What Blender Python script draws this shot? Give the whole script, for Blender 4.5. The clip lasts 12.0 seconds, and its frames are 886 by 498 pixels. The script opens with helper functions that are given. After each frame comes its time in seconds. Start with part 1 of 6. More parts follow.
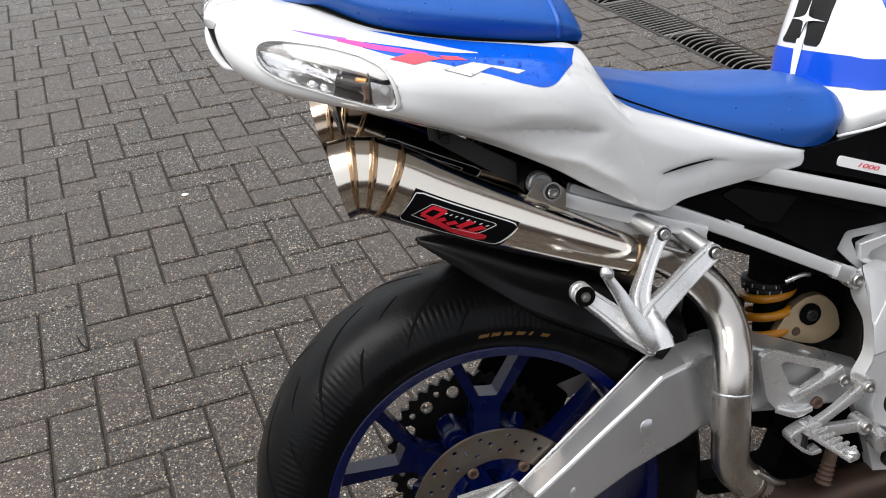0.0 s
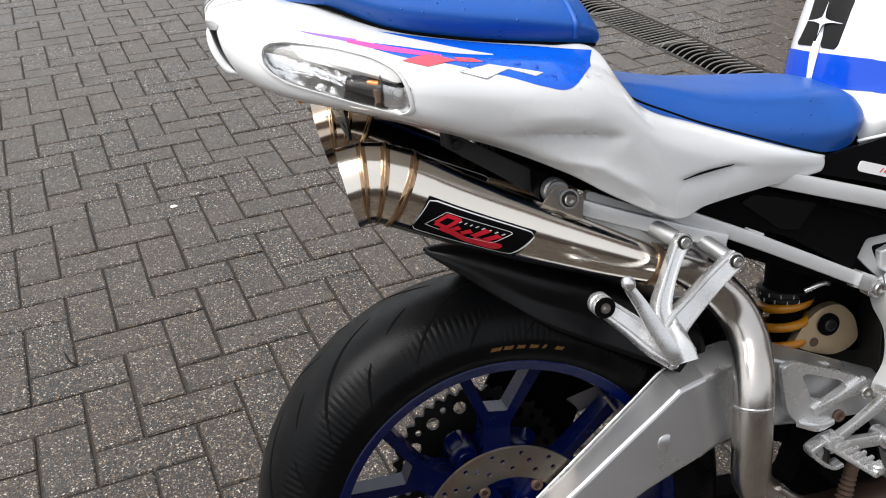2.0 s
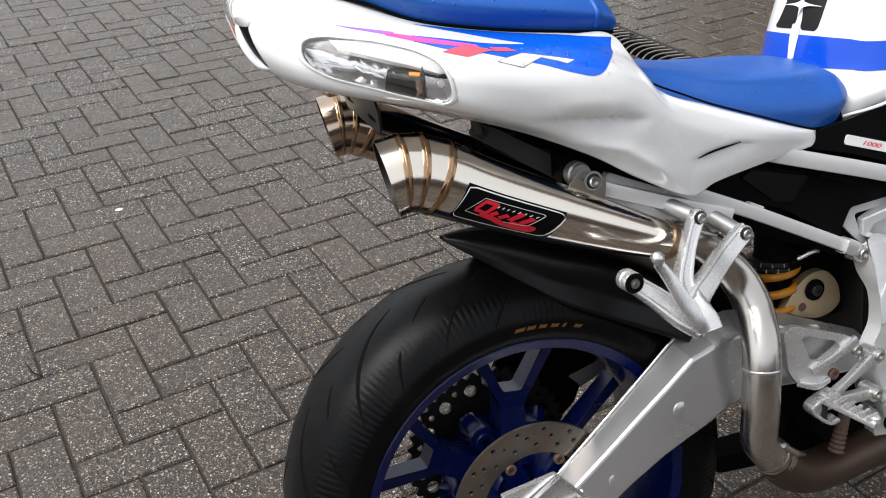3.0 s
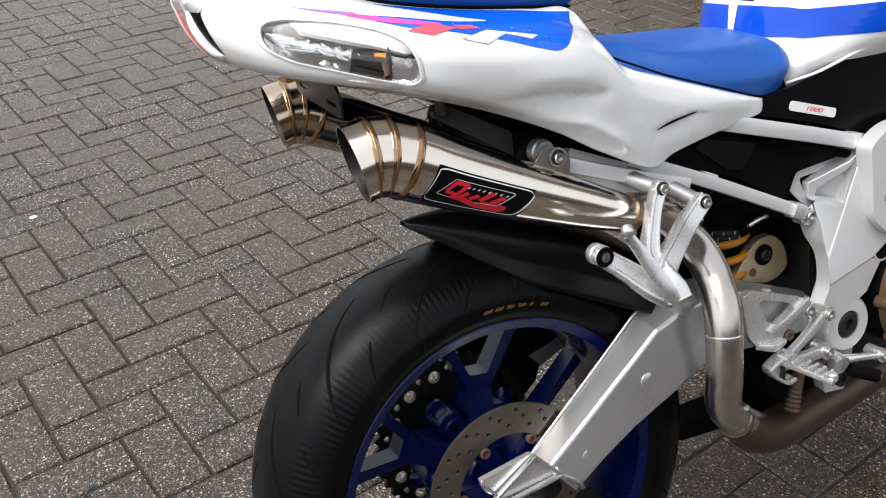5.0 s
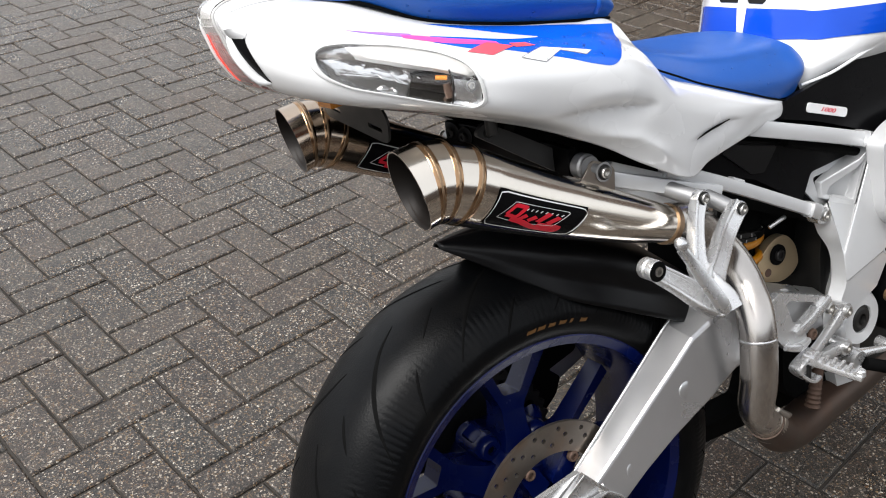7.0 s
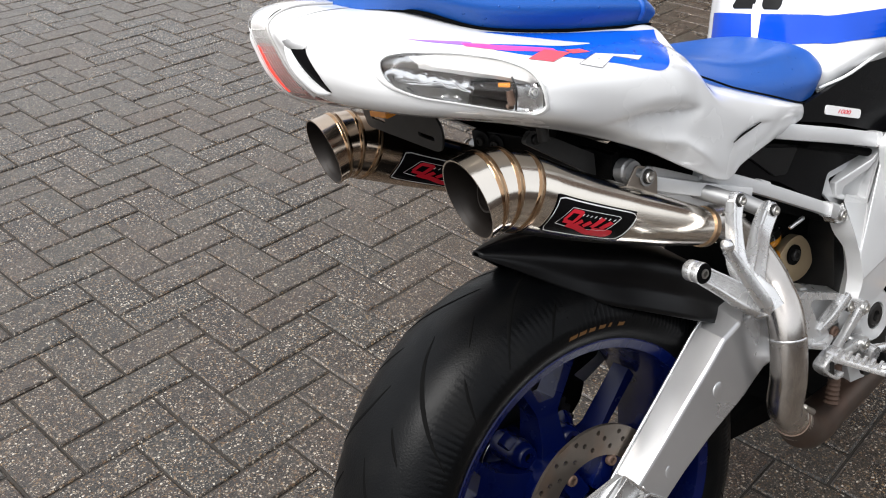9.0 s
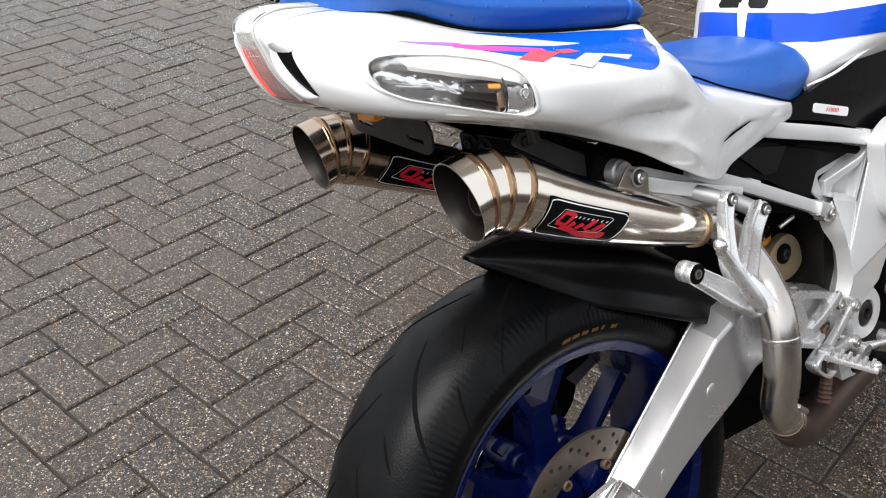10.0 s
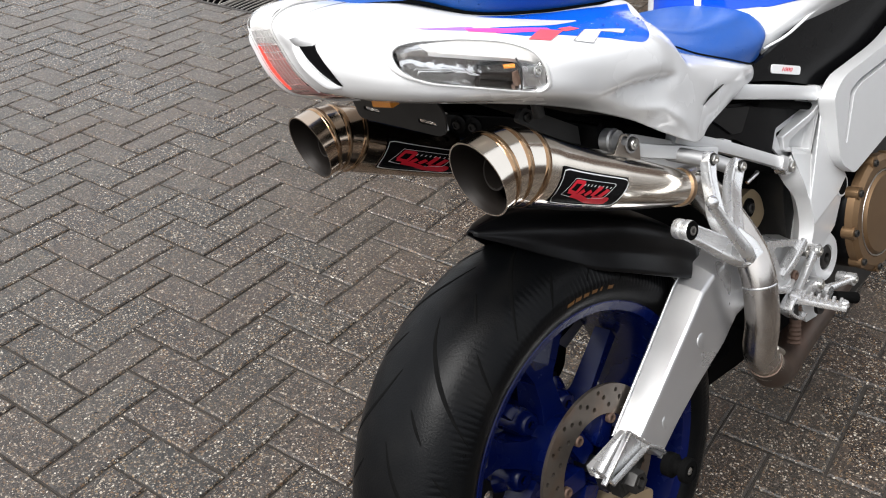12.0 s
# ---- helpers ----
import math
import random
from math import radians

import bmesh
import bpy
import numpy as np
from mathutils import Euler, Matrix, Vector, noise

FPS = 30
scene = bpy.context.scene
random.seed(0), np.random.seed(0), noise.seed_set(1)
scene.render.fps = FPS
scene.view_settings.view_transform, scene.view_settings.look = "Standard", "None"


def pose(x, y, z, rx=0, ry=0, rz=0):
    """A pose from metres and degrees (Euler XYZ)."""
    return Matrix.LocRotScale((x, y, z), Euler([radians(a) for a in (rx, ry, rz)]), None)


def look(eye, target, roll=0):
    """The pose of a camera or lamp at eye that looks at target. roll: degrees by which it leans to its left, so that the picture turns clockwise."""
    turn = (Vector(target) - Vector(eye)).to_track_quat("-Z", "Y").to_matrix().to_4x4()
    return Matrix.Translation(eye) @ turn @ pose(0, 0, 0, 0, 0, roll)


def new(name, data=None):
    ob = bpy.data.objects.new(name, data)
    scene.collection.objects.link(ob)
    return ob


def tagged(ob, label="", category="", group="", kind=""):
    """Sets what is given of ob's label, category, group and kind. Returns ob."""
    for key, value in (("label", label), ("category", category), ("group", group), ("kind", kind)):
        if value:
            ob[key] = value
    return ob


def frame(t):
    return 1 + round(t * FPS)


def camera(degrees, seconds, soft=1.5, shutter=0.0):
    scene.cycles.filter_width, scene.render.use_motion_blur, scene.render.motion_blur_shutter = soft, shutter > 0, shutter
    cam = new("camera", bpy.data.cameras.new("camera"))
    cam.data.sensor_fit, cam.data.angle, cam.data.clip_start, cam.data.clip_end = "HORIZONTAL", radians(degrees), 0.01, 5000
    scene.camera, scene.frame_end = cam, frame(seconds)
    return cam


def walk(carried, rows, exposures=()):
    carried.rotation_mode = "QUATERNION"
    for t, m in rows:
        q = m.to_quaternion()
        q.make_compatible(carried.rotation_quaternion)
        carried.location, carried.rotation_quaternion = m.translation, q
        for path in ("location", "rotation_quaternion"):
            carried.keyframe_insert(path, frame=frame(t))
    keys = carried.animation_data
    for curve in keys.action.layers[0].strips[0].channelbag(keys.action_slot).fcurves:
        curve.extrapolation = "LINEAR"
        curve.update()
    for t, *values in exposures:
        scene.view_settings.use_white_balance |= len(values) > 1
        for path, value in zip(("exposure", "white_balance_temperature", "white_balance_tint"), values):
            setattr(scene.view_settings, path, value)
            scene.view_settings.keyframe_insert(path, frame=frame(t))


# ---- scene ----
from mathutils.bvhtree import BVHTree

cam = camera(51.2, 12.0, soft=1.05)
PATH = [
    (0, (-0.236, -0.913, 1.258), (0.109, 0.758, 0.215), -1.7),
    (0.5, (-0.238, -0.91, 1.247), (0.107, 0.764, 0.207), -1.4),
    (1, (-0.239, -0.899, 1.241), (0.104, 0.776, 0.203), -1.5),
    (1.5, (-0.239, -0.886, 1.24), (0.104, 0.793, 0.209), -1.6),
    (2, (-0.26, -0.871, 1.235), (0.124, 0.805, 0.213), -1.4),
    (2.5, (-0.337, -0.864, 1.245), (0.149, 0.781, 0.216), -0.8),
    (4.5, (-0.461, -0.822, 1.236), (0.27, 0.711, 0.179), -1.0),
    (5, (-0.458, -0.817, 1.23), (0.296, 0.703, 0.171), -0.5),
    (5.5, (-0.451, -0.801, 1.229), (0.314, 0.704, 0.157), -0.4),
    (6, (-0.456, -0.775, 1.225), (0.335, 0.717, 0.153), -0.4),
    (6.5, (-0.505, -0.739, 1.233), (0.346, 0.719, 0.161), -0.4),
    (7, (-0.564, -0.705, 1.238), (0.349, 0.72, 0.172), -0.2),
    (7.5, (-0.601, -0.68, 1.243), (0.349, 0.723, 0.181), -0.4),
    (9.5, (-0.657, -0.636, 1.23), (0.37, 0.729, 0.188), 0.4),
    (10, (-0.653, -0.629, 1.227), (0.391, 0.726, 0.19), 0.0),
    (10.5, (-0.675, -0.618, 1.228), (0.403, 0.711, 0.192), -0.8),
    (11, (-0.7265, -0.5980, 1.2390), (0.3990, 0.6765, 0.1855), -1.39),
    (11.5, (-0.7555, -0.5930, 1.2410), (0.3975, 0.6455, 0.1760), -1.75),
    (12, (-0.762, -0.591, 1.244), (0.407, 0.633, 0.177), -1.4),
]
EXPOSURE = 0.66
walk(cam, [(t, look(eye, target, roll)) for t, eye, target, roll in PATH], exposures=[(0.0, EXPOSURE - 0.06), (5.5, EXPOSURE + 0.11), (9.5, EXPOSURE + 0.21), (12.0, EXPOSURE + 0.27)])

# ---- light: bright overcast sky, a weak and very soft sun ----
SUN_ELEVATION, SUN_AZIMUTH = 55.0, -91.0
world = bpy.data.worlds.new("sky")
scene.world = world
world.use_nodes = True
wn = world.node_tree.nodes
sky = wn.new("ShaderNodeTexSky")
sky.sky_type = "NISHITA"
sky.sun_disc = False
sky.sun_elevation, sky.sun_rotation = radians(SUN_ELEVATION), radians(SUN_AZIMUTH)
sky.air_density, sky.dust_density, sky.ozone_density = 1.0, 4.0, 1.0
soft_sky = wn.new("ShaderNodeHueSaturation")
soft_sky.inputs["Saturation"].default_value = 0.34
world.node_tree.links.new(sky.outputs[0], soft_sky.inputs["Color"])
veil = wn.new("ShaderNodeMix")
veil.data_type = "RGBA"
veil.inputs[0].default_value = 0.55
veil.inputs[7].default_value = (7.0, 7.2, 7.5, 1)
world.node_tree.links.new(soft_sky.outputs[0], veil.inputs[6])
world.node_tree.links.new(veil.outputs[2], wn["Background"].inputs["Color"])
wn["Background"].inputs["Strength"].default_value = 0.127
sun = new("sun", bpy.data.lights.new("sun", "SUN"))
sun.data.energy, sun.data.angle, sun.data.color = 2.15, radians(42), (1.0, 0.985, 0.965)
az, el = radians(SUN_AZIMUTH), radians(SUN_ELEVATION)
sun_from = Vector((math.sin(az) * math.cos(el), math.cos(az) * math.cos(el), math.sin(el)))
sun.matrix_world = look(sun_from * 10, (0, 0, 0))


# ---- materials ----
def material(name, color, rough=0.5, metal=0.0, coat=0.0, vary=0.0, vary_scale=30.0, bump=0.0, bump_scale=200.0, rough_vary=0.0,
             second=None, second_scale=8.0, second_amount=0.0, transmission=0.0, ior=1.45, spec=0.5, aniso=0.0, bump_distance=0.001, emit=None, emit_strength=0.0):
    m = bpy.data.materials.new(name)
    m.use_nodes = True
    nt = m.node_tree
    n, l = nt.nodes, nt.links
    b = n["Principled BSDF"]
    b.inputs["Base Color"].default_value = (*color, 1)
    b.inputs["Roughness"].default_value = rough
    b.inputs["Metallic"].default_value = metal
    b.inputs["Coat Weight"].default_value = coat
    b.inputs["Coat Roughness"].default_value = 0.06
    b.inputs["Transmission Weight"].default_value = transmission
    b.inputs["IOR"].default_value = ior
    b.inputs["Specular IOR Level"].default_value = spec
    b.inputs["Anisotropic"].default_value = aniso
    if emit:
        b.inputs["Emission Color"].default_value = (*emit, 1)
        b.inputs["Emission Strength"].default_value = emit_strength
    tc = n.new("ShaderNodeTexCoord")
    last = None

    def tex(scale, detail=4.0):
        t = n.new("ShaderNodeTexNoise")
        t.inputs["Scale"].default_value = scale
        t.inputs["Detail"].default_value = detail
        l.new(tc.outputs["Object"], t.inputs["Vector"])
        return t

    if vary:
        t = tex(vary_scale)
        r = n.new("ShaderNodeMapRange")
        r.inputs["To Min"].default_value, r.inputs["To Max"].default_value = 1 - vary, 1 + vary
        l.new(t.outputs["Fac"], r.inputs["Value"])
        mx = n.new("ShaderNodeVectorMath")
        mx.operation = "SCALE"
        mx.inputs[0].default_value = color
        l.new(r.outputs[0], mx.inputs["Scale"])
        last = mx.outputs[0]
    if second:
        t = tex(second_scale, 6.0)
        r = n.new("ShaderNodeMapRange")
        r.inputs["From Min"].default_value, r.inputs["From Max"].default_value = 0.48, 0.68
        r.inputs["To Max"].default_value = second_amount
        l.new(t.outputs["Fac"], r.inputs["Value"])
        mix = n.new("ShaderNodeMix")
        mix.data_type = "RGBA"
        mix.inputs[6].default_value = (*color, 1)
        if last:
            l.new(last, mix.inputs[6])
        mix.inputs[7].default_value = (*second, 1)
        l.new(r.outputs[0], mix.inputs[0])
        last = mix.outputs[2]
    if last:
        l.new(last, b.inputs["Base Color"])
    if rough_vary:
        t = tex(vary_scale * 0.7)
        r = n.new("ShaderNodeMapRange")
        r.inputs["To Min"].default_value, r.inputs["To Max"].default_value = max(rough - rough_vary, 0.01), rough + rough_vary
        l.new(t.outputs["Fac"], r.inputs["Value"])
        l.new(r.outputs[0], b.inputs["Roughness"])
    if bump:
        t = tex(bump_scale, 3.0)
        bp = n.new("ShaderNodeBump")
        bp.inputs["Strength"].default_value = bump
        bp.inputs["Distance"].default_value = bump_distance
        l.new(t.outputs["Fac"], bp.inputs["Height"])
        l.new(bp.outputs[0], b.inputs["Normal"])
    return m


def paving(name, base, per_object):
    """Concrete block with an exposed aggregate of small pale and brown chips, slightly different from block to block."""
    m = bpy.data.materials.new(name)
    m.use_nodes = True
    nt = m.node_tree
    n, l = nt.nodes, nt.links
    b = n["Principled BSDF"]
    geo = n.new("ShaderNodeNewGeometry")
    pos = geo.outputs["Position"]
    warp = n.new("ShaderNodeTexNoise")
    warp.inputs["Scale"].default_value, warp.inputs["Detail"].default_value = 210, 2
    l.new(pos, warp.inputs["Vector"])
    warped = n.new("ShaderNodeVectorMath")
    warped.operation = "MULTIPLY_ADD"
    warped.inputs[1].default_value = (0.006, 0.006, 0.006)
    l.new(warp.outputs["Color"], warped.inputs[0])
    l.new(pos, warped.inputs[2])

    def chip_layer(scale, keep, reach):
        """One size of stone chip: its mask and its colour."""
        chips = n.new("ShaderNodeTexVoronoi")
        chips.inputs["Scale"].default_value = scale
        l.new(warped.outputs[0], chips.inputs["Vector"])
        size = n.new("ShaderNodeMapRange")
        size.inputs["From Min"].default_value, size.inputs["From Max"].default_value = reach, reach + 0.07
        size.inputs["To Min"].default_value, size.inputs["To Max"].default_value = 1.0, 0.0
        l.new(chips.outputs["Distance"], size.inputs["Value"])
        sep = n.new("ShaderNodeSeparateColor")
        l.new(chips.outputs["Color"], sep.inputs[0])
        some = n.new("ShaderNodeMath")
        some.operation = "GREATER_THAN"
        some.inputs[1].default_value = keep
        l.new(sep.outputs[0], some.inputs[0])
        both = n.new("ShaderNodeMath")
        both.operation = "MULTIPLY"
        l.new(size.outputs[0], both.inputs[0])
        l.new(some.outputs[0], both.inputs[1])
        ramp = n.new("ShaderNodeValToRGB")
        ramp.color_ramp.interpolation = "CONSTANT"
        e = ramp.color_ramp.elements
        e[0].position, e[0].color = 0.0, (0.0045, 0.0036, 0.0028, 1)
        e[1].position, e[1].color = 0.95, (0.50, 0.455, 0.39, 1)
        for p, c in ((0.34, (0.098, 0.056, 0.030, 1)), (0.48, (0.080, 0.066, 0.055, 1)), (0.60, (0.170, 0.112, 0.060, 1)), (0.72, (0.160, 0.132, 0.106, 1)), (0.83, (0.320, 0.27, 0.21, 1))):
            e.new(p).color = c
        l.new(sep.outputs[1], ramp.inputs[0])
        return both.outputs[0], ramp.outputs[0]

    mask_a, tint_a = chip_layer(195, 0.30, 0.40)
    mask_b, tint_b = chip_layer(350, 0.26, 0.39)
    sand = n.new("ShaderNodeTexNoise")
    sand.inputs["Scale"].default_value, sand.inputs["Detail"].default_value = 500, 4
    l.new(pos, sand.inputs["Vector"])
    stain = n.new("ShaderNodeTexNoise")
    stain.inputs["Scale"].default_value, stain.inputs["Detail"].default_value = 2.6, 6
    l.new(pos, stain.inputs["Vector"])
    mid = n.new("ShaderNodeTexNoise")
    mid.inputs["Scale"].default_value, mid.inputs["Detail"].default_value = 38, 5
    l.new(pos, mid.inputs["Vector"])
    if per_object:
        info = n.new("ShaderNodeObjectInfo")
        rnd = info.outputs["Random"]
    else:
        rnd = geo.outputs["Random Per Island"]

    def ranged(src, lo, hi, a=0.0, c=1.0):
        r = n.new("ShaderNodeMapRange")
        r.inputs["From Min"].default_value, r.inputs["From Max"].default_value = a, c
        r.inputs["To Min"].default_value, r.inputs["To Max"].default_value = lo, hi
        l.new(src, r.inputs["Value"])
        return r.outputs[0]

    def times(a, c):
        r = n.new("ShaderNodeMath")
        r.operation = "MULTIPLY"
        l.new(a, r.inputs[0])
        l.new(c, r.inputs[1])
        return r.outputs[0]

    k = times(times(ranged(rnd, 0.84, 1.16), ranged(stain.outputs["Fac"], 0.72, 1.28, 0.3, 0.7)), times(ranged(sand.outputs["Fac"], 0.55, 1.45, 0.25, 0.75), ranged(mid.outputs["Fac"], 0.75, 1.25, 0.3, 0.7)))
    body = n.new("ShaderNodeVectorMath")
    body.operation = "SCALE"
    hue = n.new("ShaderNodeMath")
    hue.operation = "MULTIPLY"
    hue.inputs[1].default_value = 7.31
    l.new(rnd, hue.inputs[0])
    part_hue = n.new("ShaderNodeMath")
    part_hue.operation = "FRACT"
    l.new(hue.outputs[0], part_hue.inputs[0])
    tone = n.new("ShaderNodeMix")
    tone.data_type = "RGBA"
    l.new(part_hue.outputs[0], tone.inputs[0])
    tone.inputs[6].default_value = (base[0] * 1.12, base[1] * 0.97, base[2] * 0.93, 1)
    tone.inputs[7].default_value = (base[0] * 0.93, base[1] * 1.02, base[2] * 1.06, 1)
    l.new(tone.outputs[2], body.inputs[0])
    l.new(k, body.inputs["Scale"])
    mix = n.new("ShaderNodeMix")
    mix.data_type = "RGBA"
    l.new(mask_b, mix.inputs[0])
    l.new(body.outputs[0], mix.inputs[6])
    l.new(tint_b, mix.inputs[7])
    top = n.new("ShaderNodeMix")
    top.data_type = "RGBA"
    l.new(mask_a, top.inputs[0])
    l.new(mix.outputs[2], top.inputs[6])
    l.new(tint_a, top.inputs[7])
    l.new(top.outputs[2], b.inputs["Base Color"])
    rg = ranged(stain.outputs["Fac"], 0.20, 0.36, 0.3, 0.7)
    l.new(rg, b.inputs["Roughness"])
    b.inputs["Specular IOR Level"].default_value = 0.54
    add = n.new("ShaderNodeMath")
    add.operation = "ADD"
    l.new(mask_a, add.inputs[0])
    l.new(sand.outputs["Fac"], add.inputs[1])
    bp = n.new("ShaderNodeBump")
    bp.inputs["Strength"].default_value, bp.inputs["Distance"].default_value = 0.7, 0.0018
    l.new(add.outputs[0], bp.inputs["Height"])
    l.new(bp.outputs[0], b.inputs["Normal"])
    return m


WHITE = material("white_paint", (0.745, 0.75, 0.755), 0.26, coat=0.8, vary=0.02, vary_scale=12, rough_vary=0.06)
BLUE_PAINT = material("blue_paint", (0.003, 0.105, 0.66), 0.25, coat=0.6, spec=0.3, vary=0.05)
TANK_BLUE = material("blue_tank_paint", (0.002, 0.062, 0.50), 0.22, coat=0.4, spec=0.3, vary=0.05)
BLUE_SEAT = material("blue_vinyl", (0.006, 0.082, 0.365), 0.42, spec=0.55, bump=0.35, bump_scale=900, vary=0.10, vary_scale=25, rough_vary=0.10)
RIM_BLUE = material("blue_rim_paint", (0.0008, 0.0043, 0.050), 0.25, coat=0.0, spec=0.34, vary=0.15, vary_scale=40, rough_vary=0.12)
BLACK = material("black_plastic", (0.0022, 0.0022, 0.0025), 0.34, spec=0.07, bump=0.15, bump_scale=500, vary=0.2, rough_vary=0.1)
HUGGER_BLACK = material("hugger_plastic", (0.0035, 0.0035, 0.004), 0.34, spec=0.22, bump=0.1, bump_scale=500, vary=0.2, rough_vary=0.14)
BLACK_GLOSS = material("black_gloss", (0.004, 0.004, 0.0045), 0.25, vary=0.2, rough_vary=0.08, spec=0.07)
PAD_RUBBER = material("pad_rubber", (0.006, 0.0058, 0.0055), 0.42, spec=0.3, vary=0.2, vary_scale=60, bump=0.1, bump_scale=700)
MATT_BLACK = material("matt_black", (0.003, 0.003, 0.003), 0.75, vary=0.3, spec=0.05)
RUBBER = material("tyre_rubber", (0.0022, 0.0024, 0.0028), 0.33, spec=0.12, bump=0.3, bump_scale=420, vary=0.25, vary_scale=60, rough_vary=0.14, second=(0.0062, 0.0060, 0.0058), second_scale=22, second_amount=0.5)
LENS_RIM = material("clear_lens_rim", (0.66, 0.66, 0.655), 0.15, coat=0.6, vary=0.1, vary_scale=60)
# The frame's silver again, toned for how light falls on the swingarm.
ARM_SILVER = material("satin_swingarm_silver_by_light", (0.56, 0.56, 0.565), 0.30, metal=0.85, vary=0.08, vary_scale=14, rough_vary=0.10, bump=0.05, bump_scale=600)
SILVER = material("silver_painted_alloy", (0.60, 0.605, 0.61), 0.34, metal=0.3, vary=0.05, vary_scale=18, rough_vary=0.08, bump=0.06, bump_scale=700)
ALLOY = material("cast_alloy", (0.64, 0.64, 0.64), 0.27, metal=0.75, vary=0.07, vary_scale=50, rough_vary=0.08, bump=0.03, bump_scale=700)
BRUSHED = material("brushed_alloy", (0.66, 0.66, 0.66), 0.27, metal=0.9, vary=0.05, vary_scale=45, rough_vary=0.10)
POLISHED = material("polished_stainless", (0.74, 0.685, 0.61), 0.15, metal=1.0, vary=0.05, vary_scale=9, rough_vary=0.04)
BROWN_STEEL = material("brown_stainless", (0.52, 0.42, 0.33), 0.17, metal=1.0, vary=0.15, vary_scale=14, rough_vary=0.06, second=(0.30, 0.20, 0.13), second_scale=18, second_amount=0.5)
PIPE_STEEL = material("brushed_stainless_pipe", (0.53, 0.50, 0.47), 0.26, metal=1.0, vary=0.14, vary_scale=16, rough_vary=0.10, second=(0.36, 0.31, 0.26), second_scale=10, second_amount=0.3)
WELD = material("heat_tinted_weld", (0.34, 0.235, 0.15), 0.32, metal=1.0, vary=0.35, vary_scale=160, bump=0.7, bump_scale=380)
TINT = material("brown_heat_tint", (0.40, 0.25, 0.14), 0.16, metal=1.0, vary=0.3, vary_scale=120)
SCORCHED = material("scorched_steel", (0.085, 0.062, 0.050), 0.42, metal=0.85, vary=0.3, vary_scale=20, rough_vary=0.12, second=(0.11, 0.06, 0.04), second_scale=16, second_amount=0.7)
RUSTY = material("rusty_steel", (0.10, 0.062, 0.045), 0.7, metal=0.3, vary=0.35, vary_scale=60, bump=0.4, bump_scale=400)
SOOT = material("sooty_tube", (0.014, 0.0115, 0.010), 0.45, metal=0.3, spec=0.3, vary=0.3, vary_scale=30)
TRAY_GREY = material("dark_grey_plastic", (0.040, 0.039, 0.038), 0.42, spec=0.3, vary=0.2, vary_scale=40, rough_vary=0.1)
STEEL = material("steel_bolt", (0.52, 0.51, 0.49), 0.28, metal=1.0, vary=0.1, vary_scale=120)
HANGER_STEEL = material("browned_steel", (0.36, 0.32, 0.28), 0.32, metal=0.9, vary=0.2, vary_scale=50, rough_vary=0.1)
DULL_ALLOY = material("dull_alloy", (0.34, 0.34, 0.34), 0.45, metal=0.7, vary=0.15, vary_scale=40, rough_vary=0.1)
DARK_STEEL = material("dark_steel", (0.030, 0.029, 0.028), 0.45, metal=0.7, vary=0.3, vary_scale=50, rough_vary=0.12)
DISC = material("worn_brake_disc", (0.16, 0.138, 0.117), 0.38, metal=0.85, vary=0.15, vary_scale=70, second=(0.20, 0.11, 0.06), second_scale=25, second_amount=0.4)
YELLOW = material("yellow_spring_paint", (0.40, 0.155, 0.004), 0.38, coat=0.15, vary=0.10, vary_scale=60)
GOLD = material("gold_anodised_plate", (0.50, 0.39, 0.25), 0.38, metal=0.75, vary=0.12, vary_scale=30)
BRONZE = material("bronze_cover", (0.17, 0.105, 0.055), 0.40, metal=0.7, vary=0.12, vary_scale=30, rough_vary=0.08)
RED = material("red_print", (0.62, 0.012, 0.03), 0.35, vary=0.05)
PALE_RED = material("pale_red_print", (0.80, 0.09, 0.13), 0.35, vary=0.05)
PINK = material("pink_print", (0.78, 0.08, 0.36), 0.3, vary=0.05)
LILAC = material("lilac_print", (0.34, 0.16, 0.66), 0.3, vary=0.05)
GREY_PRINT = material("grey_print", (0.25, 0.25, 0.27), 0.3, vary=0.05)
PRINT_WHITE = material("white_print", (0.75, 0.75, 0.75), 0.3, vary=0.03)
ORANGE_PRINT = material("orange_lettering", (0.10, 0.045, 0.008), 0.6, vary=0.25, vary_scale=300)
CLEAR = material("clear_lens", (0.97, 0.97, 0.97), 0.04, transmission=1.0, ior=1.30)
CHROME = material("chrome_reflector", (0.86, 0.86, 0.86), 0.16, metal=1.0, bump=0.5, bump_scale=30, bump_distance=0.008)
AMBER = material("amber_plastic", (0.55, 0.20, 0.02), 0.2, coat=0.5, vary=0.1)
RED_LENS = material("red_reflector", (0.44, 0.20, 0.19), 0.30, coat=0.4, vary=0.35, vary_scale=90)
LAMP_RED = material("lit_red_strip", (0.8, 0.05, 0.04), 0.3, emit=(1.0, 0.06, 0.04), emit_strength=0.7)
MILK = material("milky_lens", (0.50, 0.49, 0.48), 0.18, coat=0.8, vary=0.06, vary_scale=60)
SAND = material("joint_sand", (0.034, 0.029, 0.0245), 0.9, vary=0.5, vary_scale=160, bump=1.0, bump_scale=500)
FRAME_IRON = material("dark_frame_iron", (0.045, 0.040, 0.036), 0.5, metal=0.3, vary=0.4, vary_scale=90, rough_vary=0.15)
IRON = material("cast_iron", (0.30, 0.28, 0.26), 0.42, metal=0.4, vary=0.3, vary_scale=120, rough_vary=0.15)
PAVING = paving("exposed_aggregate_block", (0.0300, 0.0248, 0.0200), True)
PAVING_FAR = paving("exposed_aggregate_blocks", (0.0300, 0.0248, 0.0200), False)


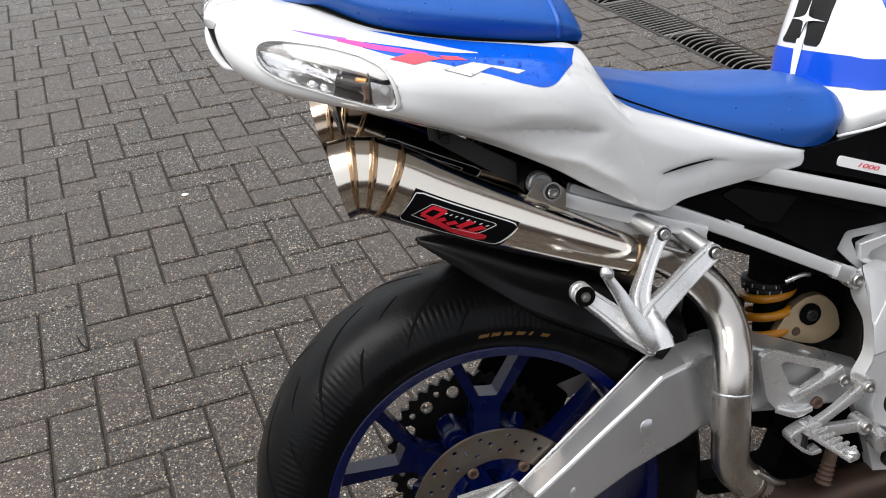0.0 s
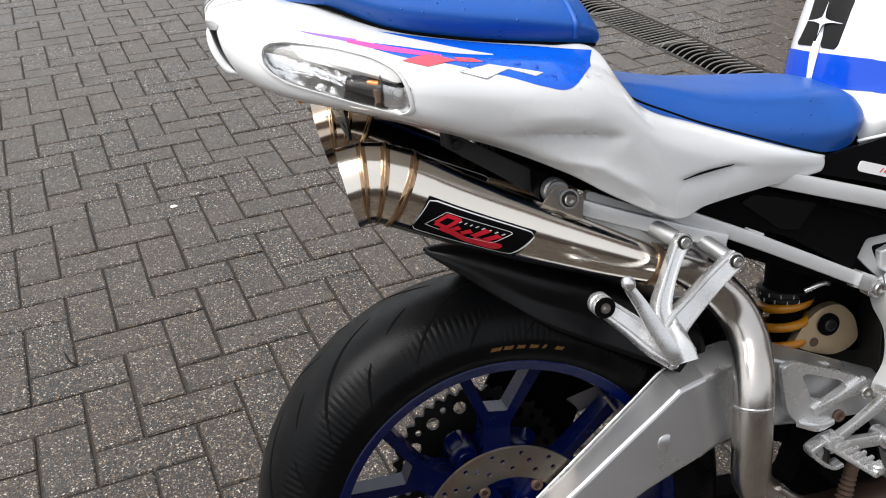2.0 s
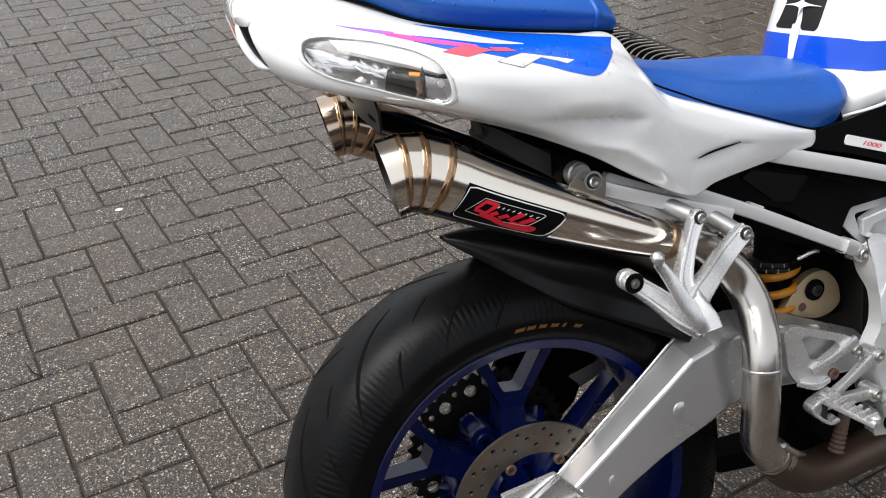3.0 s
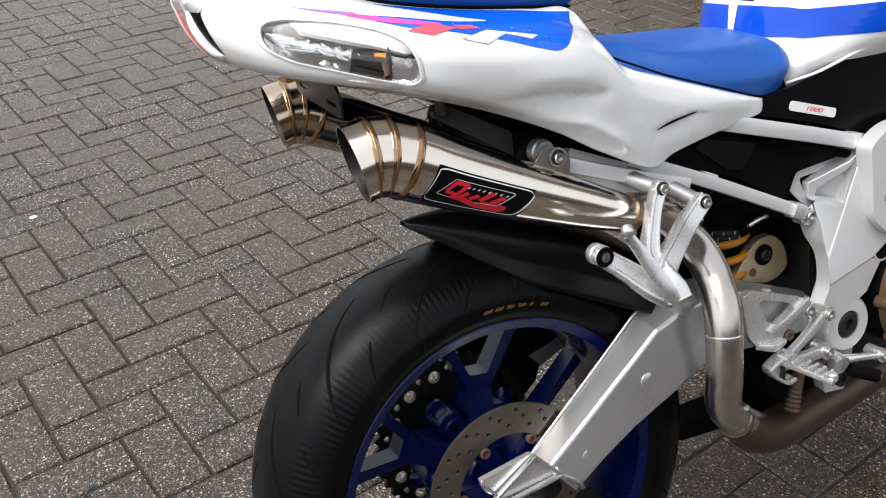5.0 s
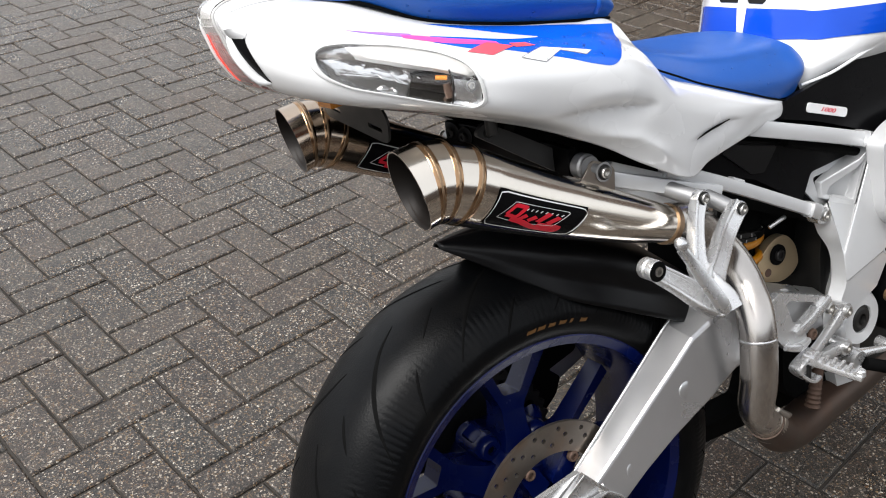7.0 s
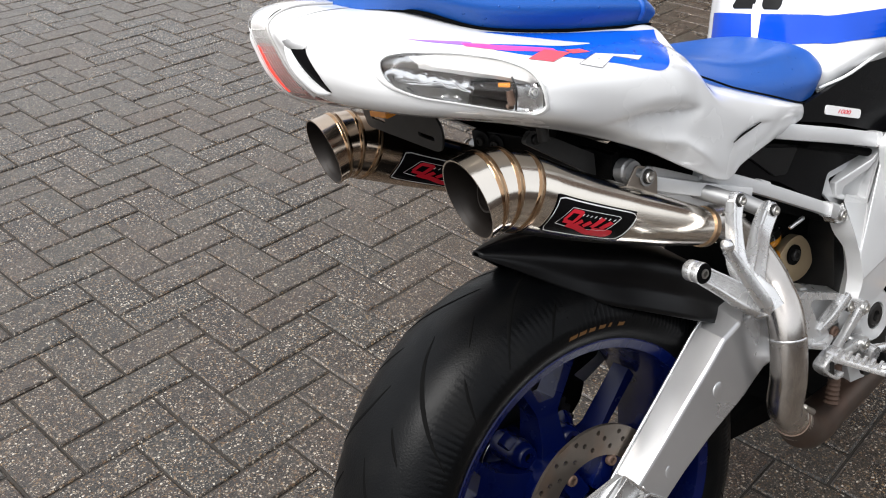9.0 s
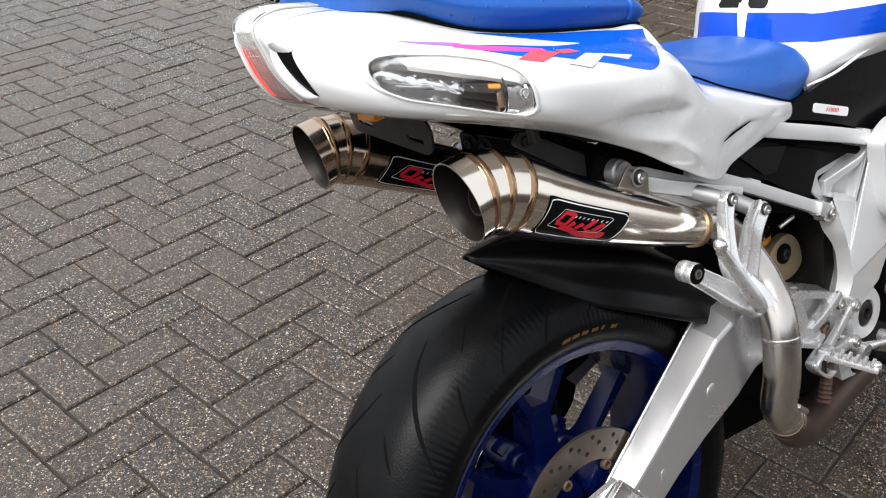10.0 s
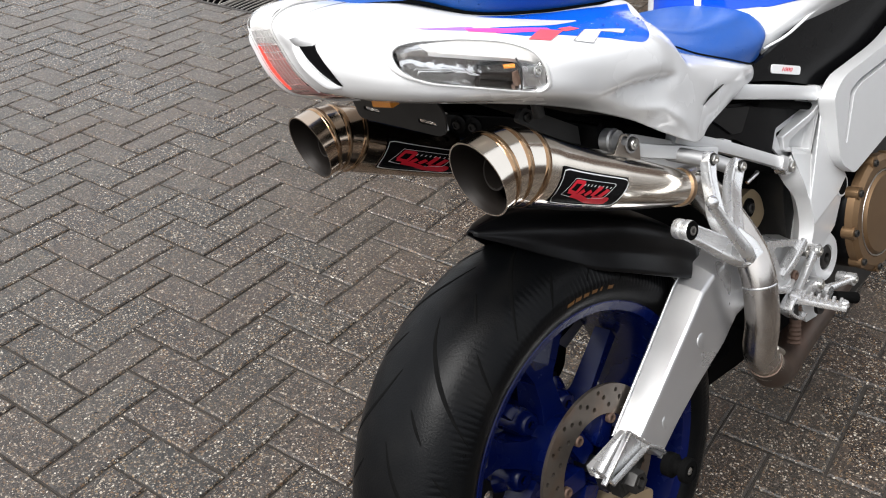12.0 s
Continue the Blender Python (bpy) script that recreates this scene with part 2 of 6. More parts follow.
def add_drops(m, scale, keep):
    """Small water drops: relief over the paint, a few millimetres across, here and there."""
    n, l = m.node_tree.nodes, m.node_tree.links
    b = n["Principled BSDF"]
    geo = n.new("ShaderNodeNewGeometry")
    cells = n.new("ShaderNodeTexVoronoi")
    cells.inputs["Scale"].default_value = scale
    l.new(geo.outputs["Position"], cells.inputs["Vector"])
    sep = n.new("ShaderNodeSeparateColor")
    l.new(cells.outputs["Color"], sep.inputs[0])
    some = n.new("ShaderNodeMath")
    some.operation = "GREATER_THAN"
    some.inputs[1].default_value = keep
    l.new(sep.outputs[0], some.inputs[0])
    dome = n.new("ShaderNodeMapRange")
    dome.interpolation_type = "SMOOTHSTEP"
    dome.inputs["From Min"].default_value, dome.inputs["From Max"].default_value = 0.10, 0.34
    dome.inputs["To Min"].default_value, dome.inputs["To Max"].default_value = 1.0, 0.0
    l.new(cells.outputs["Distance"], dome.inputs["Value"])
    height = n.new("ShaderNodeMath")
    height.operation = "MULTIPLY"
    l.new(some.outputs[0], height.inputs[0])
    l.new(dome.outputs[0], height.inputs[1])
    bp = n.new("ShaderNodeBump")
    bp.inputs["Strength"].default_value, bp.inputs["Distance"].default_value = 1.0, 0.0012
    l.new(height.outputs[0], bp.inputs["Height"])
    if b.inputs["Normal"].is_linked:
        l.new(b.inputs["Normal"].links[0].from_socket, bp.inputs["Normal"])
    l.new(bp.outputs[0], b.inputs["Normal"])


add_drops(BLUE_PAINT, 210, 0.86)
add_drops(BLUE_SEAT, 190, 0.95)


# ---- building helpers ----
def finish(me, mat, smooth=35.0):
    me.materials.append(mat)
    if smooth:
        me.shade_smooth()
        me.set_sharp_from_angle(angle=radians(smooth))
    return me


def part(name, bm, mat, parent=None, label="", smooth=35.0, bevel=0.0):
    bmesh.ops.recalc_face_normals(bm, faces=bm.faces)
    me = bpy.data.meshes.new(name)
    bm.to_mesh(me)
    bm.free()
    ob = new(name, finish(me, mat, smooth))
    if bevel:
        md = ob.modifiers.new("bevel", "BEVEL")
        md.width, md.segments, md.limit_method, md.angle_limit = bevel, 2, "ANGLE", radians(40)
        md.harden_normals = False
    ob.parent = parent
    return tagged(ob, label=label) if label else ob


def crom(pts, n):
    """A smooth curve through the points, n samples."""
    p = np.array(pts, float)
    if len(p) == 2:
        return p[0] + (p[1] - p[0]) * np.linspace(0, 1, n)[:, None]
    q = np.vstack([2 * p[0] - p[1], p, 2 * p[-1] - p[-2]])
    out = []
    for u in np.linspace(0, len(p) - 1, n):
        i = min(int(u), len(p) - 2)
        f = u - i
        a, b, c, d = q[i:i + 4]
        out.append(0.5 * (2 * b + (c - a) * f + (2 * a - 5 * b + 4 * c - d) * f * f + (3 * b - a - 3 * c + d) * f ** 3))
    return np.array(out)


def lerp_path(pts, n):
    """Samples at even steps along a polyline."""
    p = np.array(pts, float)
    s = np.r_[0, np.cumsum(np.linalg.norm(np.diff(p, axis=0), axis=1))]
    u = np.linspace(0, s[-1], n)
    return np.stack([np.interp(u, s, p[:, k]) for k in range(p.shape[1])], 1)


def grid_bm(grid, bm=None, closed_u=False, closed_v=False, caps=False):
    """A sheet from rows of points."""
    bm = bm or bmesh.new()
    vs = [[bm.verts.new(Vector(map(float, p))) for p in row] for row in grid]
    ni, nj = len(vs), len(vs[0])
    for i in range(ni if closed_u else ni - 1):
        for j in range(nj if closed_v else nj - 1):
            a, b, c, d = vs[i][j], vs[(i + 1) % ni][j], vs[(i + 1) % ni][(j + 1) % nj], vs[i][(j + 1) % nj]
            bm.faces.new((a, b, c, d))
    if caps:
        bm.faces.new(vs[0])
        bm.faces.new(vs[-1][::-1])
    return bm


def frames_along(pts):
    """Two cross directions for each point of a path, with no twist."""
    t = np.gradient(pts, axis=0)
    t /= np.linalg.norm(t, axis=1)[:, None]
    a = np.array([0, 0, 1.0]) if abs(t[0][2]) < 0.9 else np.array([0, 1.0, 0])
    out = []
    for d in t:
        a = a - d * (a @ d)
        a /= np.linalg.norm(a)
        out.append((a.copy(), np.cross(d, a)))
    return t, out


def tube_bm(pts, radii, n=24, steps=40, bm=None, caps=True, smooth_path=True):
    r = np.interp(np.linspace(0, 1, steps), np.linspace(0, 1, len(radii)), radii) if not np.isscalar(radii) else np.full(steps, radii)
    p = crom(pts, steps) if smooth_path else lerp_path(pts, steps)
    _, fr = frames_along(p)
    ang = np.linspace(0, 2 * math.pi, n, endpoint=False)
    grid = [[c + rad * (math.cos(x) * u + math.sin(x) * v) for x in ang] for c, rad, (u, v) in zip(p, r, fr)]
    return grid_bm(grid, bm, closed_v=True, caps=caps)


def axis_frame(axis):
    w = Vector(axis).normalized()
    u = w.orthogonal().normalized()
    return u, w.cross(u), w


def lathe_bm(profile, origin, axis, n=32, bm=None, closed=False):
    """profile: (along, radius) pairs."""
    u, v, w = axis_frame(axis)
    o = Vector(origin)
    grid = [[o + w * a + (u * math.cos(x) + v * math.sin(x)) * r for x in np.linspace(0, 2 * math.pi, n, endpoint=False)] for a, r in profile]
    return grid_bm(grid, bm, closed_v=True, closed_u=closed)


def cyl_bm(a, b, r, n=20, bm=None, r2=None):
    a, b = Vector(a), Vector(b)
    u, v, w = axis_frame(b - a)
    r2 = r if r2 is None else r2
    grid = [[c + (u * math.cos(x) + v * math.sin(x)) * q for x in np.linspace(0, 2 * math.pi, n, endpoint=False)] for c, q in ((a, r), (b, r2))]
    return grid_bm(grid, bm, closed_v=True, caps=True)


def plate_bm(outline, y0, y1, holes=(), bm=None, fy=None):
    """A flat plate from an outline in x and z, between two y, with holes. fy(x, z) shifts it in y."""
    bm = bm or bmesh.new()
    edges = []
    for loop in (outline, *holes):
        vs = [bm.verts.new((x, y0, z)) for x, z in loop]
        edges += [bm.edges.new((vs[i], vs[(i + 1) % len(vs)])) for i in range(len(vs))]
    res = bmesh.ops.triangle_fill(bm, edges=edges, use_beauty=True)
    faces = [g for g in res["geom"] if isinstance(g, bmesh.types.BMFace)]
    ext = bmesh.ops.extrude_face_region(bm, geom=faces)
    for g in ext["geom"]:
        if isinstance(g, bmesh.types.BMVert):
            g.co.y = y1
    if fy:
        for v in bm.verts:
            v.co.y += fy(v.co.x, v.co.z)
    return bm


def round_poly(pts, r, seg=5):
    """Rounds the corners of a polygon."""
    out = []
    n = len(pts)
    rr = r if not np.isscalar(r) else [r] * n
    for i in range(n):
        p, a, b = (np.array(pts[k % n], float) for k in (i, i - 1, i + 1))
        da, db = a - p, b - p
        la, lb = np.linalg.norm(da), np.linalg.norm(db)
        k = min(rr[i], 0.45 * la, 0.45 * lb)
        s, e = p + da / la * k, p + db / lb * k
        for f in np.linspace(0, 1, seg):
            out.append(tuple((1 - f) ** 2 * s + 2 * f * (1 - f) * p + f * f * e))
    return out


def circle(cx, cz, r, n=20, start=0.0):
    return [(cx + r * math.cos(start + x), cz + r * math.sin(start + x)) for x in np.linspace(0, 2 * math.pi, n, endpoint=False)]


def sweep_bm(pts, section, steps=24, up=(0, 0, 1), bm=None, scale=None, smooth_path=True):
    """A closed section (a, b) swept along a path: a across, b along up."""
    p = crom(pts, steps) if smooth_path else lerp_path(pts, steps)
    t = np.gradient(p, axis=0)
    t /= np.linalg.norm(t, axis=1)[:, None]
    sc = np.ones((steps, 2)) if scale is None else np.stack([np.interp(np.linspace(0, 1, steps), np.linspace(0, 1, len(scale)), [s[k] for s in scale]) for k in (0, 1)], 1)
    grid = []
    for c, d, s in zip(p, t, sc):
        side = np.cross(d, up)
        side /= np.linalg.norm(side)
        u = np.cross(side, d)
        grid.append([c + side * a * s[0] + u * b * s[1] for a, b in section])
    return grid_bm(grid, bm, closed_v=True, caps=True)


def rect(w, h, r=0.003, seg=3):
    return round_poly([(-w / 2, -h / 2), (w / 2, -h / 2), (w / 2, h / 2), (-w / 2, h / 2)], r, seg)


def mirror_y(bm):
    geom = bm.verts[:] + bm.edges[:] + bm.faces[:]
    dup = bmesh.ops.duplicate(bm, geom=geom)
    for g in dup["geom"]:
        if isinstance(g, bmesh.types.BMVert):
            g.co.y = -g.co.y
    bmesh.ops.remove_doubles(bm, verts=bm.verts, dist=1e-5)
    return bm


def surface_tree(ob):
    """A search tree over an object's own mesh."""
    me = ob.data
    return BVHTree.FromPolygons([v.co.copy() for v in me.vertices], [tuple(p.vertices) for p in me.polygons])


def decal(name, edge_a, edge_b, tree, mat, parent, label="", lift=0.0008, nu=40, nv=8, toward=(0, -1, 0), smooth_edges=True):
    """A printed strip between two edges, laid on a surface."""
    f = crom if smooth_edges else lerp_path
    a, b = f(edge_a, nu), f(edge_b, nu)
    want = Vector(toward)
    grid = []
    for k in np.linspace(0, 1, nv):
        row = []
        for p in a + (b - a) * k:
            co, no, _, _ = tree.find_nearest(Vector(map(float, p)))
            if no.dot(want) < 0:
                no = -no
            row.append(co + no * lift)
        grid.append(row)
    return part(name, grid_bm(grid), mat, parent, label, smooth=80)


def bolt(parent, at, axis, r=0.007, h=0.006, mat=None, socket=True, name="bolt", label=""):
    """A socket-head bolt: a bevelled head with a hexagonal recess."""
    a = r * 0.55
    prof = [(0, r * 0.2), (0, r), (h * 0.75, r), (h, r * 0.86), (h, a)] + ([(h * 0.45, a), (h * 0.45, 0.0002)] if socket else [(h, 0.0002)])
    return part(name, lathe_bm(prof, at, axis, 18), mat or STEEL, parent, label, smooth=30)


# ---- motorcycle: x forward, y to its left, z up from the ground, leaning on its side stand ----
LEAN_ANGLE, AXLE_HEIGHT, AXLE_Z = 15.0, 0.3074, 0.312
bike = new("motorcycle")
bike.matrix_world = pose(0, 0, AXLE_HEIGHT, -LEAN_ANGLE, 0, 0) @ Matrix.Translation((0, 0, -AXLE_Z))
tagged(bike, "white and blue sports motorcycle leaning on block paving", "motorcycle")


# -- rear wheel --
def build_rim():
    """The rim barrel."""
    barrel = [(-0.0835, 0.2225), (-0.0845, 0.2245), (-0.0835, 0.2262), (-0.078, 0.2262), (-0.070, 0.222), (-0.050, 0.214), (0.050, 0.214), (0.070, 0.222), (0.078, 0.2262), (0.0845, 0.2245), (0.0835, 0.2225), (0.079, 0.2125), (0.066, 0.2085), (0.030, 0.2035), (-0.030, 0.2035), (-0.066, 0.2085), (-0.079, 0.2125)]
    return lathe_bm(barrel, (0, 0, AXLE_Z), (0, 1, 0), 96, closed=True)


def build_spoke(deg):
    """A Y spoke: a stem from the hub that forks into two square arms at about half its length."""
    a = radians(deg)
    turn = lambda u, v: (u * math.cos(a) - v * math.sin(a), AXLE_Z + u * math.sin(a) + v * math.cos(a))
    half = [(0.040, 0.026), (0.070, 0.0185), (0.104, 0.0175), (0.1885, 0.0672), (0.1945, 0.0505), (0.122, 0.0135)]
    outline = [turn(u, -v) for u, v in half] + [turn(u, v) for u, v in half[::-1]]
    bm = plate_bm(round_poly(outline, [0.002, 0.010, 0.006, 0.001, 0.001, 0.003, 0.003, 0.001, 0.001, 0.006, 0.010, 0.002], 4), 0.001, 0.034)
    for v in bm.verts:
        r = math.hypot(v.co.x, v.co.z - AXLE_Z)
        if v.co.y < 0.01:
            v.co.y += np.interp(r, [0.05, 0.10, 0.13, 0.20], [-0.020, -0.004, 0.0, 0.004])
    return bm


def crown(th):
    """The rounded tread, a little square at the shoulders: half width and radius."""
    full = 0.097 + 0.006 * math.sin(min(th * 2.2, math.pi)) ** 2
    return full * 1.02 * math.sin(th), 0.215 + full * math.cos(th)


def build_tyre():
    """Round-profile tyre with fine ribs in the rubber; sweeping tread grooves are laid on later."""
    nu, nv = 1400, 61
    prof = []
    for s in np.linspace(-1, 1, nv):
        a = abs(s)
        if a < 0.72:
            th = a / 0.72 * radians(68)
            y, r = crown(th)
        else:
            f = (a - 0.72) / 0.28
            y = 0.097 * 1.02 * math.sin(radians(68)) + 0.004 * math.sin(math.pi * f) - 0.012 * f
            r = 0.215 + 0.097 * math.cos(radians(68)) - 0.030 * f
        prof.append((math.copysign(y, s), r, s))
    s = np.array([p[2] for p in prof])[None, :]
    ph = np.linspace(0, 1, nu, endpoint=False)[:, None]
    depth = np.zeros((nu, nv))
    a = np.abs(s)

    # fine ribs across the shoulder, in patches between the grooves
    patch = np.clip(1.2 * np.sin(2 * math.pi * (12 * ph - 2.2 * a)) + 1.0, 0, 1)
    edge = np.clip((a - 0.43) / 0.03, 0, 1) * np.clip((0.74 - a) / 0.03, 0, 1)
    ribs = 0.0006 * np.clip(np.sin(ph * 2 * math.pi * 216) * 1.6, -0.2, 1) * edge * patch
    depth = depth + ribs
    verts, faces = [], []
    for i in range(nu):
        t = 2 * math.pi * i / nu
        c, q = math.cos(t), math.sin(t)
        for j, (y, r, _) in enumerate(prof):
            dd = depth[i, j]
            nx = 1.0 if abs(y) < 1e-6 else (r - 0.215) / 0.097
            rr = r - dd * max(min(nx, 1), 0.2)
            yy = y * (1 - dd * 4)
            verts.append((rr * c, yy, AXLE_Z + rr * q))
    for i in range(nu):
        n0, n1 = i * nv, ((i + 1) % nu) * nv
        for j in range(nv - 1):
            faces.append((n0 + j, n1 + j, n1 + j + 1, n0 + j + 1))
    me = bpy.data.meshes.new("tyre")
    me.from_pydata(verts, [], faces)
    ob = new("tyre", finish(me, RUBBER, 50))
    return ob


wheel = part("rear_wheel", build_rim(), RIM_BLUE, bike, "deep blue alloy rim with five Y spokes", smooth=40)
part("hub", lathe_bm([(-0.060, 0.018), (-0.060, 0.044), (-0.052, 0.050), (-0.030, 0.054), (0.030, 0.056), (0.060, 0.062), (0.070, 0.062), (0.070, 0.018)], (0, 0, AXLE_Z), (0, 1, 0), 48, closed=True), RIM_BLUE, wheel)
for k in range(5):
    part("spoke", build_spoke(83 + 72 * k), RIM_BLUE, wheel, smooth=40, bevel=0.0032)
    a = radians(119 + 72 * k)
    c = (0.066 * math.cos(a), AXLE_Z + 0.066 * math.sin(a))
    lug = part("hub_lug", lathe_bm([(-0.045, 0.020), (0.000, 0.0195), (0.010, 0.0175), (0.014, 0.0135), (0.014, 0.0065), (0.004, 0.0060), (0.004, 0.0002)], (c[0], 0.006, c[1]), (0, -1, 0), 28), RIM_BLUE, wheel, "rounded blue hub lug with a bore", smooth=40)
    # Black plug in the bore: the hole's shade is in its colour.
    part("lug_bore", lathe_bm([(0.0045, 0.0062), (0.0085, 0.0062), (0.0085, 0.0002)], (c[0], 0.006, c[1]), (0, -1, 0), 20), MATT_BLACK, lug, "", smooth=30)
    part("hub_rib", sweep_bm([(0.040 * math.cos(a), 0.012, AXLE_Z + 0.040 * math.sin(a)), (0.078 * math.cos(a), 0.018, AXLE_Z + 0.078 * math.sin(a)), (0.090 * math.cos(a), 0.030, AXLE_Z + 0.090 * math.sin(a))], rect(0.020, 0.022, 0.006), 10, (0, 1, 0)), RIM_BLUE, wheel, "", smooth=40)
tyre = build_tyre()
tyre.parent = wheel
tagged(tyre, "worn black road tyre with curved grooves")
tyre_tree = surface_tree(tyre)


def tyre_point(deg, r):
    return (r * math.cos(radians(deg)), -0.1, AXLE_Z + r * math.sin(radians(deg)))


def tread_point(deg, s):
    """A point near the tread: s runs from 0 at the crown to 1 at the shoulder, minus for the right side."""
    th = abs(s) * radians(68)
    y, r = crown(th)
    y = math.copysign(y, s)
    return np.array((r * math.cos(radians(deg)), y, AXLE_Z + r * math.sin(radians(deg))))


def groove(deg, curve, width):
    """A tapered black strip for a tread groove's shade, along points of (degrees, s)."""
    n = 30
    p = crom([(a, q, 0) for a, q in curve], n)
    c = np.array([tread_point(deg + a, q) for a, q, _ in p])
    d = np.gradient(c, axis=0)
    mid = np.array((0, 0, AXLE_Z))
    out = c - mid
    out[:, 1] *= 0.6
    side = np.cross(d, out)
    side /= np.linalg.norm(side, axis=1)[:, None]
    w = width * np.clip(np.sin(math.pi * np.linspace(0.015, 0.985, n)), 0, 1)[:, None] ** 0.6
    rows = []
    for k, lift in ((-1, 0.0002), (-0.8, 0.0004), (0, 0.0004), (0.8, 0.0004), (1, 0.0002)):
        row = []
        for q in c + side * w * k:
            co, no, _, _ = tyre_tree.find_nearest(Vector(map(float, q)))
            if no.dot(co - Vector(mid)) < 0:
                no = -no
            row.append(co + no * lift)
        rows.append(row)
    return part("tread_groove", grid_bm(rows), MATT_BLACK, tyre, smooth=60)


for k in range(12):
    for sgn, off in ((-1, 0.0), (1, 14.0)):
        g = 30 * k + 27 + off
        groove(g, [(0, sgn * 0.05), (6, sgn * 0.18), (11, sgn * 0.33), (16, sgn * 0.50), (20.6, sgn * 0.68), (25.5, sgn * 0.90)], 0.0030)
        groove(g, [(4.5, sgn * 0.63), (7.5, sgn * 0.76), (11.4, sgn * 0.97)], 0.0023)
        groove(g, [(21.5, sgn * 0.25), (25, sgn * 0.36), (28.3, sgn * 0.47)], 0.0021)
# the maker's name on the sidewall, as plain slanted bars
for k, w in enumerate((3.0, 2.6, 2.4, 2.4, 1.0, 2.4)):
    a = 92.8 - 3.75 * k
    decal("lettering", [tyre_point(a, 0.2445), tyre_point(a - 0.6, 0.2495)], [tyre_point(a - w, 0.2445), tyre_point(a - w - 0.6, 0.2495)], tyre_tree, ORANGE_PRINT, tyre, "worn orange lettering, shown as bars", 0.0006, 5, 4, smooth_edges=False)


def build_disc(y0, y1, r0, r1, holes, lobes=0):
    out = circle(0, AXLE_Z, r1, 96) if not lobes else [((r1 + 0.004 * math.cos(lobes * x)) * math.cos(x), AXLE_Z + (r1 + 0.004 * math.cos(lobes * x)) * math.sin(x)) for x in np.linspace(0, 2 * math.pi, 240, endpoint=False)]
    hs = [circle(0, AXLE_Z, r0, 60)] + [circle(r * math.cos(radians(d)), AXLE_Z + r * math.sin(radians(d)), q, 10) for d, r, q in holes]
    return plate_bm(out, y0, y1, hs)


disc_holes = [(k * 20 + off, r, 0.0034) for k in range(18) for off, r in ((0, 0.107), (-6.5, 0.098), (-14, 0.087))]
part("brake_disc", build_disc(-0.092, -0.087, 0.075, 0.1155, disc_holes), DISC, wheel, "drilled brake disc with brown tarnish", smooth=30)
for k in range(6):
    a = radians(57.5 + 60 * k)
    c = (0.068 * math.cos(a), AXLE_Z + 0.068 * math.sin(a))
    part("disc_carrier_arm", plate_bm(round_poly([(0.030 * math.cos(a - 0.5), AXLE_Z + 0.030 * math.sin(a - 0.5)), (0.080 * math.cos(a - 0.16), AXLE_Z + 0.080 * math.sin(a - 0.16)), (0.080 * math.cos(a + 0.16), AXLE_Z + 0.080 * math.sin(a + 0.16)), (0.030 * math.cos(a + 0.5), AXLE_Z + 0.030 * math.sin(a + 0.5))], 0.006, 4), -0.086, -0.055), RIM_BLUE, wheel)
    bolt(wheel, (c[0], -0.087, c[1]), (0, -1, 0), 0.0075, 0.007, RUSTY, name="disc_bolt", label="rusty disc bolt")
part("sprocket", build_disc(0.078, 0.085, 0.055, 0.121, [(101 + 180 / 14 * k, 0.106 if k % 2 else 0.0985, 0.0046 if k % 2 else 0.0095) for k in range(28)], 41), DARK_STEEL, wheel, "dark drilled rear sprocket", smooth=30)
part("axle", cyl_bm((0, -0.15, AXLE_Z), (0, 0.15, AXLE_Z), 0.0125), STEEL, wheel)

# -- brake caliper on the wheel's far side of the swingarm --
part("brake_caliper", plate_bm(round_poly([(-0.02, 0.20), (0.055, 0.19), (0.075, 0.24), (0.02, 0.262), (-0.03, 0.245)], 0.012), -0.115, -0.07), GOLD, bike, "gold brake caliper under the disc", bevel=0.004)


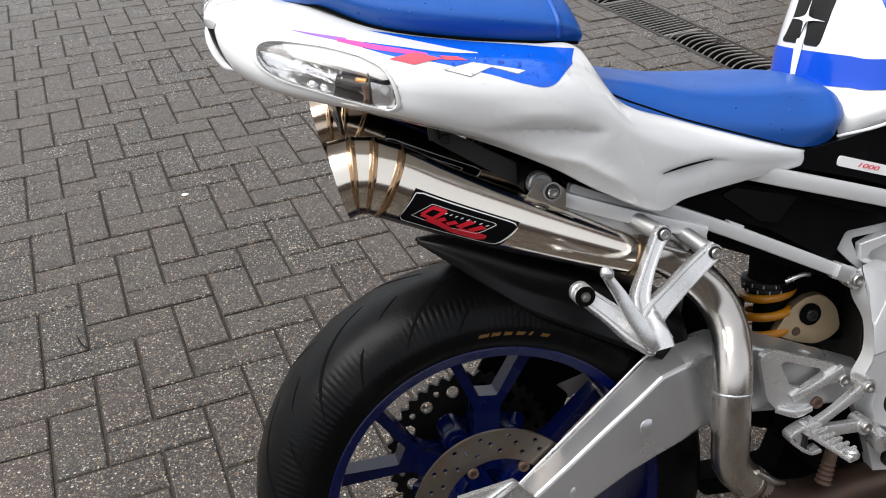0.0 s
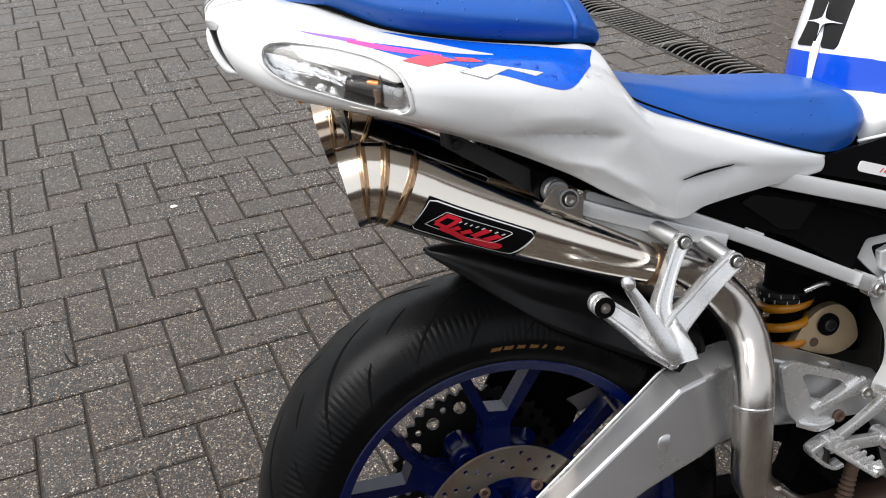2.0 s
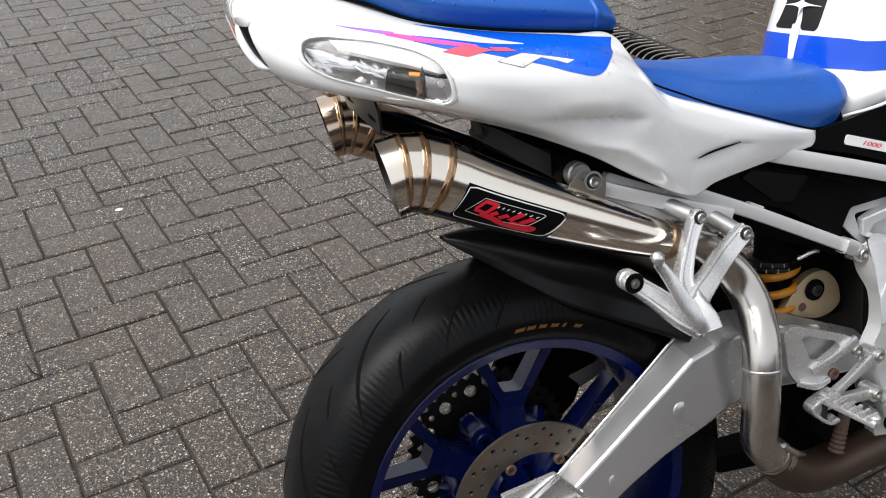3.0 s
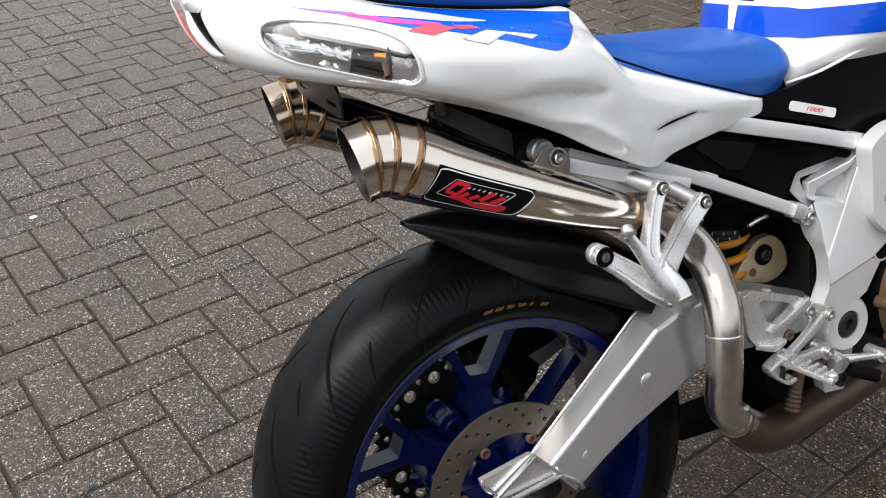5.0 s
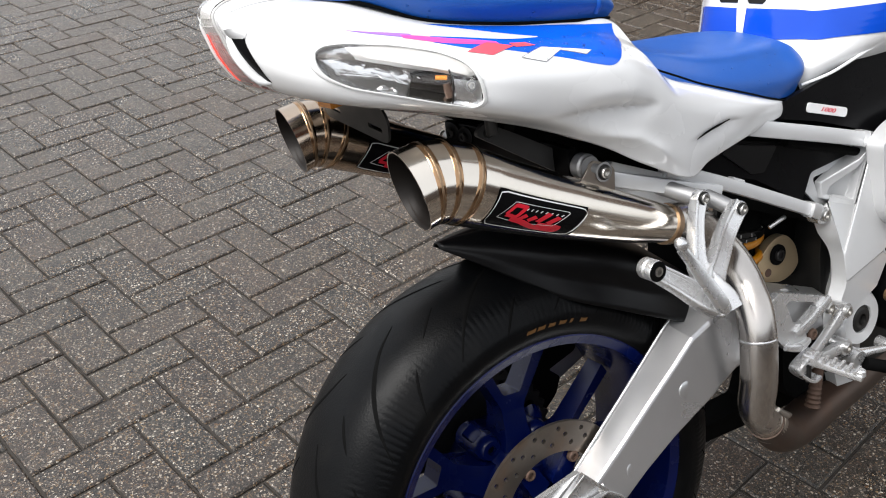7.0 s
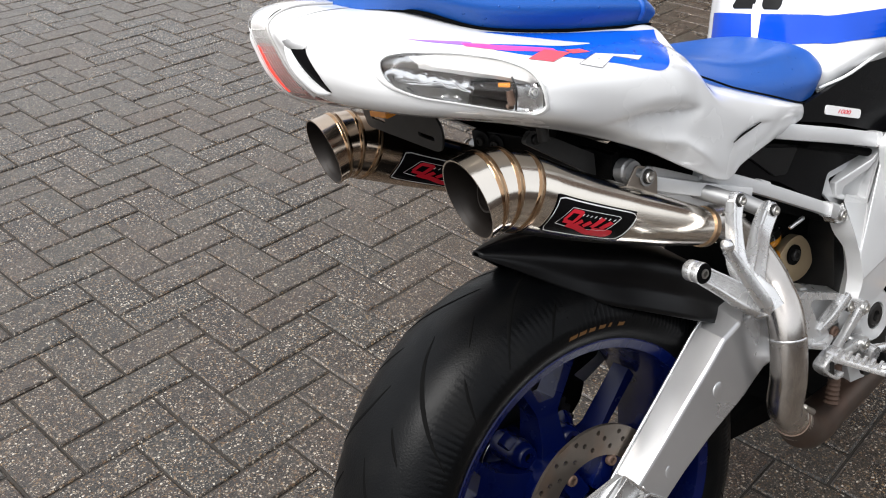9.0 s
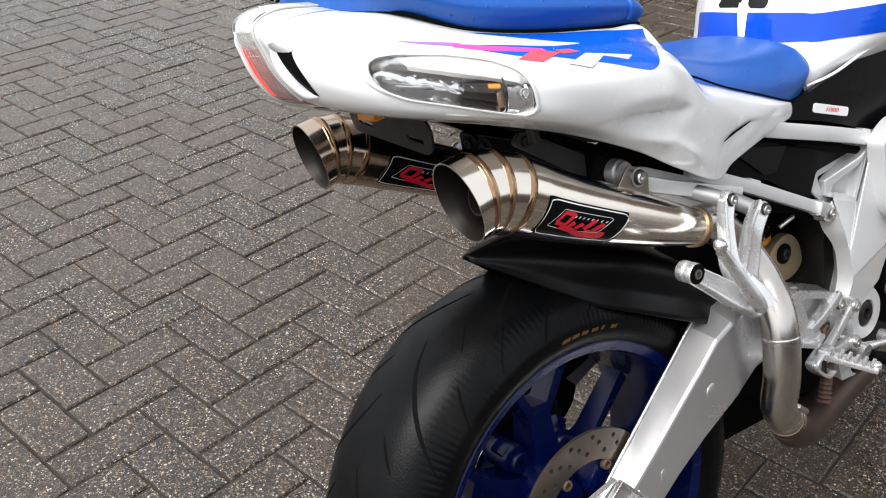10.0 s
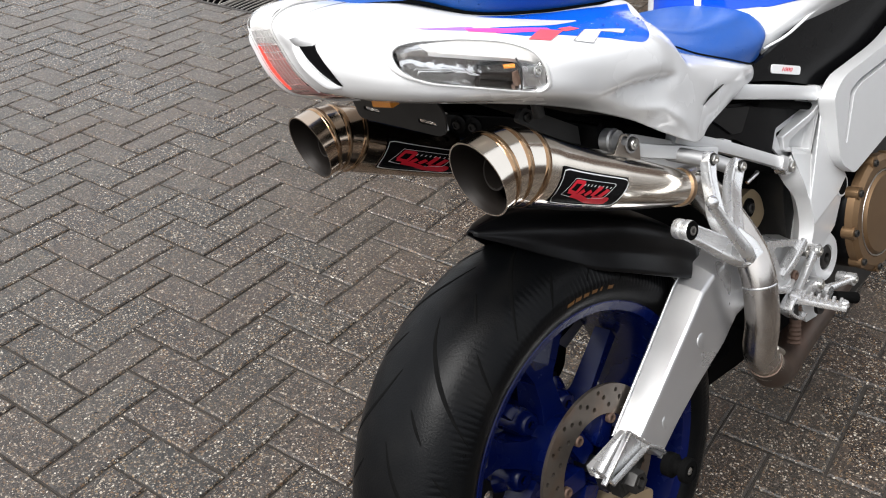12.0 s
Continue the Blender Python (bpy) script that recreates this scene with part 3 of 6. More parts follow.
# -- swingarm --
def build_swingarm():
    bm = bmesh.new()
    stations = [
        [(0.022, -0.098, 0.346), (0.034, -0.133, 0.346), (0.068, -0.141, 0.304), (0.068, -0.098, 0.300)],
        [(0.075, -0.098, 0.388), (0.084, -0.135, 0.386), (0.112, -0.144, 0.337), (0.114, -0.098, 0.330)],
        [(0.131, -0.098, 0.435), (0.135, -0.136, 0.427), (0.160, -0.147, 0.367), (0.164, -0.098, 0.358)],
        [(0.172, -0.098, 0.470), (0.176, -0.137, 0.459), (0.196, -0.148, 0.384), (0.202, -0.098, 0.373)],
        [(0.203, -0.099, 0.497), (0.210, -0.137, 0.486), (0.230, -0.148, 0.398), (0.236, -0.098, 0.387)],
        [(0.238, -0.096, 0.516), (0.243, -0.136, 0.496), (0.256, -0.144, 0.408), (0.260, -0.096, 0.396)],
        [(0.285, -0.094, 0.524), (0.287, -0.130, 0.500), (0.288, -0.136, 0.413), (0.290, -0.094, 0.398)],
        [(0.345, -0.088, 0.513), (0.345, -0.124, 0.499), (0.335, -0.130, 0.412), (0.335, -0.088, 0.394)],
        [(0.420, -0.080, 0.480), (0.420, -0.114, 0.468), (0.405, -0.122, 0.400), (0.405, -0.080, 0.385)],
        [(0.515, -0.078, 0.440), (0.515, -0.108, 0.430), (0.510, -0.112, 0.392), (0.510, -0.078, 0.385)],
    ]
    grid = [round3(sec, 0.0035) for sec in stations]
    for sgn in (1, -1):
        grid_bm([[(x, y * sgn, z) for x, y, z in row] for row in grid], bm, closed_v=True, caps=True)
    # bridge between the arms, ahead of the tyre
    sweep_bm([(0.395, -0.10, 0.44), (0.395, 0.0, 0.44), (0.395, 0.10, 0.44)], round_poly([(-0.045, -0.040), (0.045, -0.030), (0.045, 0.030), (-0.045, 0.045)], 0.012), 8, (0, 0, 1), bm)
    return bm


def round3(sec, r, seg=3):
    """Rounds the corners of a section in space."""
    out = []
    n = len(sec)
    for i in range(n):
        p, a, b = (np.array(sec[k % n], float) for k in (i, i - 1, i + 1))
        la, lb = np.linalg.norm(a - p), np.linalg.norm(b - p)
        k = min(r, 0.4 * la, 0.4 * lb)
        s, e = p + (a - p) / la * k, p + (b - p) / lb * k
        for f in np.linspace(0, 1, seg):
            out.append(tuple((1 - f) ** 2 * s + 2 * f * (1 - f) * p + f * f * e))
    return out


swingarm = part("swingarm", build_swingarm(), ARM_SILVER, bike, "silver box-section swingarm with a kinked back", smooth=9)
part("swingarm_edge", tube_bm([(0.026, -0.0985, 0.349), (0.075, -0.0985, 0.390), (0.131, -0.0985, 0.437), (0.172, -0.0985, 0.472), (0.203, -0.0992, 0.499), (0.238, -0.097, 0.518)], 0.0022, 8, 40), BRUSHED, swingarm, "", smooth=60)
for x, z, y in ((0.189, 0.422, -0.1415), (0.094, 0.346, -0.1385)):
    part("plug", lathe_bm([(-0.001, 0.0125), (0.0006, 0.0122), (0.0012, 0.0112), (0.0014, 0.0002)], (x, y, z), (0.05, -1, 0.1), 24), ARM_SILVER, swingarm, "round silver plug")
bright = round_poly([(-0.062, 0.366), (0.012, 0.377), (0.032, 0.357), (0.049, 0.334), (0.036, 0.330), (-0.030, 0.326), (-0.057, 0.348)], 0.003)
carrier = part("axle_carrier", plate_bm(bright, -0.134, -0.126), ALLOY, swingarm, "bare-metal axle carrier plate", bevel=0.0015)
part("carrier_back", plate_bm(round_poly([(-0.030, 0.345), (0.030, 0.352), (0.062, 0.302), (0.040, 0.280), (0.000, 0.276), (-0.024, 0.300)], 0.006), -0.118, -0.104), DARK_STEEL, swingarm, bevel=0.002)
part("carrier_flange", sweep_bm([(0.047, -0.136, 0.334), (0.068, -0.137, 0.318), (0.078, -0.136, 0.303), (0.074, -0.136, 0.296)], rect(0.006, 0.012, 0.002), 20, (0, -1, 0)), BRUSHED, swingarm, smooth=40)
for a, b, w in (((0.013, -0.139, 0.375), (-0.052, -0.141, 0.336), 0.0045), ((0.048, -0.139, 0.335), (-0.036, -0.141, 0.327), 0.0045), ((0.013, -0.138, 0.375), (0.048, -0.138, 0.336), 0.005), ((-0.061, -0.137, 0.364), (-0.034, -0.140, 0.327), 0.004)):
    part("carrier_rib", sweep_bm([a, b], rect(w, 0.008, 0.0015), 4, (0, -1, 0)), BRUSHED, carrier, smooth=40)
part("axle_block", plate_bm(round_poly([(-0.022, 0.294), (0.022, 0.294), (0.022, 0.330), (-0.022, 0.330)], 0.004), -0.140, -0.124), DARK_STEEL, swingarm, bevel=0.002)
part("axle_nut", lathe_bm([(0, 0.0002), (0, 0.0195), (0.003, 0.0195), (0.004, 0.0165), (0.016, 0.0160), (0.018, 0.0145), (0.018, 0.0090), (0.008, 0.0080), (0.008, 0.0002)], (0, -0.139, AXLE_Z), (0, -1, 0), 6), DARK_STEEL, swingarm, "dark axle nut")
bolt(swingarm, (0.040, -0.128, 0.336), (0.6, -0.4, 0.4), 0.006, 0.012, STEEL, name="adjuster_bolt")
spool = part("stand_spool", lathe_bm([(0, 0.0002), (0, 0.017), (0.012, 0.017), (0.016, 0.011), (0.024, 0.011), (0.028, 0.0175), (0.036, 0.0175), (0.038, 0.0150), (0.038, 0.0080), (0.030, 0.0070), (0.030, 0.0002)], (0.079, -0.140, 0.287), (0, -1, 0), 28), MATT_BLACK, swingarm, "black paddock stand spool")
bolt(spool, (0.079, -0.170, 0.287), (0, -1, 0), 0.006, 0.006)

# -- hugger over the rear tyre: a crowned shell, a crease and a flatter lower flange --
hug = []
for x, ye, ze, zt, yt in ((-0.062, 0.004, 0.664, 0.667, 0.002), (-0.030, 0.030, 0.642, 0.667, 0.012), (0.010, 0.056, 0.612, 0.664, 0.035), (0.055, 0.080, 0.580, 0.655, 0.050), (0.110, 0.097, 0.553, 0.640, 0.060), (0.165, 0.104, 0.525, 0.617, 0.065), (0.215, 0.106, 0.500, 0.588, 0.065), (0.260, 0.106, 0.478, 0.552, 0.065)):
    f = min(max((x + 0.03) / 0.12, 0), 1)
    half = [(ye + 0.004 * f, ze), (ye - 0.001 * f, ze + (zt - ze) * 0.18), (ye - 0.007 * f, ze + (zt - ze) * 0.36), (ye * 0.97 - 0.003 * f, ze + (zt - ze) * 0.42), (max(ye * 0.86, yt), ze + (zt - ze) * 0.80), (yt * 0.5, zt), (0, zt)]
    hug.append(lerp_path(crom([(x, -y, z) for y, z in half] + [(x, y, z) for y, z in half[-2::-1]], 49), 49))
hug = np.array(hug)
hug = np.stack([crom(hug[:, j], 40) for j in range(49)], 1)
hugger = part("rear_hugger", grid_bm(hug), HUGGER_BLACK, bike, "black plastic hugger over the tyre", smooth=40)
md = hugger.modifiers.new("wall", "SOLIDIFY")
md.thickness, md.offset = 0.003, 1


# -- exhaust --
MUFFLER_LINE = [(0.170, 0.146, 0.655), (0.105, 0.148, 0.682), (0.022, 0.151, 0.718), (-0.050, 0.154, 0.751), (-0.090, 0.155, 0.771), (-0.112, 0.155, 0.782)]
MUFFLER_RADII = [0.0225, 0.0285, 0.0342, 0.0378, 0.0402, 0.0415]
LABEL_0, LABEL_1 = 33.6, 16.2
OUTLET = [(-0.131, 0.7895, 11.0, 0.0418, 0.003, 0.04), (-0.147, 0.7905, -0.5, 0.0422, 0.006, 0.08), (-0.163, 0.7862, -12.0, 0.0432, 0.010, 0.13)]


def build_muffler(sgn):
    """Slash-cut megaphone made of welded cone segments."""
    # The far muffler (sgn > 0) takes a darker, browner steel.
    steel = POLISHED if sgn < 0 else BROWN_STEEL
    shift = np.array((0.003, -0.012, 0.015)) if sgn > 0 else np.zeros(3)
    line = [np.array((x, sgn * y, z)) + shift for x, y, z in MUFFLER_LINE]
    steps = 41
    ang = np.linspace(0, 2 * math.pi, 48, endpoint=False)
    cut = 40
    p = list(crom(line, steps))
    r = list(np.interp(np.linspace(0, 1, steps), np.linspace(0, 1, len(MUFFLER_RADII)), MUFFLER_RADII))
    t, fr = frames_along(np.array(p))
    t, fr = list(t), list(fr)
    # welded segments behind the cone, each turned a little further
    for c0, c1, tilt, rad, aside, veer in OUTLET:
        ca, sa = math.cos(radians(tilt)), math.sin(radians(tilt))
        d = np.array((-ca, veer, sa))
        d /= np.linalg.norm(d)
        a = np.array((sa, 0, ca))
        p.append(np.array((c0, sgn * 0.155 + aside, c1)) + shift)
        r.append(rad)
        t.append(d)
        fr.append((a, np.cross(d, a)))
    grid = [[c + q * (math.cos(x) * u + math.sin(x) * v) for x in ang] for c, q, (u, v) in zip(p, r, fr)]
    bm = grid_bm(grid[:cut + 1], closed_v=True)
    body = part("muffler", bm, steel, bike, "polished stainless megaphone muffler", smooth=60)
    # outlet: three short segments, faceted at the welds
    for a, e in ((40, 41), (41, 42), (42, 43)):
        bm = grid_bm([grid[a], grid[e]], closed_v=True)
        if e == 43:
            lip = [p[43] + (np.array(v) - p[43]) * 0.96 for v in grid[43]]
            grid_bm([grid[43], lip], bm, closed_v=True)
        bmesh.ops.remove_doubles(bm, verts=bm.verts, dist=1e-6)
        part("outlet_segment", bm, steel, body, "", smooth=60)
    rings = [[p[k] + (np.array(v) - p[k]) * s for v in grid[k]] for k, s in ((43, 0.96), (42, 0.93), (41, 0.92), (39, 0.90))]
    part("outlet_bore", grid_bm(rings, closed_v=True), SOOT, body, "sooty bore", smooth=60)
    part("inner_tube", lathe_bm([(0.0, 0.0002), (0.0, 0.0195), (0.034, 0.0205), (0.034, 0.0185), (0.002, 0.0175)], p[39], (p[42] - p[39]) / np.linalg.norm(p[42] - p[39]), 32), SOOT, body, "sooty inner outlet tube", smooth=40)
    for k in (40, 41, 42):
        c = p[k]
        u, v = fr[k]
        ring = []
        for x in np.linspace(0, 2 * math.pi, 96, endpoint=False):
            d = math.cos(x) * u + math.sin(x) * v
            wob = 0.00015 * math.sin(40 * x)
            ring.append([c + d * (r[k] + 0.0002 + 0.00035 * math.sin(w) + wob) + t[k] * (0.0014 * math.cos(w)) for w in (0.0, 0.8, 1.57, 2.34, 3.14)])
        part("heat_tint", lathe_bm([(-0.0048, r[k] - 0.0007), (-0.0036, r[k] + 0.00022), (0.0036, r[k] + 0.00022), (0.0048, r[k] - 0.0007)], c, t[k], 64), TINT, body, "brown heat-tinted band", smooth=60)
        part("weld_bead", grid_bm(ring, closed_u=True), WELD, body, "straw and bronze heat-tinted weld bead", smooth=60)
    part("front_ring", lathe_bm([(-0.004, r[0] - 0.001), (-0.004, r[0] + 0.002), (0.004, r[0] + 0.0025), (0.004, r[0] - 0.001)], p[0], t[0], 36), WELD, body, "", smooth=40)
    # label plate with a plain red mark
    tree = surface_tree(body)
    
    def at(along, turn):
        k = np.interp(along, [0, 1], [LABEL_0, LABEL_1]) - (3.0 if sgn > 0 else 0.0)
        i = int(k)
        f = k - i
        c = p[i] * (1 - f) + p[i + 1] * f
        rr = r[i]
        u, v = fr[i]
        out = np.array((0, -1.0, 0))
        out = out - t[i] * (out @ t[i])
        out /= np.linalg.norm(out)
        upw = np.cross(t[i], out) * (1 if np.cross(t[i], out)[2] > 0 else -1)
        return c + rr * (math.cos(turn) * out + math.sin(turn) * upw)

    mid, h = -0.34, 0.54
    sk = 0.055
    out = (0, -1, 0)

    def patch(name, a0, a1, t0, t1, mat, label, lift, parent=body, slant=sk):
        f = lambda a, q: at(a + slant * (q - mid) / h, q)
        lo = [f(a, t0) for a in np.linspace(a0, a1, 12)]
        hi = [f(a, t1) for a in np.linspace(a0, a1, 12)]
        return decal(name, lo, hi, tree, mat, parent, label, lift, 24, 10, out)

    plate = patch("label_plate", 0.0, 1.0, mid - h, mid + h, BLACK_GLOSS, "black label plate with a white outline", 0.0012)

    def stroke(name, line, width, mat, label="", lift=0.0019):
        """A printed line along points of (along, height), height from -1 to 1."""
        q = lerp_path([(a, b, 0) for a, b in line], 40)
        d = np.gradient(q[:, :2] * (0.104, 0.024), axis=0)
        d /= np.linalg.norm(d, axis=1)[:, None]
        off = np.stack([-d[:, 1] / 0.104, d[:, 0] / 0.024], 1) * width / 2
        f = lambda p: at(p[0] + sk * p[1], mid + h * p[1])
        return decal(name, [f(p) for p in q[:, :2] + off], [f(p) for p in q[:, :2] - off], tree, mat, plate, label, lift, 40, 3, out, False)

    frame_line = round_poly([(0.03, 0.88), (0.965, 0.88), (0.965, -0.88), (0.03, -0.88)], [0.09] * 4, 8)
    stroke("label_line", frame_line + frame_line[:1], 0.0013, PRINT_WHITE)
    stroke("label_line", [(0.17, -0.35), (0.30, 0.55), (0.84, 0.55), (0.79, -0.35), (0.62, -0.42)], 0.0007, PRINT_WHITE)
    stroke("label_line", [(0.17, -0.35), (0.36, -0.42)], 0.0007, PRINT_WHITE)
    # the maker's mark, as plain red strokes
    stroke("red_mark", [(0.27, -0.12), (0.33, 0.40), (0.46, 0.40), (0.41, -0.18), (0.27, -0.15)], 0.0046, RED)
    for a, top in ((0.46, 0.02), (0.555, 0.02), (0.645, 0.30), (0.735, 0.18)):
        stroke("red_mark", [(a, -0.26), (a + 0.05, top)], 0.0052, RED)
    stroke("red_mark", [(0.36, -0.30), (0.52, -0.40), (0.66, -0.62), (0.83, -0.66), (0.84, -0.42), (0.66, -0.40)], 0.0066, RED)
    for k in range(8):
        stroke("small_print", [(0.475 + 0.045 * k, 0.24), (0.485 + 0.045 * k, 0.36)], 0.0011, PRINT_WHITE)
    # hanger: a bent strap, a rubber bush and a bolt
    s = sgn
    strap = part("hanger_strap", plate_bm(round_poly([(0.039, 0.7425), (0.086, 0.7190), (0.0885, 0.747), (0.080, 0.7545), (0.0575, 0.7640)], [0.002, 0.003, 0.006, 0.006, 0.006]), s * 0.1572, s * 0.1550, [round_poly([(0.0535, 0.7520), (0.0740, 0.7415), (0.0785, 0.7520), (0.0580, 0.7610)], 0.005, 4)]), HANGER_STEEL, body, "bent browned-steel hanger strap", bevel=0.0006)
    part("hanger_foot", sweep_bm([(0.034, s * 0.154, 0.7445), (0.063, s * 0.1555, 0.7290), (0.092, s * 0.1555, 0.7145)], rect(0.020, 0.003, 0.001), 6, (0, 0, 1)), HANGER_STEEL, body)
    part("hanger_bush", lathe_bm([(0, 0.0002), (0, 0.0145), (0.012, 0.0145), (0.014, 0.0125), (0.018, 0.0125), (0.018, 0.0002)], (0.0635, s * 0.128, 0.7525), (0, s, 0), 28), DULL_ALLOY, body, "round grey rubber-lined bush", smooth=35)
    bolt(strap, (0.0712, s * 0.1590, 0.7472), (0, s, 0), 0.0066, 0.006)
    part("washer", lathe_bm([(-0.012, 0.0085), (0, 0.0085), (0, 0.0112), (0.0015, 0.0112), (0.0015, 0.0002)], (0.0712, s * 0.1580, 0.7472), (0, s, 0), 24), DULL_ALLOY, strap)
    part("washer", lathe_bm([(0.0015, 0.0088), (0.0030, 0.0084), (0.0030, 0.0002)], (0.0712, s * 0.1580, 0.7472), (0, s, 0), 24), DARK_STEEL, strap)
    return body


build_muffler(-1)
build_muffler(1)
PIPE = [(0.150, -0.146, 0.661), (0.205, -0.139, 0.650), (0.255, -0.127, 0.613), (0.285, -0.129, 0.578), (0.2945, -0.146, 0.543), (0.288, -0.168, 0.512), (0.2815, -0.180, 0.4745), (0.280, -0.180, 0.415), (0.290, -0.166, 0.362), (0.330, -0.150, 0.315)]
pipe = part("link_pipe", tube_bm(PIPE, [0.0195, 0.0220, 0.0240, 0.0242, 0.0240, 0.0238, 0.0237, 0.0238, 0.0238, 0.0238], 40, 90), PIPE_STEEL, bike, "brushed stainless exhaust link pipe", smooth=60)
pc = crom(PIPE, 200)
pt = np.gradient(pc, axis=0)
pt /= np.linalg.norm(pt, axis=1)[:, None]
for k, rr in ((int(np.argmin(np.abs(pc[:, 2] - 0.4745))), 0.0243), (192, 0.0246)):
    part("weld_seam", lathe_bm([(-0.0022, rr - 0.001), (-0.001, rr), (0.001, rr), (0.0022, rr - 0.001)], pc[k], pt[k], 40), HANGER_STEEL if k > 150 else BRUSHED, pipe, "", smooth=60)
part("collector_pipe", tube_bm([(0.318, -0.155, 0.326), (0.360, -0.140, 0.284), (0.420, -0.118, 0.256), (0.500, -0.096, 0.246), (0.620, -0.075, 0.245), (0.760, -0.060, 0.26)], [0.0255, 0.028, 0.030, 0.031, 0.031, 0.030], 36, 60), SCORCHED, bike, "heat-browned collector pipe under the engine", smooth=60)
part("pipe_clamp", lathe_bm([(-0.008, 0.0235), (-0.008, 0.0258), (0.008, 0.0266), (0.008, 0.0245)], (0.326, -0.152, 0.318), (0.62, 0.25, -0.74), 40), HANGER_STEEL, pipe, "steel pipe clamp", smooth=40)
part("clamp_spring", tube_bm([(0.320, -0.176, 0.352), (0.345, -0.168, 0.330), (0.372, -0.152, 0.312)], [0.003, 0.0055, 0.003], 12, 16), STEEL, pipe, "clamp spring")
boot = [(0, 0.006)]
for k in range(9):
    boot += [(0.00703 * k + 0.0005, 0.0085), (0.00703 * k + 0.0035, 0.0118 - 0.0005 * k), (0.00703 * k + 0.0065, 0.0085)]
bm = lathe_bm(boot + [(0.064, 0.003)], (0.440, -0.135, 0.287), (0.25, 0, 0.97), 20)
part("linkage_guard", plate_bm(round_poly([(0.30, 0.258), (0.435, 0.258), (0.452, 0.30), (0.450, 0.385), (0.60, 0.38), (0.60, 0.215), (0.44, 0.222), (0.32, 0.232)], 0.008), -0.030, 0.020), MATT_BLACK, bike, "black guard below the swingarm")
part("rubber_boot", bm, RUSTY, bike, "brown ribbed rubber boot on the brake rod")
part("boot_rod", cyl_bm((0.456, -0.135, 0.348), (0.462, -0.140, 0.372), 0.0028), STEEL, bike)

spring_line = [np.array((0.196 + 0.036 * f + 0.0042 * math.cos(w), -0.160 + 0.004 * f + 0.0042 * math.sin(w), 0.668 - 0.016 * f)) for f, w in ((k / 130, k * 0.75) for k in range(131))]
part("pipe_spring", tube_bm(spring_line, 0.0011, 6, 262), STEEL, pipe, "steel retaining spring", smooth=60)

# -- subframe --
sub = part("lower_subframe_rail", sweep_bm([(0.180, -0.136, 0.719), (0.290, -0.130, 0.669), (0.390, -0.1245, 0.620), (0.478, -0.119, 0.576)], rect(0.015, 0.0175, 0.003), 24), SILVER, bike, "satin silver lower subframe rail", smooth=40)
part("rail_tail", sweep_bm([(0.078, -0.138, 0.739), (0.110, -0.142, 0.725), (0.190, -0.143, 0.695), (0.265, -0.138, 0.668)], rect(0.015, 0.0175, 0.003), 24), SILVER, sub, smooth=40)
part("rail_tab", sweep_bm([(0.300, -0.1285, 0.6735), (0.320, -0.1275, 0.6640)], rect(0.010, 0.006, 0.002), 4), SILVER, sub, smooth=40)
part("rail_gusset", plate_bm(round_poly([(0.095, 0.711), (0.171, 0.674), (0.241, 0.648), (0.272, 0.660), (0.232, 0.700), (0.197, 0.706), (0.100, 0.749)], 0.006), -0.138, -0.126), SILVER, sub, "cast silver gusset under the fairing", bevel=0.002)
for x, z, x1, z1, y1 in ((0.168, 0.702, 0.191, 0.687, -0.172), (0.232, 0.676, 0.255, 0.655, -0.168)):
    part("boss", cyl_bm((x, -0.135, z), (x1, y1, z1), 0.010, 20), DULL_ALLOY, sub, smooth=40)
part("rail_lug", lathe_bm([(-0.010, 0.0002), (-0.010, 0.0135), (0.008, 0.0135), (0.010, 0.012), (0.010, 0.0002)], (0.484, -0.116, 0.571), (0, -1, 0), 24), ALLOY, sub)
bolt(sub, (0.484, -0.126, 0.571), (0, -1, 0), 0.0085, 0.006)
part("rail_step", sweep_bm([(0.452, -0.124, 0.589), (0.470, -0.122, 0.580)], rect(0.018, 0.022, 0.003), 4), ALLOY, sub)
upper = part("upper_subframe_rail", sweep_bm([(0.290, -0.122, 0.746), (0.350, -0.131, 0.727), (0.450, -0.137, 0.697), (0.562, -0.133, 0.662)], rect(0.014, 0.021, 0.003), 16), SILVER, bike, "satin silver upper subframe rail", smooth=40)
part("rail_lug", sweep_bm([(0.548, -0.132, 0.667), (0.578, -0.129, 0.657)], rect(0.018, 0.024, 0.004), 4), ALLOY, upper)
bolt(upper, (0.580, -0.137, 0.656), (0, -1, 0), 0.007, 0.005)

# -- passenger footrest bracket --
flat = lambda w, t: round_poly([(-w / 2, -t / 2), (w / 2, -t / 2), (w / 2 - 0.002, t / 2 - 0.0006), (w / 2 - 0.005, t / 2), (w / 2 - 0.007, t / 2 - 0.0012), (-w / 2 + 0.007, t / 2 - 0.0012), (-w / 2 + 0.005, t / 2), (-w / 2 + 0.002, t / 2 - 0.0006)], 0.0010, 3)
bracket = part("footrest_bracket", sweep_bm([(0.195, -0.178, 0.692), (0.180, -0.186, 0.671), (0.165, -0.198, 0.650), (0.152, -0.211, 0.627), (0.151, -0.226, 0.608)], flat(0.020, 0.014), 20, (0, -1, 0.35), scale=[(1.05, 0.9), (0.9, 0.9), (0.9, 1.0), (1.2, 1.1), (1.5, 1.2)]), ALLOY, bike, "cast alloy passenger footrest bracket", smooth=30)
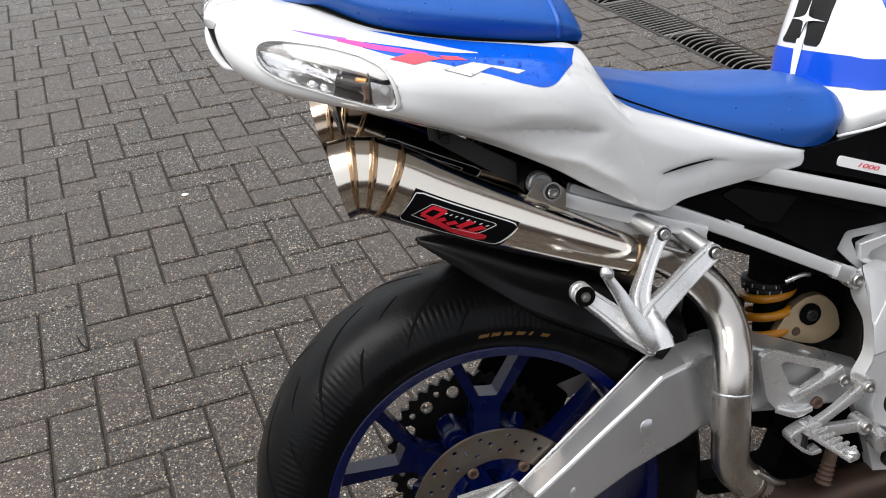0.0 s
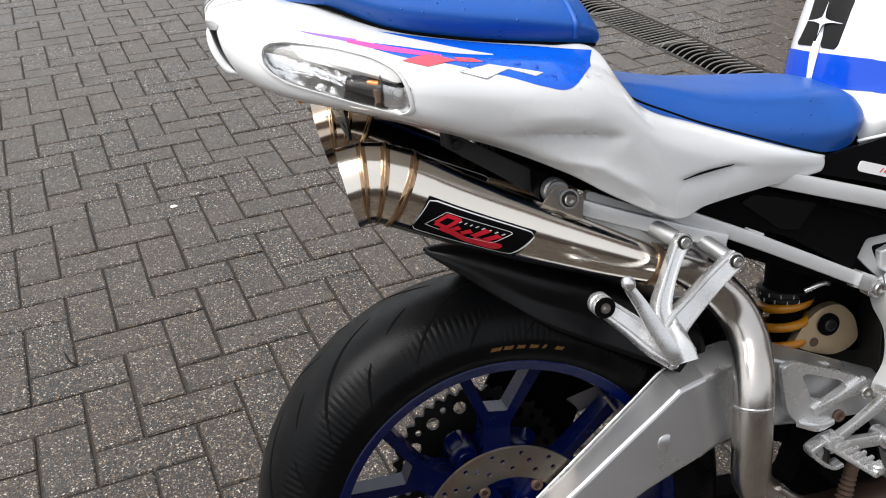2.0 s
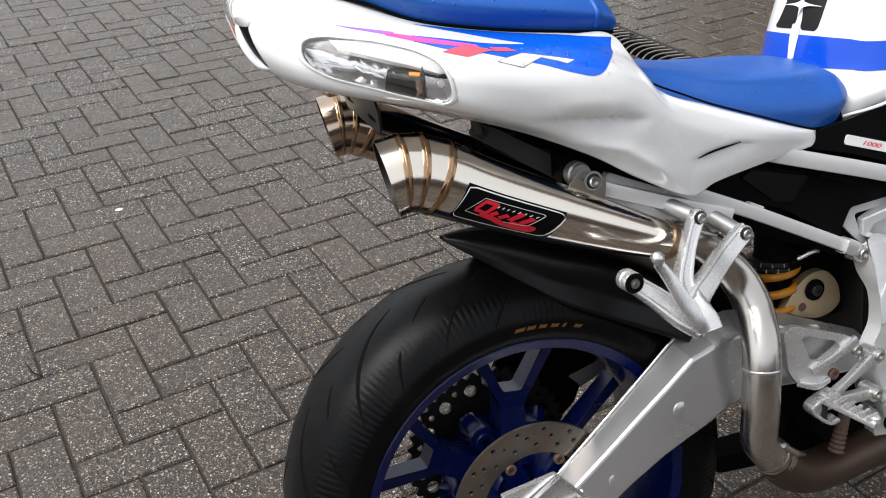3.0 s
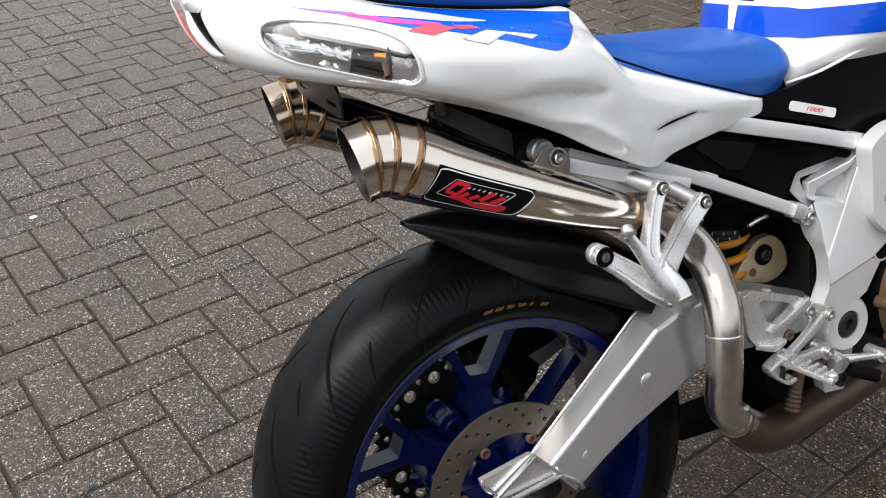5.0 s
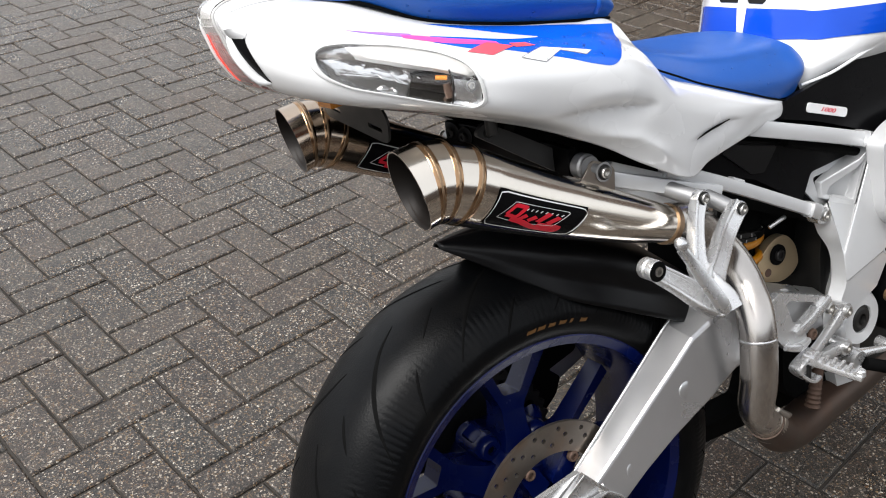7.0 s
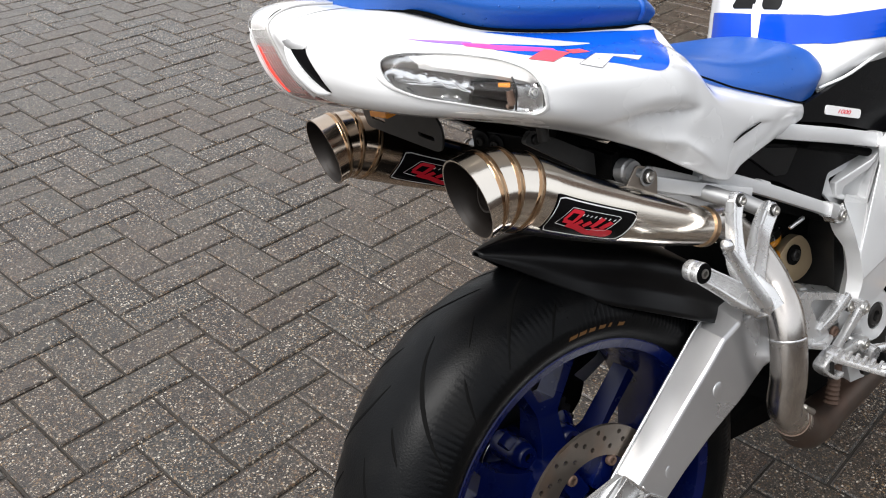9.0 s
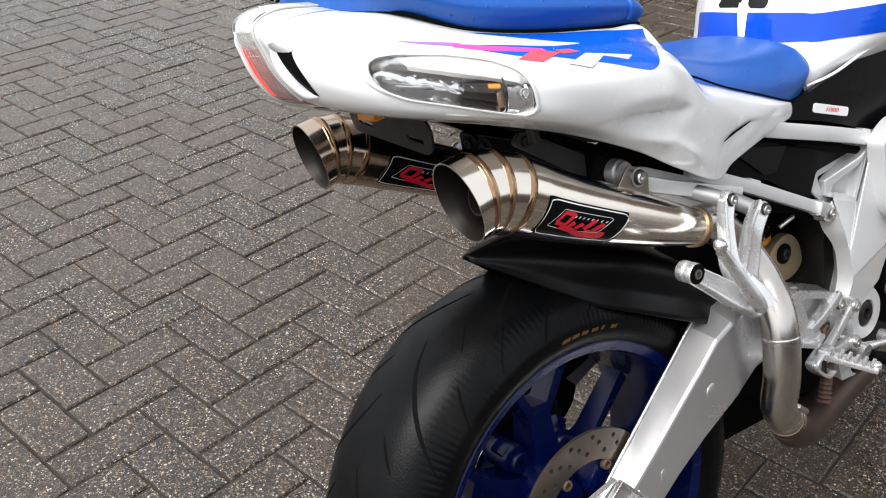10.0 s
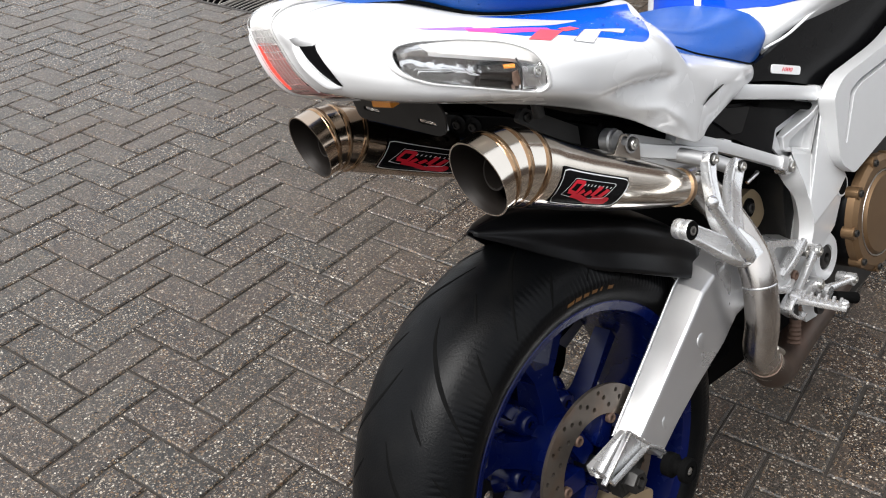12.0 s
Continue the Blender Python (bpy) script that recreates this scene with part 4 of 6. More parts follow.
part("front_arm", sweep_bm([(0.260, -0.176, 0.658), (0.226, -0.188, 0.640), (0.190, -0.208, 0.624), (0.160, -0.225, 0.609), (0.152, -0.234, 0.596)], flat(0.027, 0.014), 20, (0, -1, 0.35), scale=[(0.9, 0.9), (0.95, 0.9), (1.0, 1.0), (1.15, 1.1), (1.2, 1.2)]), ALLOY, bracket, smooth=30)
part("rear_arm", sweep_bm([(0.158, -0.240, 0.580), (0.134, -0.233, 0.597), (0.112, -0.221, 0.617), (0.086, -0.209, 0.639)], flat(0.027, 0.012), 16, (0, -1, 0.35), scale=[(1.2, 1.4), (1.15, 1.1), (0.95, 0.9), (0.8, 0.8)]), ALLOY, bracket, smooth=30)
part("hinge_block", sweep_bm([(0.150, -0.226, 0.606), (0.156, -0.240, 0.590), (0.158, -0.248, 0.576)], round_poly([(-0.016, -0.010), (0.016, -0.010), (0.016, 0.010), (-0.016, 0.010)], 0.006, 4), 10, (0, -1, -0.6)), ALLOY, bracket, smooth=35)
for x, z, y in ((0.192, 0.687, -0.176), (0.256, 0.655, -0.174)):
    part("bolt_boss", lathe_bm([(-0.012, 0.0002), (-0.012, 0.0105), (0.008, 0.0105), (0.010, 0.0092), (0.010, 0.0002)], (x, y, z), (0, -1, 0.1), 24), ALLOY, bracket, smooth=35)
    part("washer", lathe_bm([(0.010, 0.0002), (0.010, 0.0080), (0.0112, 0.0080), (0.0112, 0.0002)], (x, y, z), (0, -1, 0.1), 24), DARK_STEEL, bracket, smooth=30)
    bolt(bracket, (x, y - 0.011, z + 0.001), (0, -1, 0.1), 0.0062, 0.004)
peg = part("folded_footrest", sweep_bm([(0.105, -0.236, 0.664), (0.116, -0.240, 0.645), (0.130, -0.246, 0.618), (0.143, -0.251, 0.594), (0.150, -0.252, 0.580)], round_poly([(-0.009, -0.004), (0.009, -0.004), (0.007, 0.004), (-0.007, 0.004)], 0.003, 3), 24, (0, -1, 0.2), scale=[(0.65, 1.3), (0.85, 1.0), (1.1, 1.0), (1.1, 1.2), (0.9, 1.3)]), BRUSHED, bracket, "folded alloy passenger footrest", smooth=40)
part("peg_tip", lathe_bm([(-0.0085, 0.0002), (-0.007, 0.0045), (-0.003, 0.0072), (0.002, 0.0074), (0.006, 0.0055), (0.0085, 0.0002)], (0.103, -0.237, 0.670), (-0.4, 0.1, 1), 20), BRUSHED, bracket, smooth=50)
part("pivot_pin", cyl_bm((0.146, -0.249, 0.577), (0.172, -0.246, 0.590), 0.0035), STEEL, bracket)
bush = part("rubber_bush", lathe_bm([(-0.012, 0.0002), (-0.012, 0.0112), (-0.010, 0.0122), (-0.003, 0.0122), (-0.001, 0.0110), (0.001, 0.0110), (0.002, 0.0122), (0.008, 0.0122), (0.0095, 0.0115), (0.0095, 0.0060)], (0.084, -0.209, 0.640), (0, -1, 0), 32), ALLOY, bracket, "alloy bush with a black rubber face", smooth=30)
part("bush_rubber", lathe_bm([(0.0, 0.0118), (0.0012, 0.0112), (0.0012, 0.0050), (0.0, 0.0050)], (0.084, -0.2188, 0.640), (0, -1, 0), 32), MATT_BLACK, bush, smooth=30)
part("bush_sleeve", lathe_bm([(0, 0.0055), (0.0024, 0.0055), (0.0024, 0.0034), (-0.004, 0.0030), (-0.004, 0.0002)], (0.084, -0.2188, 0.640), (0, -1, 0), 24), STEEL, bush, smooth=30)
part("chain_guard", plate_bm(round_poly([(0.006, 0.400), (0.032, 0.448), (0.126, 0.458), (0.207, 0.432), (0.189, 0.401), (0.140, 0.388), (0.159, 0.369), (0.148, 0.344), (0.115, 0.317), (0.036, 0.337)], 0.004), 0.088, 0.094), MATT_BLACK, bike, "matt black chain guard on the far side", bevel=0.001)


# -- tail fairing: the right side is drawn, the left mirrors it --
TAIL = [
    [(-0.190, -0.022, 0.982), (-0.250, -0.024, 0.988), (-0.279, -0.028, 0.978), (-0.276, -0.031, 0.952), (-0.266, -0.033, 0.925), (-0.249, -0.035, 0.902), (-0.215, -0.032, 0.886)],
    [(-0.182, -0.050, 0.977), (-0.240, -0.056, 0.980), (-0.275, -0.067, 0.967), (-0.275, -0.077, 0.946), (-0.265, -0.086, 0.920), (-0.244, -0.090, 0.896), (-0.206, -0.072, 0.879)],
    [(-0.168, -0.088, 0.971), (-0.195, -0.112, 0.960), (-0.215, -0.135, 0.944), (-0.222, -0.149, 0.922), (-0.217, -0.153, 0.899), (-0.198, -0.148, 0.880), (-0.172, -0.105, 0.868)],
    [(-0.100, -0.120, 0.940), (-0.102, -0.145, 0.934), (-0.106, -0.177, 0.921), (-0.110, -0.196, 0.905), (-0.110, -0.203, 0.883), (-0.102, -0.196, 0.858), (-0.098, -0.150, 0.846)],
    [(-0.020, -0.136, 0.922), (-0.020, -0.156, 0.915), (-0.020, -0.183, 0.904), (-0.020, -0.202, 0.888), (-0.018, -0.206, 0.862), (-0.014, -0.190, 0.828), (-0.012, -0.155, 0.815)],
    [(0.060, -0.145, 0.911), (0.062, -0.162, 0.902), (0.062, -0.187, 0.891), (0.062, -0.206, 0.872), (0.060, -0.205, 0.840), (0.062, -0.184, 0.800), (0.066, -0.164, 0.778)],
    [(0.110, -0.150, 0.902), (0.117, -0.162, 0.882), (0.120, -0.180, 0.868), (0.119, -0.196, 0.849), (0.118, -0.1965, 0.815), (0.120, -0.183, 0.775), (0.122, -0.170, 0.744)],
    [(0.150, -0.162, 0.842), (0.155, -0.171, 0.837), (0.160, -0.181, 0.825), (0.166, -0.187, 0.806), (0.172, -0.184, 0.776), (0.182, -0.176, 0.738), (0.192, -0.166, 0.710)],
    [(0.227, -0.153, 0.810), (0.230, -0.160, 0.805), (0.232, -0.168, 0.795), (0.235, -0.171, 0.776), (0.237, -0.168, 0.756), (0.236, -0.164, 0.736), (0.234, -0.159, 0.719)],
    [(0.317, -0.143, 0.778), (0.318, -0.148, 0.774), (0.320, -0.153, 0.766), (0.320, -0.153, 0.756), (0.318, -0.150, 0.745), (0.316, -0.147, 0.735), (0.314, -0.143, 0.726)],
    [(0.382, -0.127, 0.757), (0.385, -0.130, 0.755), (0.388, -0.132, 0.751), (0.390, -0.132, 0.744), (0.389, -0.131, 0.738), (0.386, -0.130, 0.732), (0.382, -0.128, 0.729)],
    [(0.400, -0.122, 0.752), (0.404, -0.123, 0.7505), (0.4065, -0.123, 0.747), (0.407, -0.123, 0.741), (0.4065, -0.123, 0.735), (0.404, -0.123, 0.7315), (0.400, -0.122, 0.730)],
]


def fine_sheet(rows, nu, nv):
    rows = np.array([crom(r, nv) for r in rows])
    return np.stack([crom(rows[:, j], nu) for j in range(nv)], 1)


tail_grid = fine_sheet(TAIL, 280, 72)


def path_distance(x, z, line):
    """Distance to a polyline in x and z, and how far along it (0 to 1)."""
    best, along = np.full(x.shape, 9.0), np.zeros(x.shape)
    for k, ((x0, z0), (x1, z1)) in enumerate(zip(line, line[1:])):
        f = np.clip(((x - x0) * (x1 - x0) + (z - z0) * (z1 - z0)) / ((x1 - x0) ** 2 + (z1 - z0) ** 2), 0, 1)
        d = np.hypot(x - x0 - f * (x1 - x0), z - z0 - f * (z1 - z0))
        along = np.where(d < best, (k + f) / (len(line) - 1), along)
        best = np.minimum(best, d)
    return best, along


# pressed-in hollows along the flank: each line has its own reach above and below
for line, depth, above, below in (([(-0.040, 0.829), (0.016, 0.827), (0.045, 0.826), (0.077, 0.822), (0.112, 0.816), (0.130, 0.812)], 0.0115, 0.0035, 0.0150),
                                  ([(0.000, 0.806), (0.049, 0.796), (0.100, 0.782), (0.145, 0.752), (0.180, 0.720)], -0.0070, 0.0090, 0.0110),
                                  ([(-0.020, 0.846), (0.060, 0.842), (0.120, 0.832)], -0.0025, 0.012, 0.010),
                                  ([(0.178, 0.7545), (0.215, 0.7565), (0.262, 0.7605), (0.300, 0.754)], 0.0040, 0.0025, 0.012)):
    d, a = path_distance(tail_grid[:, :, 0], tail_grid[:, :, 2], line)
    over = tail_grid[:, :, 2] > np.interp(tail_grid[:, :, 0], [p[0] for p in line], [p[1] for p in line])
    tail_grid[:, :, 1] += depth * np.exp(-(d / np.where(over, above, below)) ** 1.4) * np.clip(np.minimum(a, 1 - a) * 3, 0, 1) ** 1.5
tail_mesh = mirror_y(grid_bm(tail_grid))


def left_side(v):
    """The left flank is drawn in towards its tip."""
    f = min(max((-0.02 - v.x) / 0.14, 0), 1)
    return Vector((v.x, v.y * (1 - 0.76 * f), v.z))


for v in tail_mesh.verts:
    if v.co.y > 0:
        v.co = left_side(v.co)
bmesh.ops.recalc_face_normals(tail_mesh, faces=tail_mesh.faces)
tail_tree = BVHTree.FromBMesh(tail_mesh)
INDICATOR = [(-0.2355, 0.929), (-0.2335, 0.936), (-0.226, 0.9395), (-0.210, 0.9392), (-0.166, 0.930), (-0.130, 0.918), (-0.108, 0.904), (-0.1005, 0.886), (-0.098, 0.866), (-0.106, 0.862), (-0.140, 0.8735), (-0.180, 0.8885), (-0.212, 0.9005), (-0.228, 0.911), (-0.2345, 0.920)]


def inside(a, b, poly):
    hit = False
    for (a0, b0), (a1, b1) in zip(poly, poly[1:] + poly[:1]):
        if (b0 > b) != (b1 > b) and a < (a1 - a0) * (b - b0) / (b1 - b0) + a0:
            hit = not hit
    return hit


gone = []
for f in tail_mesh.faces:
    c = f.calc_center_median()
    if abs(c.y) > 0.11 and -0.245 < c.x < -0.09 and inside(c.x, c.z, INDICATOR):
        gone.append(f)
bmesh.ops.delete(tail_mesh, geom=gone, context="FACES")
tail = part("tail_fairing", tail_mesh, WHITE, bike, "glossy white tail fairing with blue and red stripes", smooth=50)
tail.data.materials.append(MATT_BLACK)
md = tail.modifiers.new("wall", "SOLIDIFY")
md.thickness, md.offset, md.material_offset = 0.003, -1, 1


def onto(name, a, b, mat, label="", lift=0.0007, nu=60, nv=12, smooth_edges=True, parent=None):
    return decal(name, a, b, tail_tree, mat, parent or tail, label, lift, nu, nv, (0, -1, 0.3), smooth_edges)


# printed stripes: each is given by its upper and lower edge
onto("blue_stripe", [(-0.117, -0.134, 0.940), (-0.085, -0.133, 0.934), (-0.049, -0.135, 0.927), (-0.002, -0.141, 0.918), (0.046, -0.148, 0.911), (0.083, -0.152, 0.905), (0.106, -0.152, 0.902)],
     [(-0.126, -0.171, 0.925), (-0.095, -0.186, 0.9135), (-0.058, -0.191, 0.906), (-0.006, -0.200, 0.890), (0.034, -0.206, 0.8755), (0.062, -0.205, 0.871), (0.096, -0.171, 0.886)], BLUE_PAINT, "blue printed side stripe", 0.0003, 90, 20)
onto("white_spear", [(-0.150, -0.124, 0.950), (-0.115, -0.135, 0.940), (-0.076, -0.148, 0.928), (-0.006, -0.168, 0.909)], [(-0.150, -0.150, 0.937), (-0.120, -0.162, 0.9285), (-0.060, -0.172, 0.9155), (-0.006, -0.170, 0.908)], WHITE, "white spear in the stripe", 0.0005)
onto("pink_stripe", [(-0.150, -0.153, 0.936), (-0.105, -0.169, 0.9245), (-0.062, -0.178, 0.914)], [(-0.150, -0.158, 0.9325), (-0.112, -0.175, 0.920), (-0.060, -0.186, 0.910)], PINK, "pink printed flash", 0.0006)
onto("lilac_stripe", [(-0.196, -0.130, 0.9445), (-0.175, -0.140, 0.941), (-0.140, -0.153, 0.9345)], [(-0.196, -0.130, 0.944), (-0.176, -0.143, 0.9395), (-0.141, -0.160, 0.9305)], LILAC, "lilac printed tip", 0.0005)
onto("red_mark", [(-0.103, -0.189, 0.9125), (-0.074, -0.180, 0.9155)], [(-0.079, -0.196, 0.9055), (-0.046, -0.186, 0.9085)], PALE_RED, "red printed slanted mark", 0.0008, 12, 6, False)
onto("red_mark", [(-0.050, -0.181, 0.9105), (-0.030, -0.180, 0.9085)], [(-0.046, -0.187, 0.9065), (-0.021, -0.185, 0.9035)], PALE_RED, "", 0.0008, 12, 6, False)
onto("mark_outline", [(-0.0500, -0.199, 0.8981), (-0.0167, -0.1875, 0.9020)], [(-0.0232, -0.2025, 0.8883), (0.0037, -0.193, 0.8952)], GREY_PRINT, "thin grey outline", 0.0006, 12, 6, False)
onto("mark_outline", [(-0.0167, -0.1875, 0.9020), (0.0372, -0.198, 0.8886)], [(-0.0005, -0.1935, 0.8948), (0.0273, -0.2015, 0.8858)], GREY_PRINT, "", 0.0006, 12, 6, False)
onto("white_mark", [(-0.0485, -0.199, 0.8975), (-0.016, -0.188, 0.9015)], [(-0.023, -0.202, 0.889), (0.003, -0.193, 0.8955)], PRINT_WHITE, "white printed slanted mark", 0.0008, 12, 6, False)
onto("white_mark", [(-0.016, -0.188, 0.9015), (0.036, -0.198, 0.8885)], [(0.000, -0.193, 0.8955), (0.027, -0.201, 0.8865)], PRINT_WHITE, "", 0.0008, 12, 6, False)

# vent slit on the flank, a black bead for its shade, with a raised lip
part("vent_slit", tube_bm([(0.196, -0.1775, 0.7560), (0.2165, -0.1728, 0.7590), (0.2375, -0.1695, 0.7612), (0.263, -0.1645, 0.7626)], [0.0005, 0.0013, 0.0013, 0.0006], 10, 30), MATT_BLACK, tail, "thin black bead for the shade in the vent slit")
part("vent_lip", tube_bm([(0.200, -0.1745, 0.7585), (0.238, -0.1672, 0.7645), (0.263, -0.1625, 0.7655), (0.280, -0.1590, 0.7625), (0.297, -0.1555, 0.757), (0.319, -0.1505, 0.749)], [0.0006, 0.0014, 0.0018, 0.0020, 0.0016, 0.0006], 12, 36), WHITE, tail, "", smooth=60)


# indicators: a chrome bowl sunk into the flank behind a clear lens
def on_tail(x, z, lift):
    co, no, _, _ = tail_tree.ray_cast(Vector((x, -0.4, z)), Vector((0, 1, 0)))
    if co is None:
        co, no, _, _ = tail_tree.find_nearest(Vector((x, -0.17, z)))
    if no.y > 0:
        no = -no
    return co + no * lift


def indicator(sgn):
    ring = round_poly(INDICATOR, 0.010, 4)
    cx, cz = -0.157, 0.902
    flip = lambda v: Vector(v) if sgn < 0 else left_side(Vector((v.x, -v.y, v.z)))
    at = lambda x, z, lift: flip(on_tail(x, z, lift))

    def shell(scales, cap=True):
        rows = [[at(cx + (x - cx) * k, cz + (z - cz) * k, lift) for x, z in ring] for k, lift in scales]
        bm = grid_bm(rows, closed_v=True)
        if cap:
            bm.verts.ensure_lookup_table()
            n = len(ring)
            bm.faces.new([bm.verts[len(rows) * n - n + i] for i in range(n)])
        return bm

    rim = part("indicator", shell([(1.030, 0.0002), (1.020, 0.0014), (1.00, 0.0024), (0.955, 0.0022), (0.935, -0.002)], False), LENS_RIM, tail, "clear indicator with a chrome bowl and amber bulb", smooth=60)
    bowl = part("reflector", shell([(0.940, -0.001), (0.92, -0.006), (0.84, -0.012), (0.70, -0.017), (0.45, -0.021), (0.20, -0.023)]), CHROME, rim, "chrome reflector bowl", smooth=60)
    shelf_top = [(-0.205, 0.935), (-0.170, 0.929), (-0.139, 0.919), (-0.116, 0.909), (-0.107, 0.897)]
    shelf_low = [(-0.200, 0.928), (-0.170, 0.9165), (-0.139, 0.905), (-0.118, 0.896), (-0.105, 0.890)]
    part("upper_shelf", grid_bm([[at(*(np.array(a) * (1 - f) + np.array(b) * f), lift) for a, b in zip(crom(shelf_top, 20), crom(shelf_low, 20))] for f, lift in ((0, -0.0015), (0.4, -0.0022), (0.9, -0.004), (1.0, -0.009))]), MILK, bowl, "white inner shelf", smooth=60)
    for x, z, dz, r in ((-0.183, 0.905, 0.006, 0.0016), (-0.172, 0.899, 0.009, 0.0022), (-0.160, 0.894, 0.008, 0.0018), (-0.150, 0.892, 0.010, 0.0020), (-0.140, 0.888, 0.009, 0.0016)):
        part("reflector_fold", tube_bm([at(x - 0.005, z + dz, -0.010), at(x, z, -0.013), at(x + 0.007, z - dz * 0.7, -0.011)], [0.0005, r, 0.0005], 8, 12), CHROME, bowl, smooth=60)
    part("lamp_socket", tube_bm([at(-0.162, 0.896, -0.017), at(-0.128, 0.886, -0.013)], [0.006, 0.009], 14, 6), SOOT, bowl, "dark bulb socket", smooth=50)
    part("amber_bulb", tube_bm([at(-0.140, 0.898, -0.010), at(-0.130, 0.895, -0.009)], [0.0026, 0.0034], 12, 6), AMBER, rim, "amber bulb", smooth=50)
    part("bulb_holder", tube_bm([at(-0.132, 0.890, -0.008), at(-0.130, 0.874, -0.006)], [0.0045, 0.0040], 8, 6), RUSTY, rim, smooth=50)
    part("divider", tube_bm([at(-0.1265, 0.903, -0.004), at(-0.1265, 0.890, -0.003), at(-0.128, 0.871, -0.002)], 0.0009, 8, 10), DARK_STEEL, rim)
    part("end_plate", grid_bm([[at(x, zt + (zb - zt) * f, -0.004) for f in (0, 0.33, 0.66, 1)] for x, zt, zb in ((-0.1255, 0.894, 0.871), (-0.115, 0.890, 0.867), (-0.104, 0.886, 0.866))]), BRUSHED, rim, "brushed inner end plate", smooth=60)
    c = at(-0.112, 0.884, 0.0002)
    part("screw_seat", lathe_bm([(0, 0.0040), (0, 0.0055), (0.0012, 0.0050), (0.0012, 0.0040)], c, (0, sgn, 0.1), 20, closed=True), DULL_ALLOY, rim)
    bolt(rim, c, (0, sgn, 0.1), 0.0036, 0.0024, STEEL, name="screw")
    lens = part("clear_cover", shell([(0.945, 0.0018), (0.80, 0.0030), (0.50, 0.0036), (0.20, 0.0038)]), CLEAR, rim, "clear plastic cover", smooth=60)
    lens.visible_shadow = False
    md = lens.modifiers.new("wall", "SOLIDIFY")
    md.thickness, md.offset = 0.0015, -1
    return rim


indicator(-1)
indicator(1)

part("amber_reflector", plate_bm(round_poly([(-0.199, 0.870), (-0.164, 0.875), (-0.164, 0.886), (-0.199, 0.882)], 0.003), -0.078, -0.048), AMBER, bike, "amber plastic reflector under the tail", bevel=0.002)

# tail light between the two sides: a clear outer lens over a pale upper and a red lower reflector
edge = crom(TAIL[0], 44)


def lamp_sheet(k0, k1, bulge, lift, nv=21):
    rows = []
    for x, y, z in edge[k0:k1]:
        yb = abs(y) + 0.001
        rows.append([(x - bulge * (1 - (q / yb) ** 2) - lift, q, z + lift * 0.5 + 0.004 * (1 - (q / yb) ** 2) * np.interp(z, [0.93, 0.98], [0, 1])) for q in np.linspace(-yb, yb * 0.24, nv)])
    return grid_bm(rows)


lamp = part("tail_light", lamp_sheet(0, 41, 0.0020, 0.0012), CLEAR, tail, "tail light with a clear lens over red reflectors", smooth=60)
lamp.visible_shadow = False
md = lamp.modifiers.new("wall", "SOLIDIFY")
md.thickness, md.offset = 0.002, 0
part("pale_reflector", lamp_sheet(0, 21, 0.0006, -0.0004), MILK, lamp, "pale upper reflector", smooth=60)
part("lens_lip", tube_bm([(-0.205, -0.023, 0.985), (-0.250, -0.025, 0.989), (-0.280, -0.029, 0.978), (-0.277, -0.032, 0.952), (-0.267, -0.034, 0.925), (-0.250, -0.036, 0.902)], 0.0014, 10, 40), MILK, lamp, "clear lens edge", smooth=60)
red = part("red_reflector", lamp_sheet(20, 44, 0.0006, -0.0004), RED_LENS, lamp, "red ribbed reflector", smooth=60)
for k in range(14, 38, 2):
    x, y, z = edge[k]
    yb = abs(y)
    part("reflector_rib", tube_bm([(x - 0.0008 * (1 - (q / yb) ** 2) - 0.0001, q, z) for q in np.linspace(-yb * 0.94, yb * 0.22, 7)], 0.0004, 6, 20), MILK if k < 24 else RED_LENS, red, smooth=60)
for q in np.linspace(-0.9, 0.18, 7):
    part("reflector_rib", tube_bm([(edge[k][0] - 0.0008 * (1 - q * q) - 0.0001, q * abs(edge[k][1]), edge[k][2]) for k in range(14, 37, 3)], 0.0003, 6, 20), MILK, red, smooth=60)
part("lit_strip", tube_bm([(edge[k][0] - 0.0014, 0.004, edge[k][2]) for k in (20, 27, 34)], [0.0010, 0.0022, 0.0020], 10, 14), LAMP_RED, red, "glowing red strip", smooth=60)
part("under_lens", grid_bm([[(x, q, z + abs(q) * 0.1) for q in np.linspace(-0.056, 0.056, 9)] for x, z in ((-0.252, 0.901), (-0.225, 0.888), (-0.192, 0.879), (-0.165, 0.876))]), RED_LENS, lamp, "pale red number plate lamp lens", smooth=60)
decal("clear_strip", [(-0.273, -0.050, 0.975), (-0.240, -0.052, 0.980), (-0.195, -0.048, 0.977)], [(-0.272, -0.030, 0.982), (-0.240, -0.028, 0.988), (-0.192, -0.030, 0.982)], tail_tree, LENS_RIM, tail, "pale grey clear strip on top of the tail", 0.0006, 30, 8, (0, 0, 1))
# Scoop is not cut: black and grey strips paint its shaded opening.
decal("scoop", [(-0.2765, -0.066, 0.957), (-0.277, -0.070, 0.945), (-0.271, -0.077, 0.930), (-0.257, -0.085, 0.9155)], [(-0.266, -0.078, 0.953), (-0.267, -0.083, 0.942), (-0.262, -0.088, 0.929), (-0.252, -0.0895, 0.915)], tail_tree, BLACK_GLOSS, tail, "slanted air scoop, its shade laid on in black", 0.0006, 24, 8, (-0.5, -1, 0))
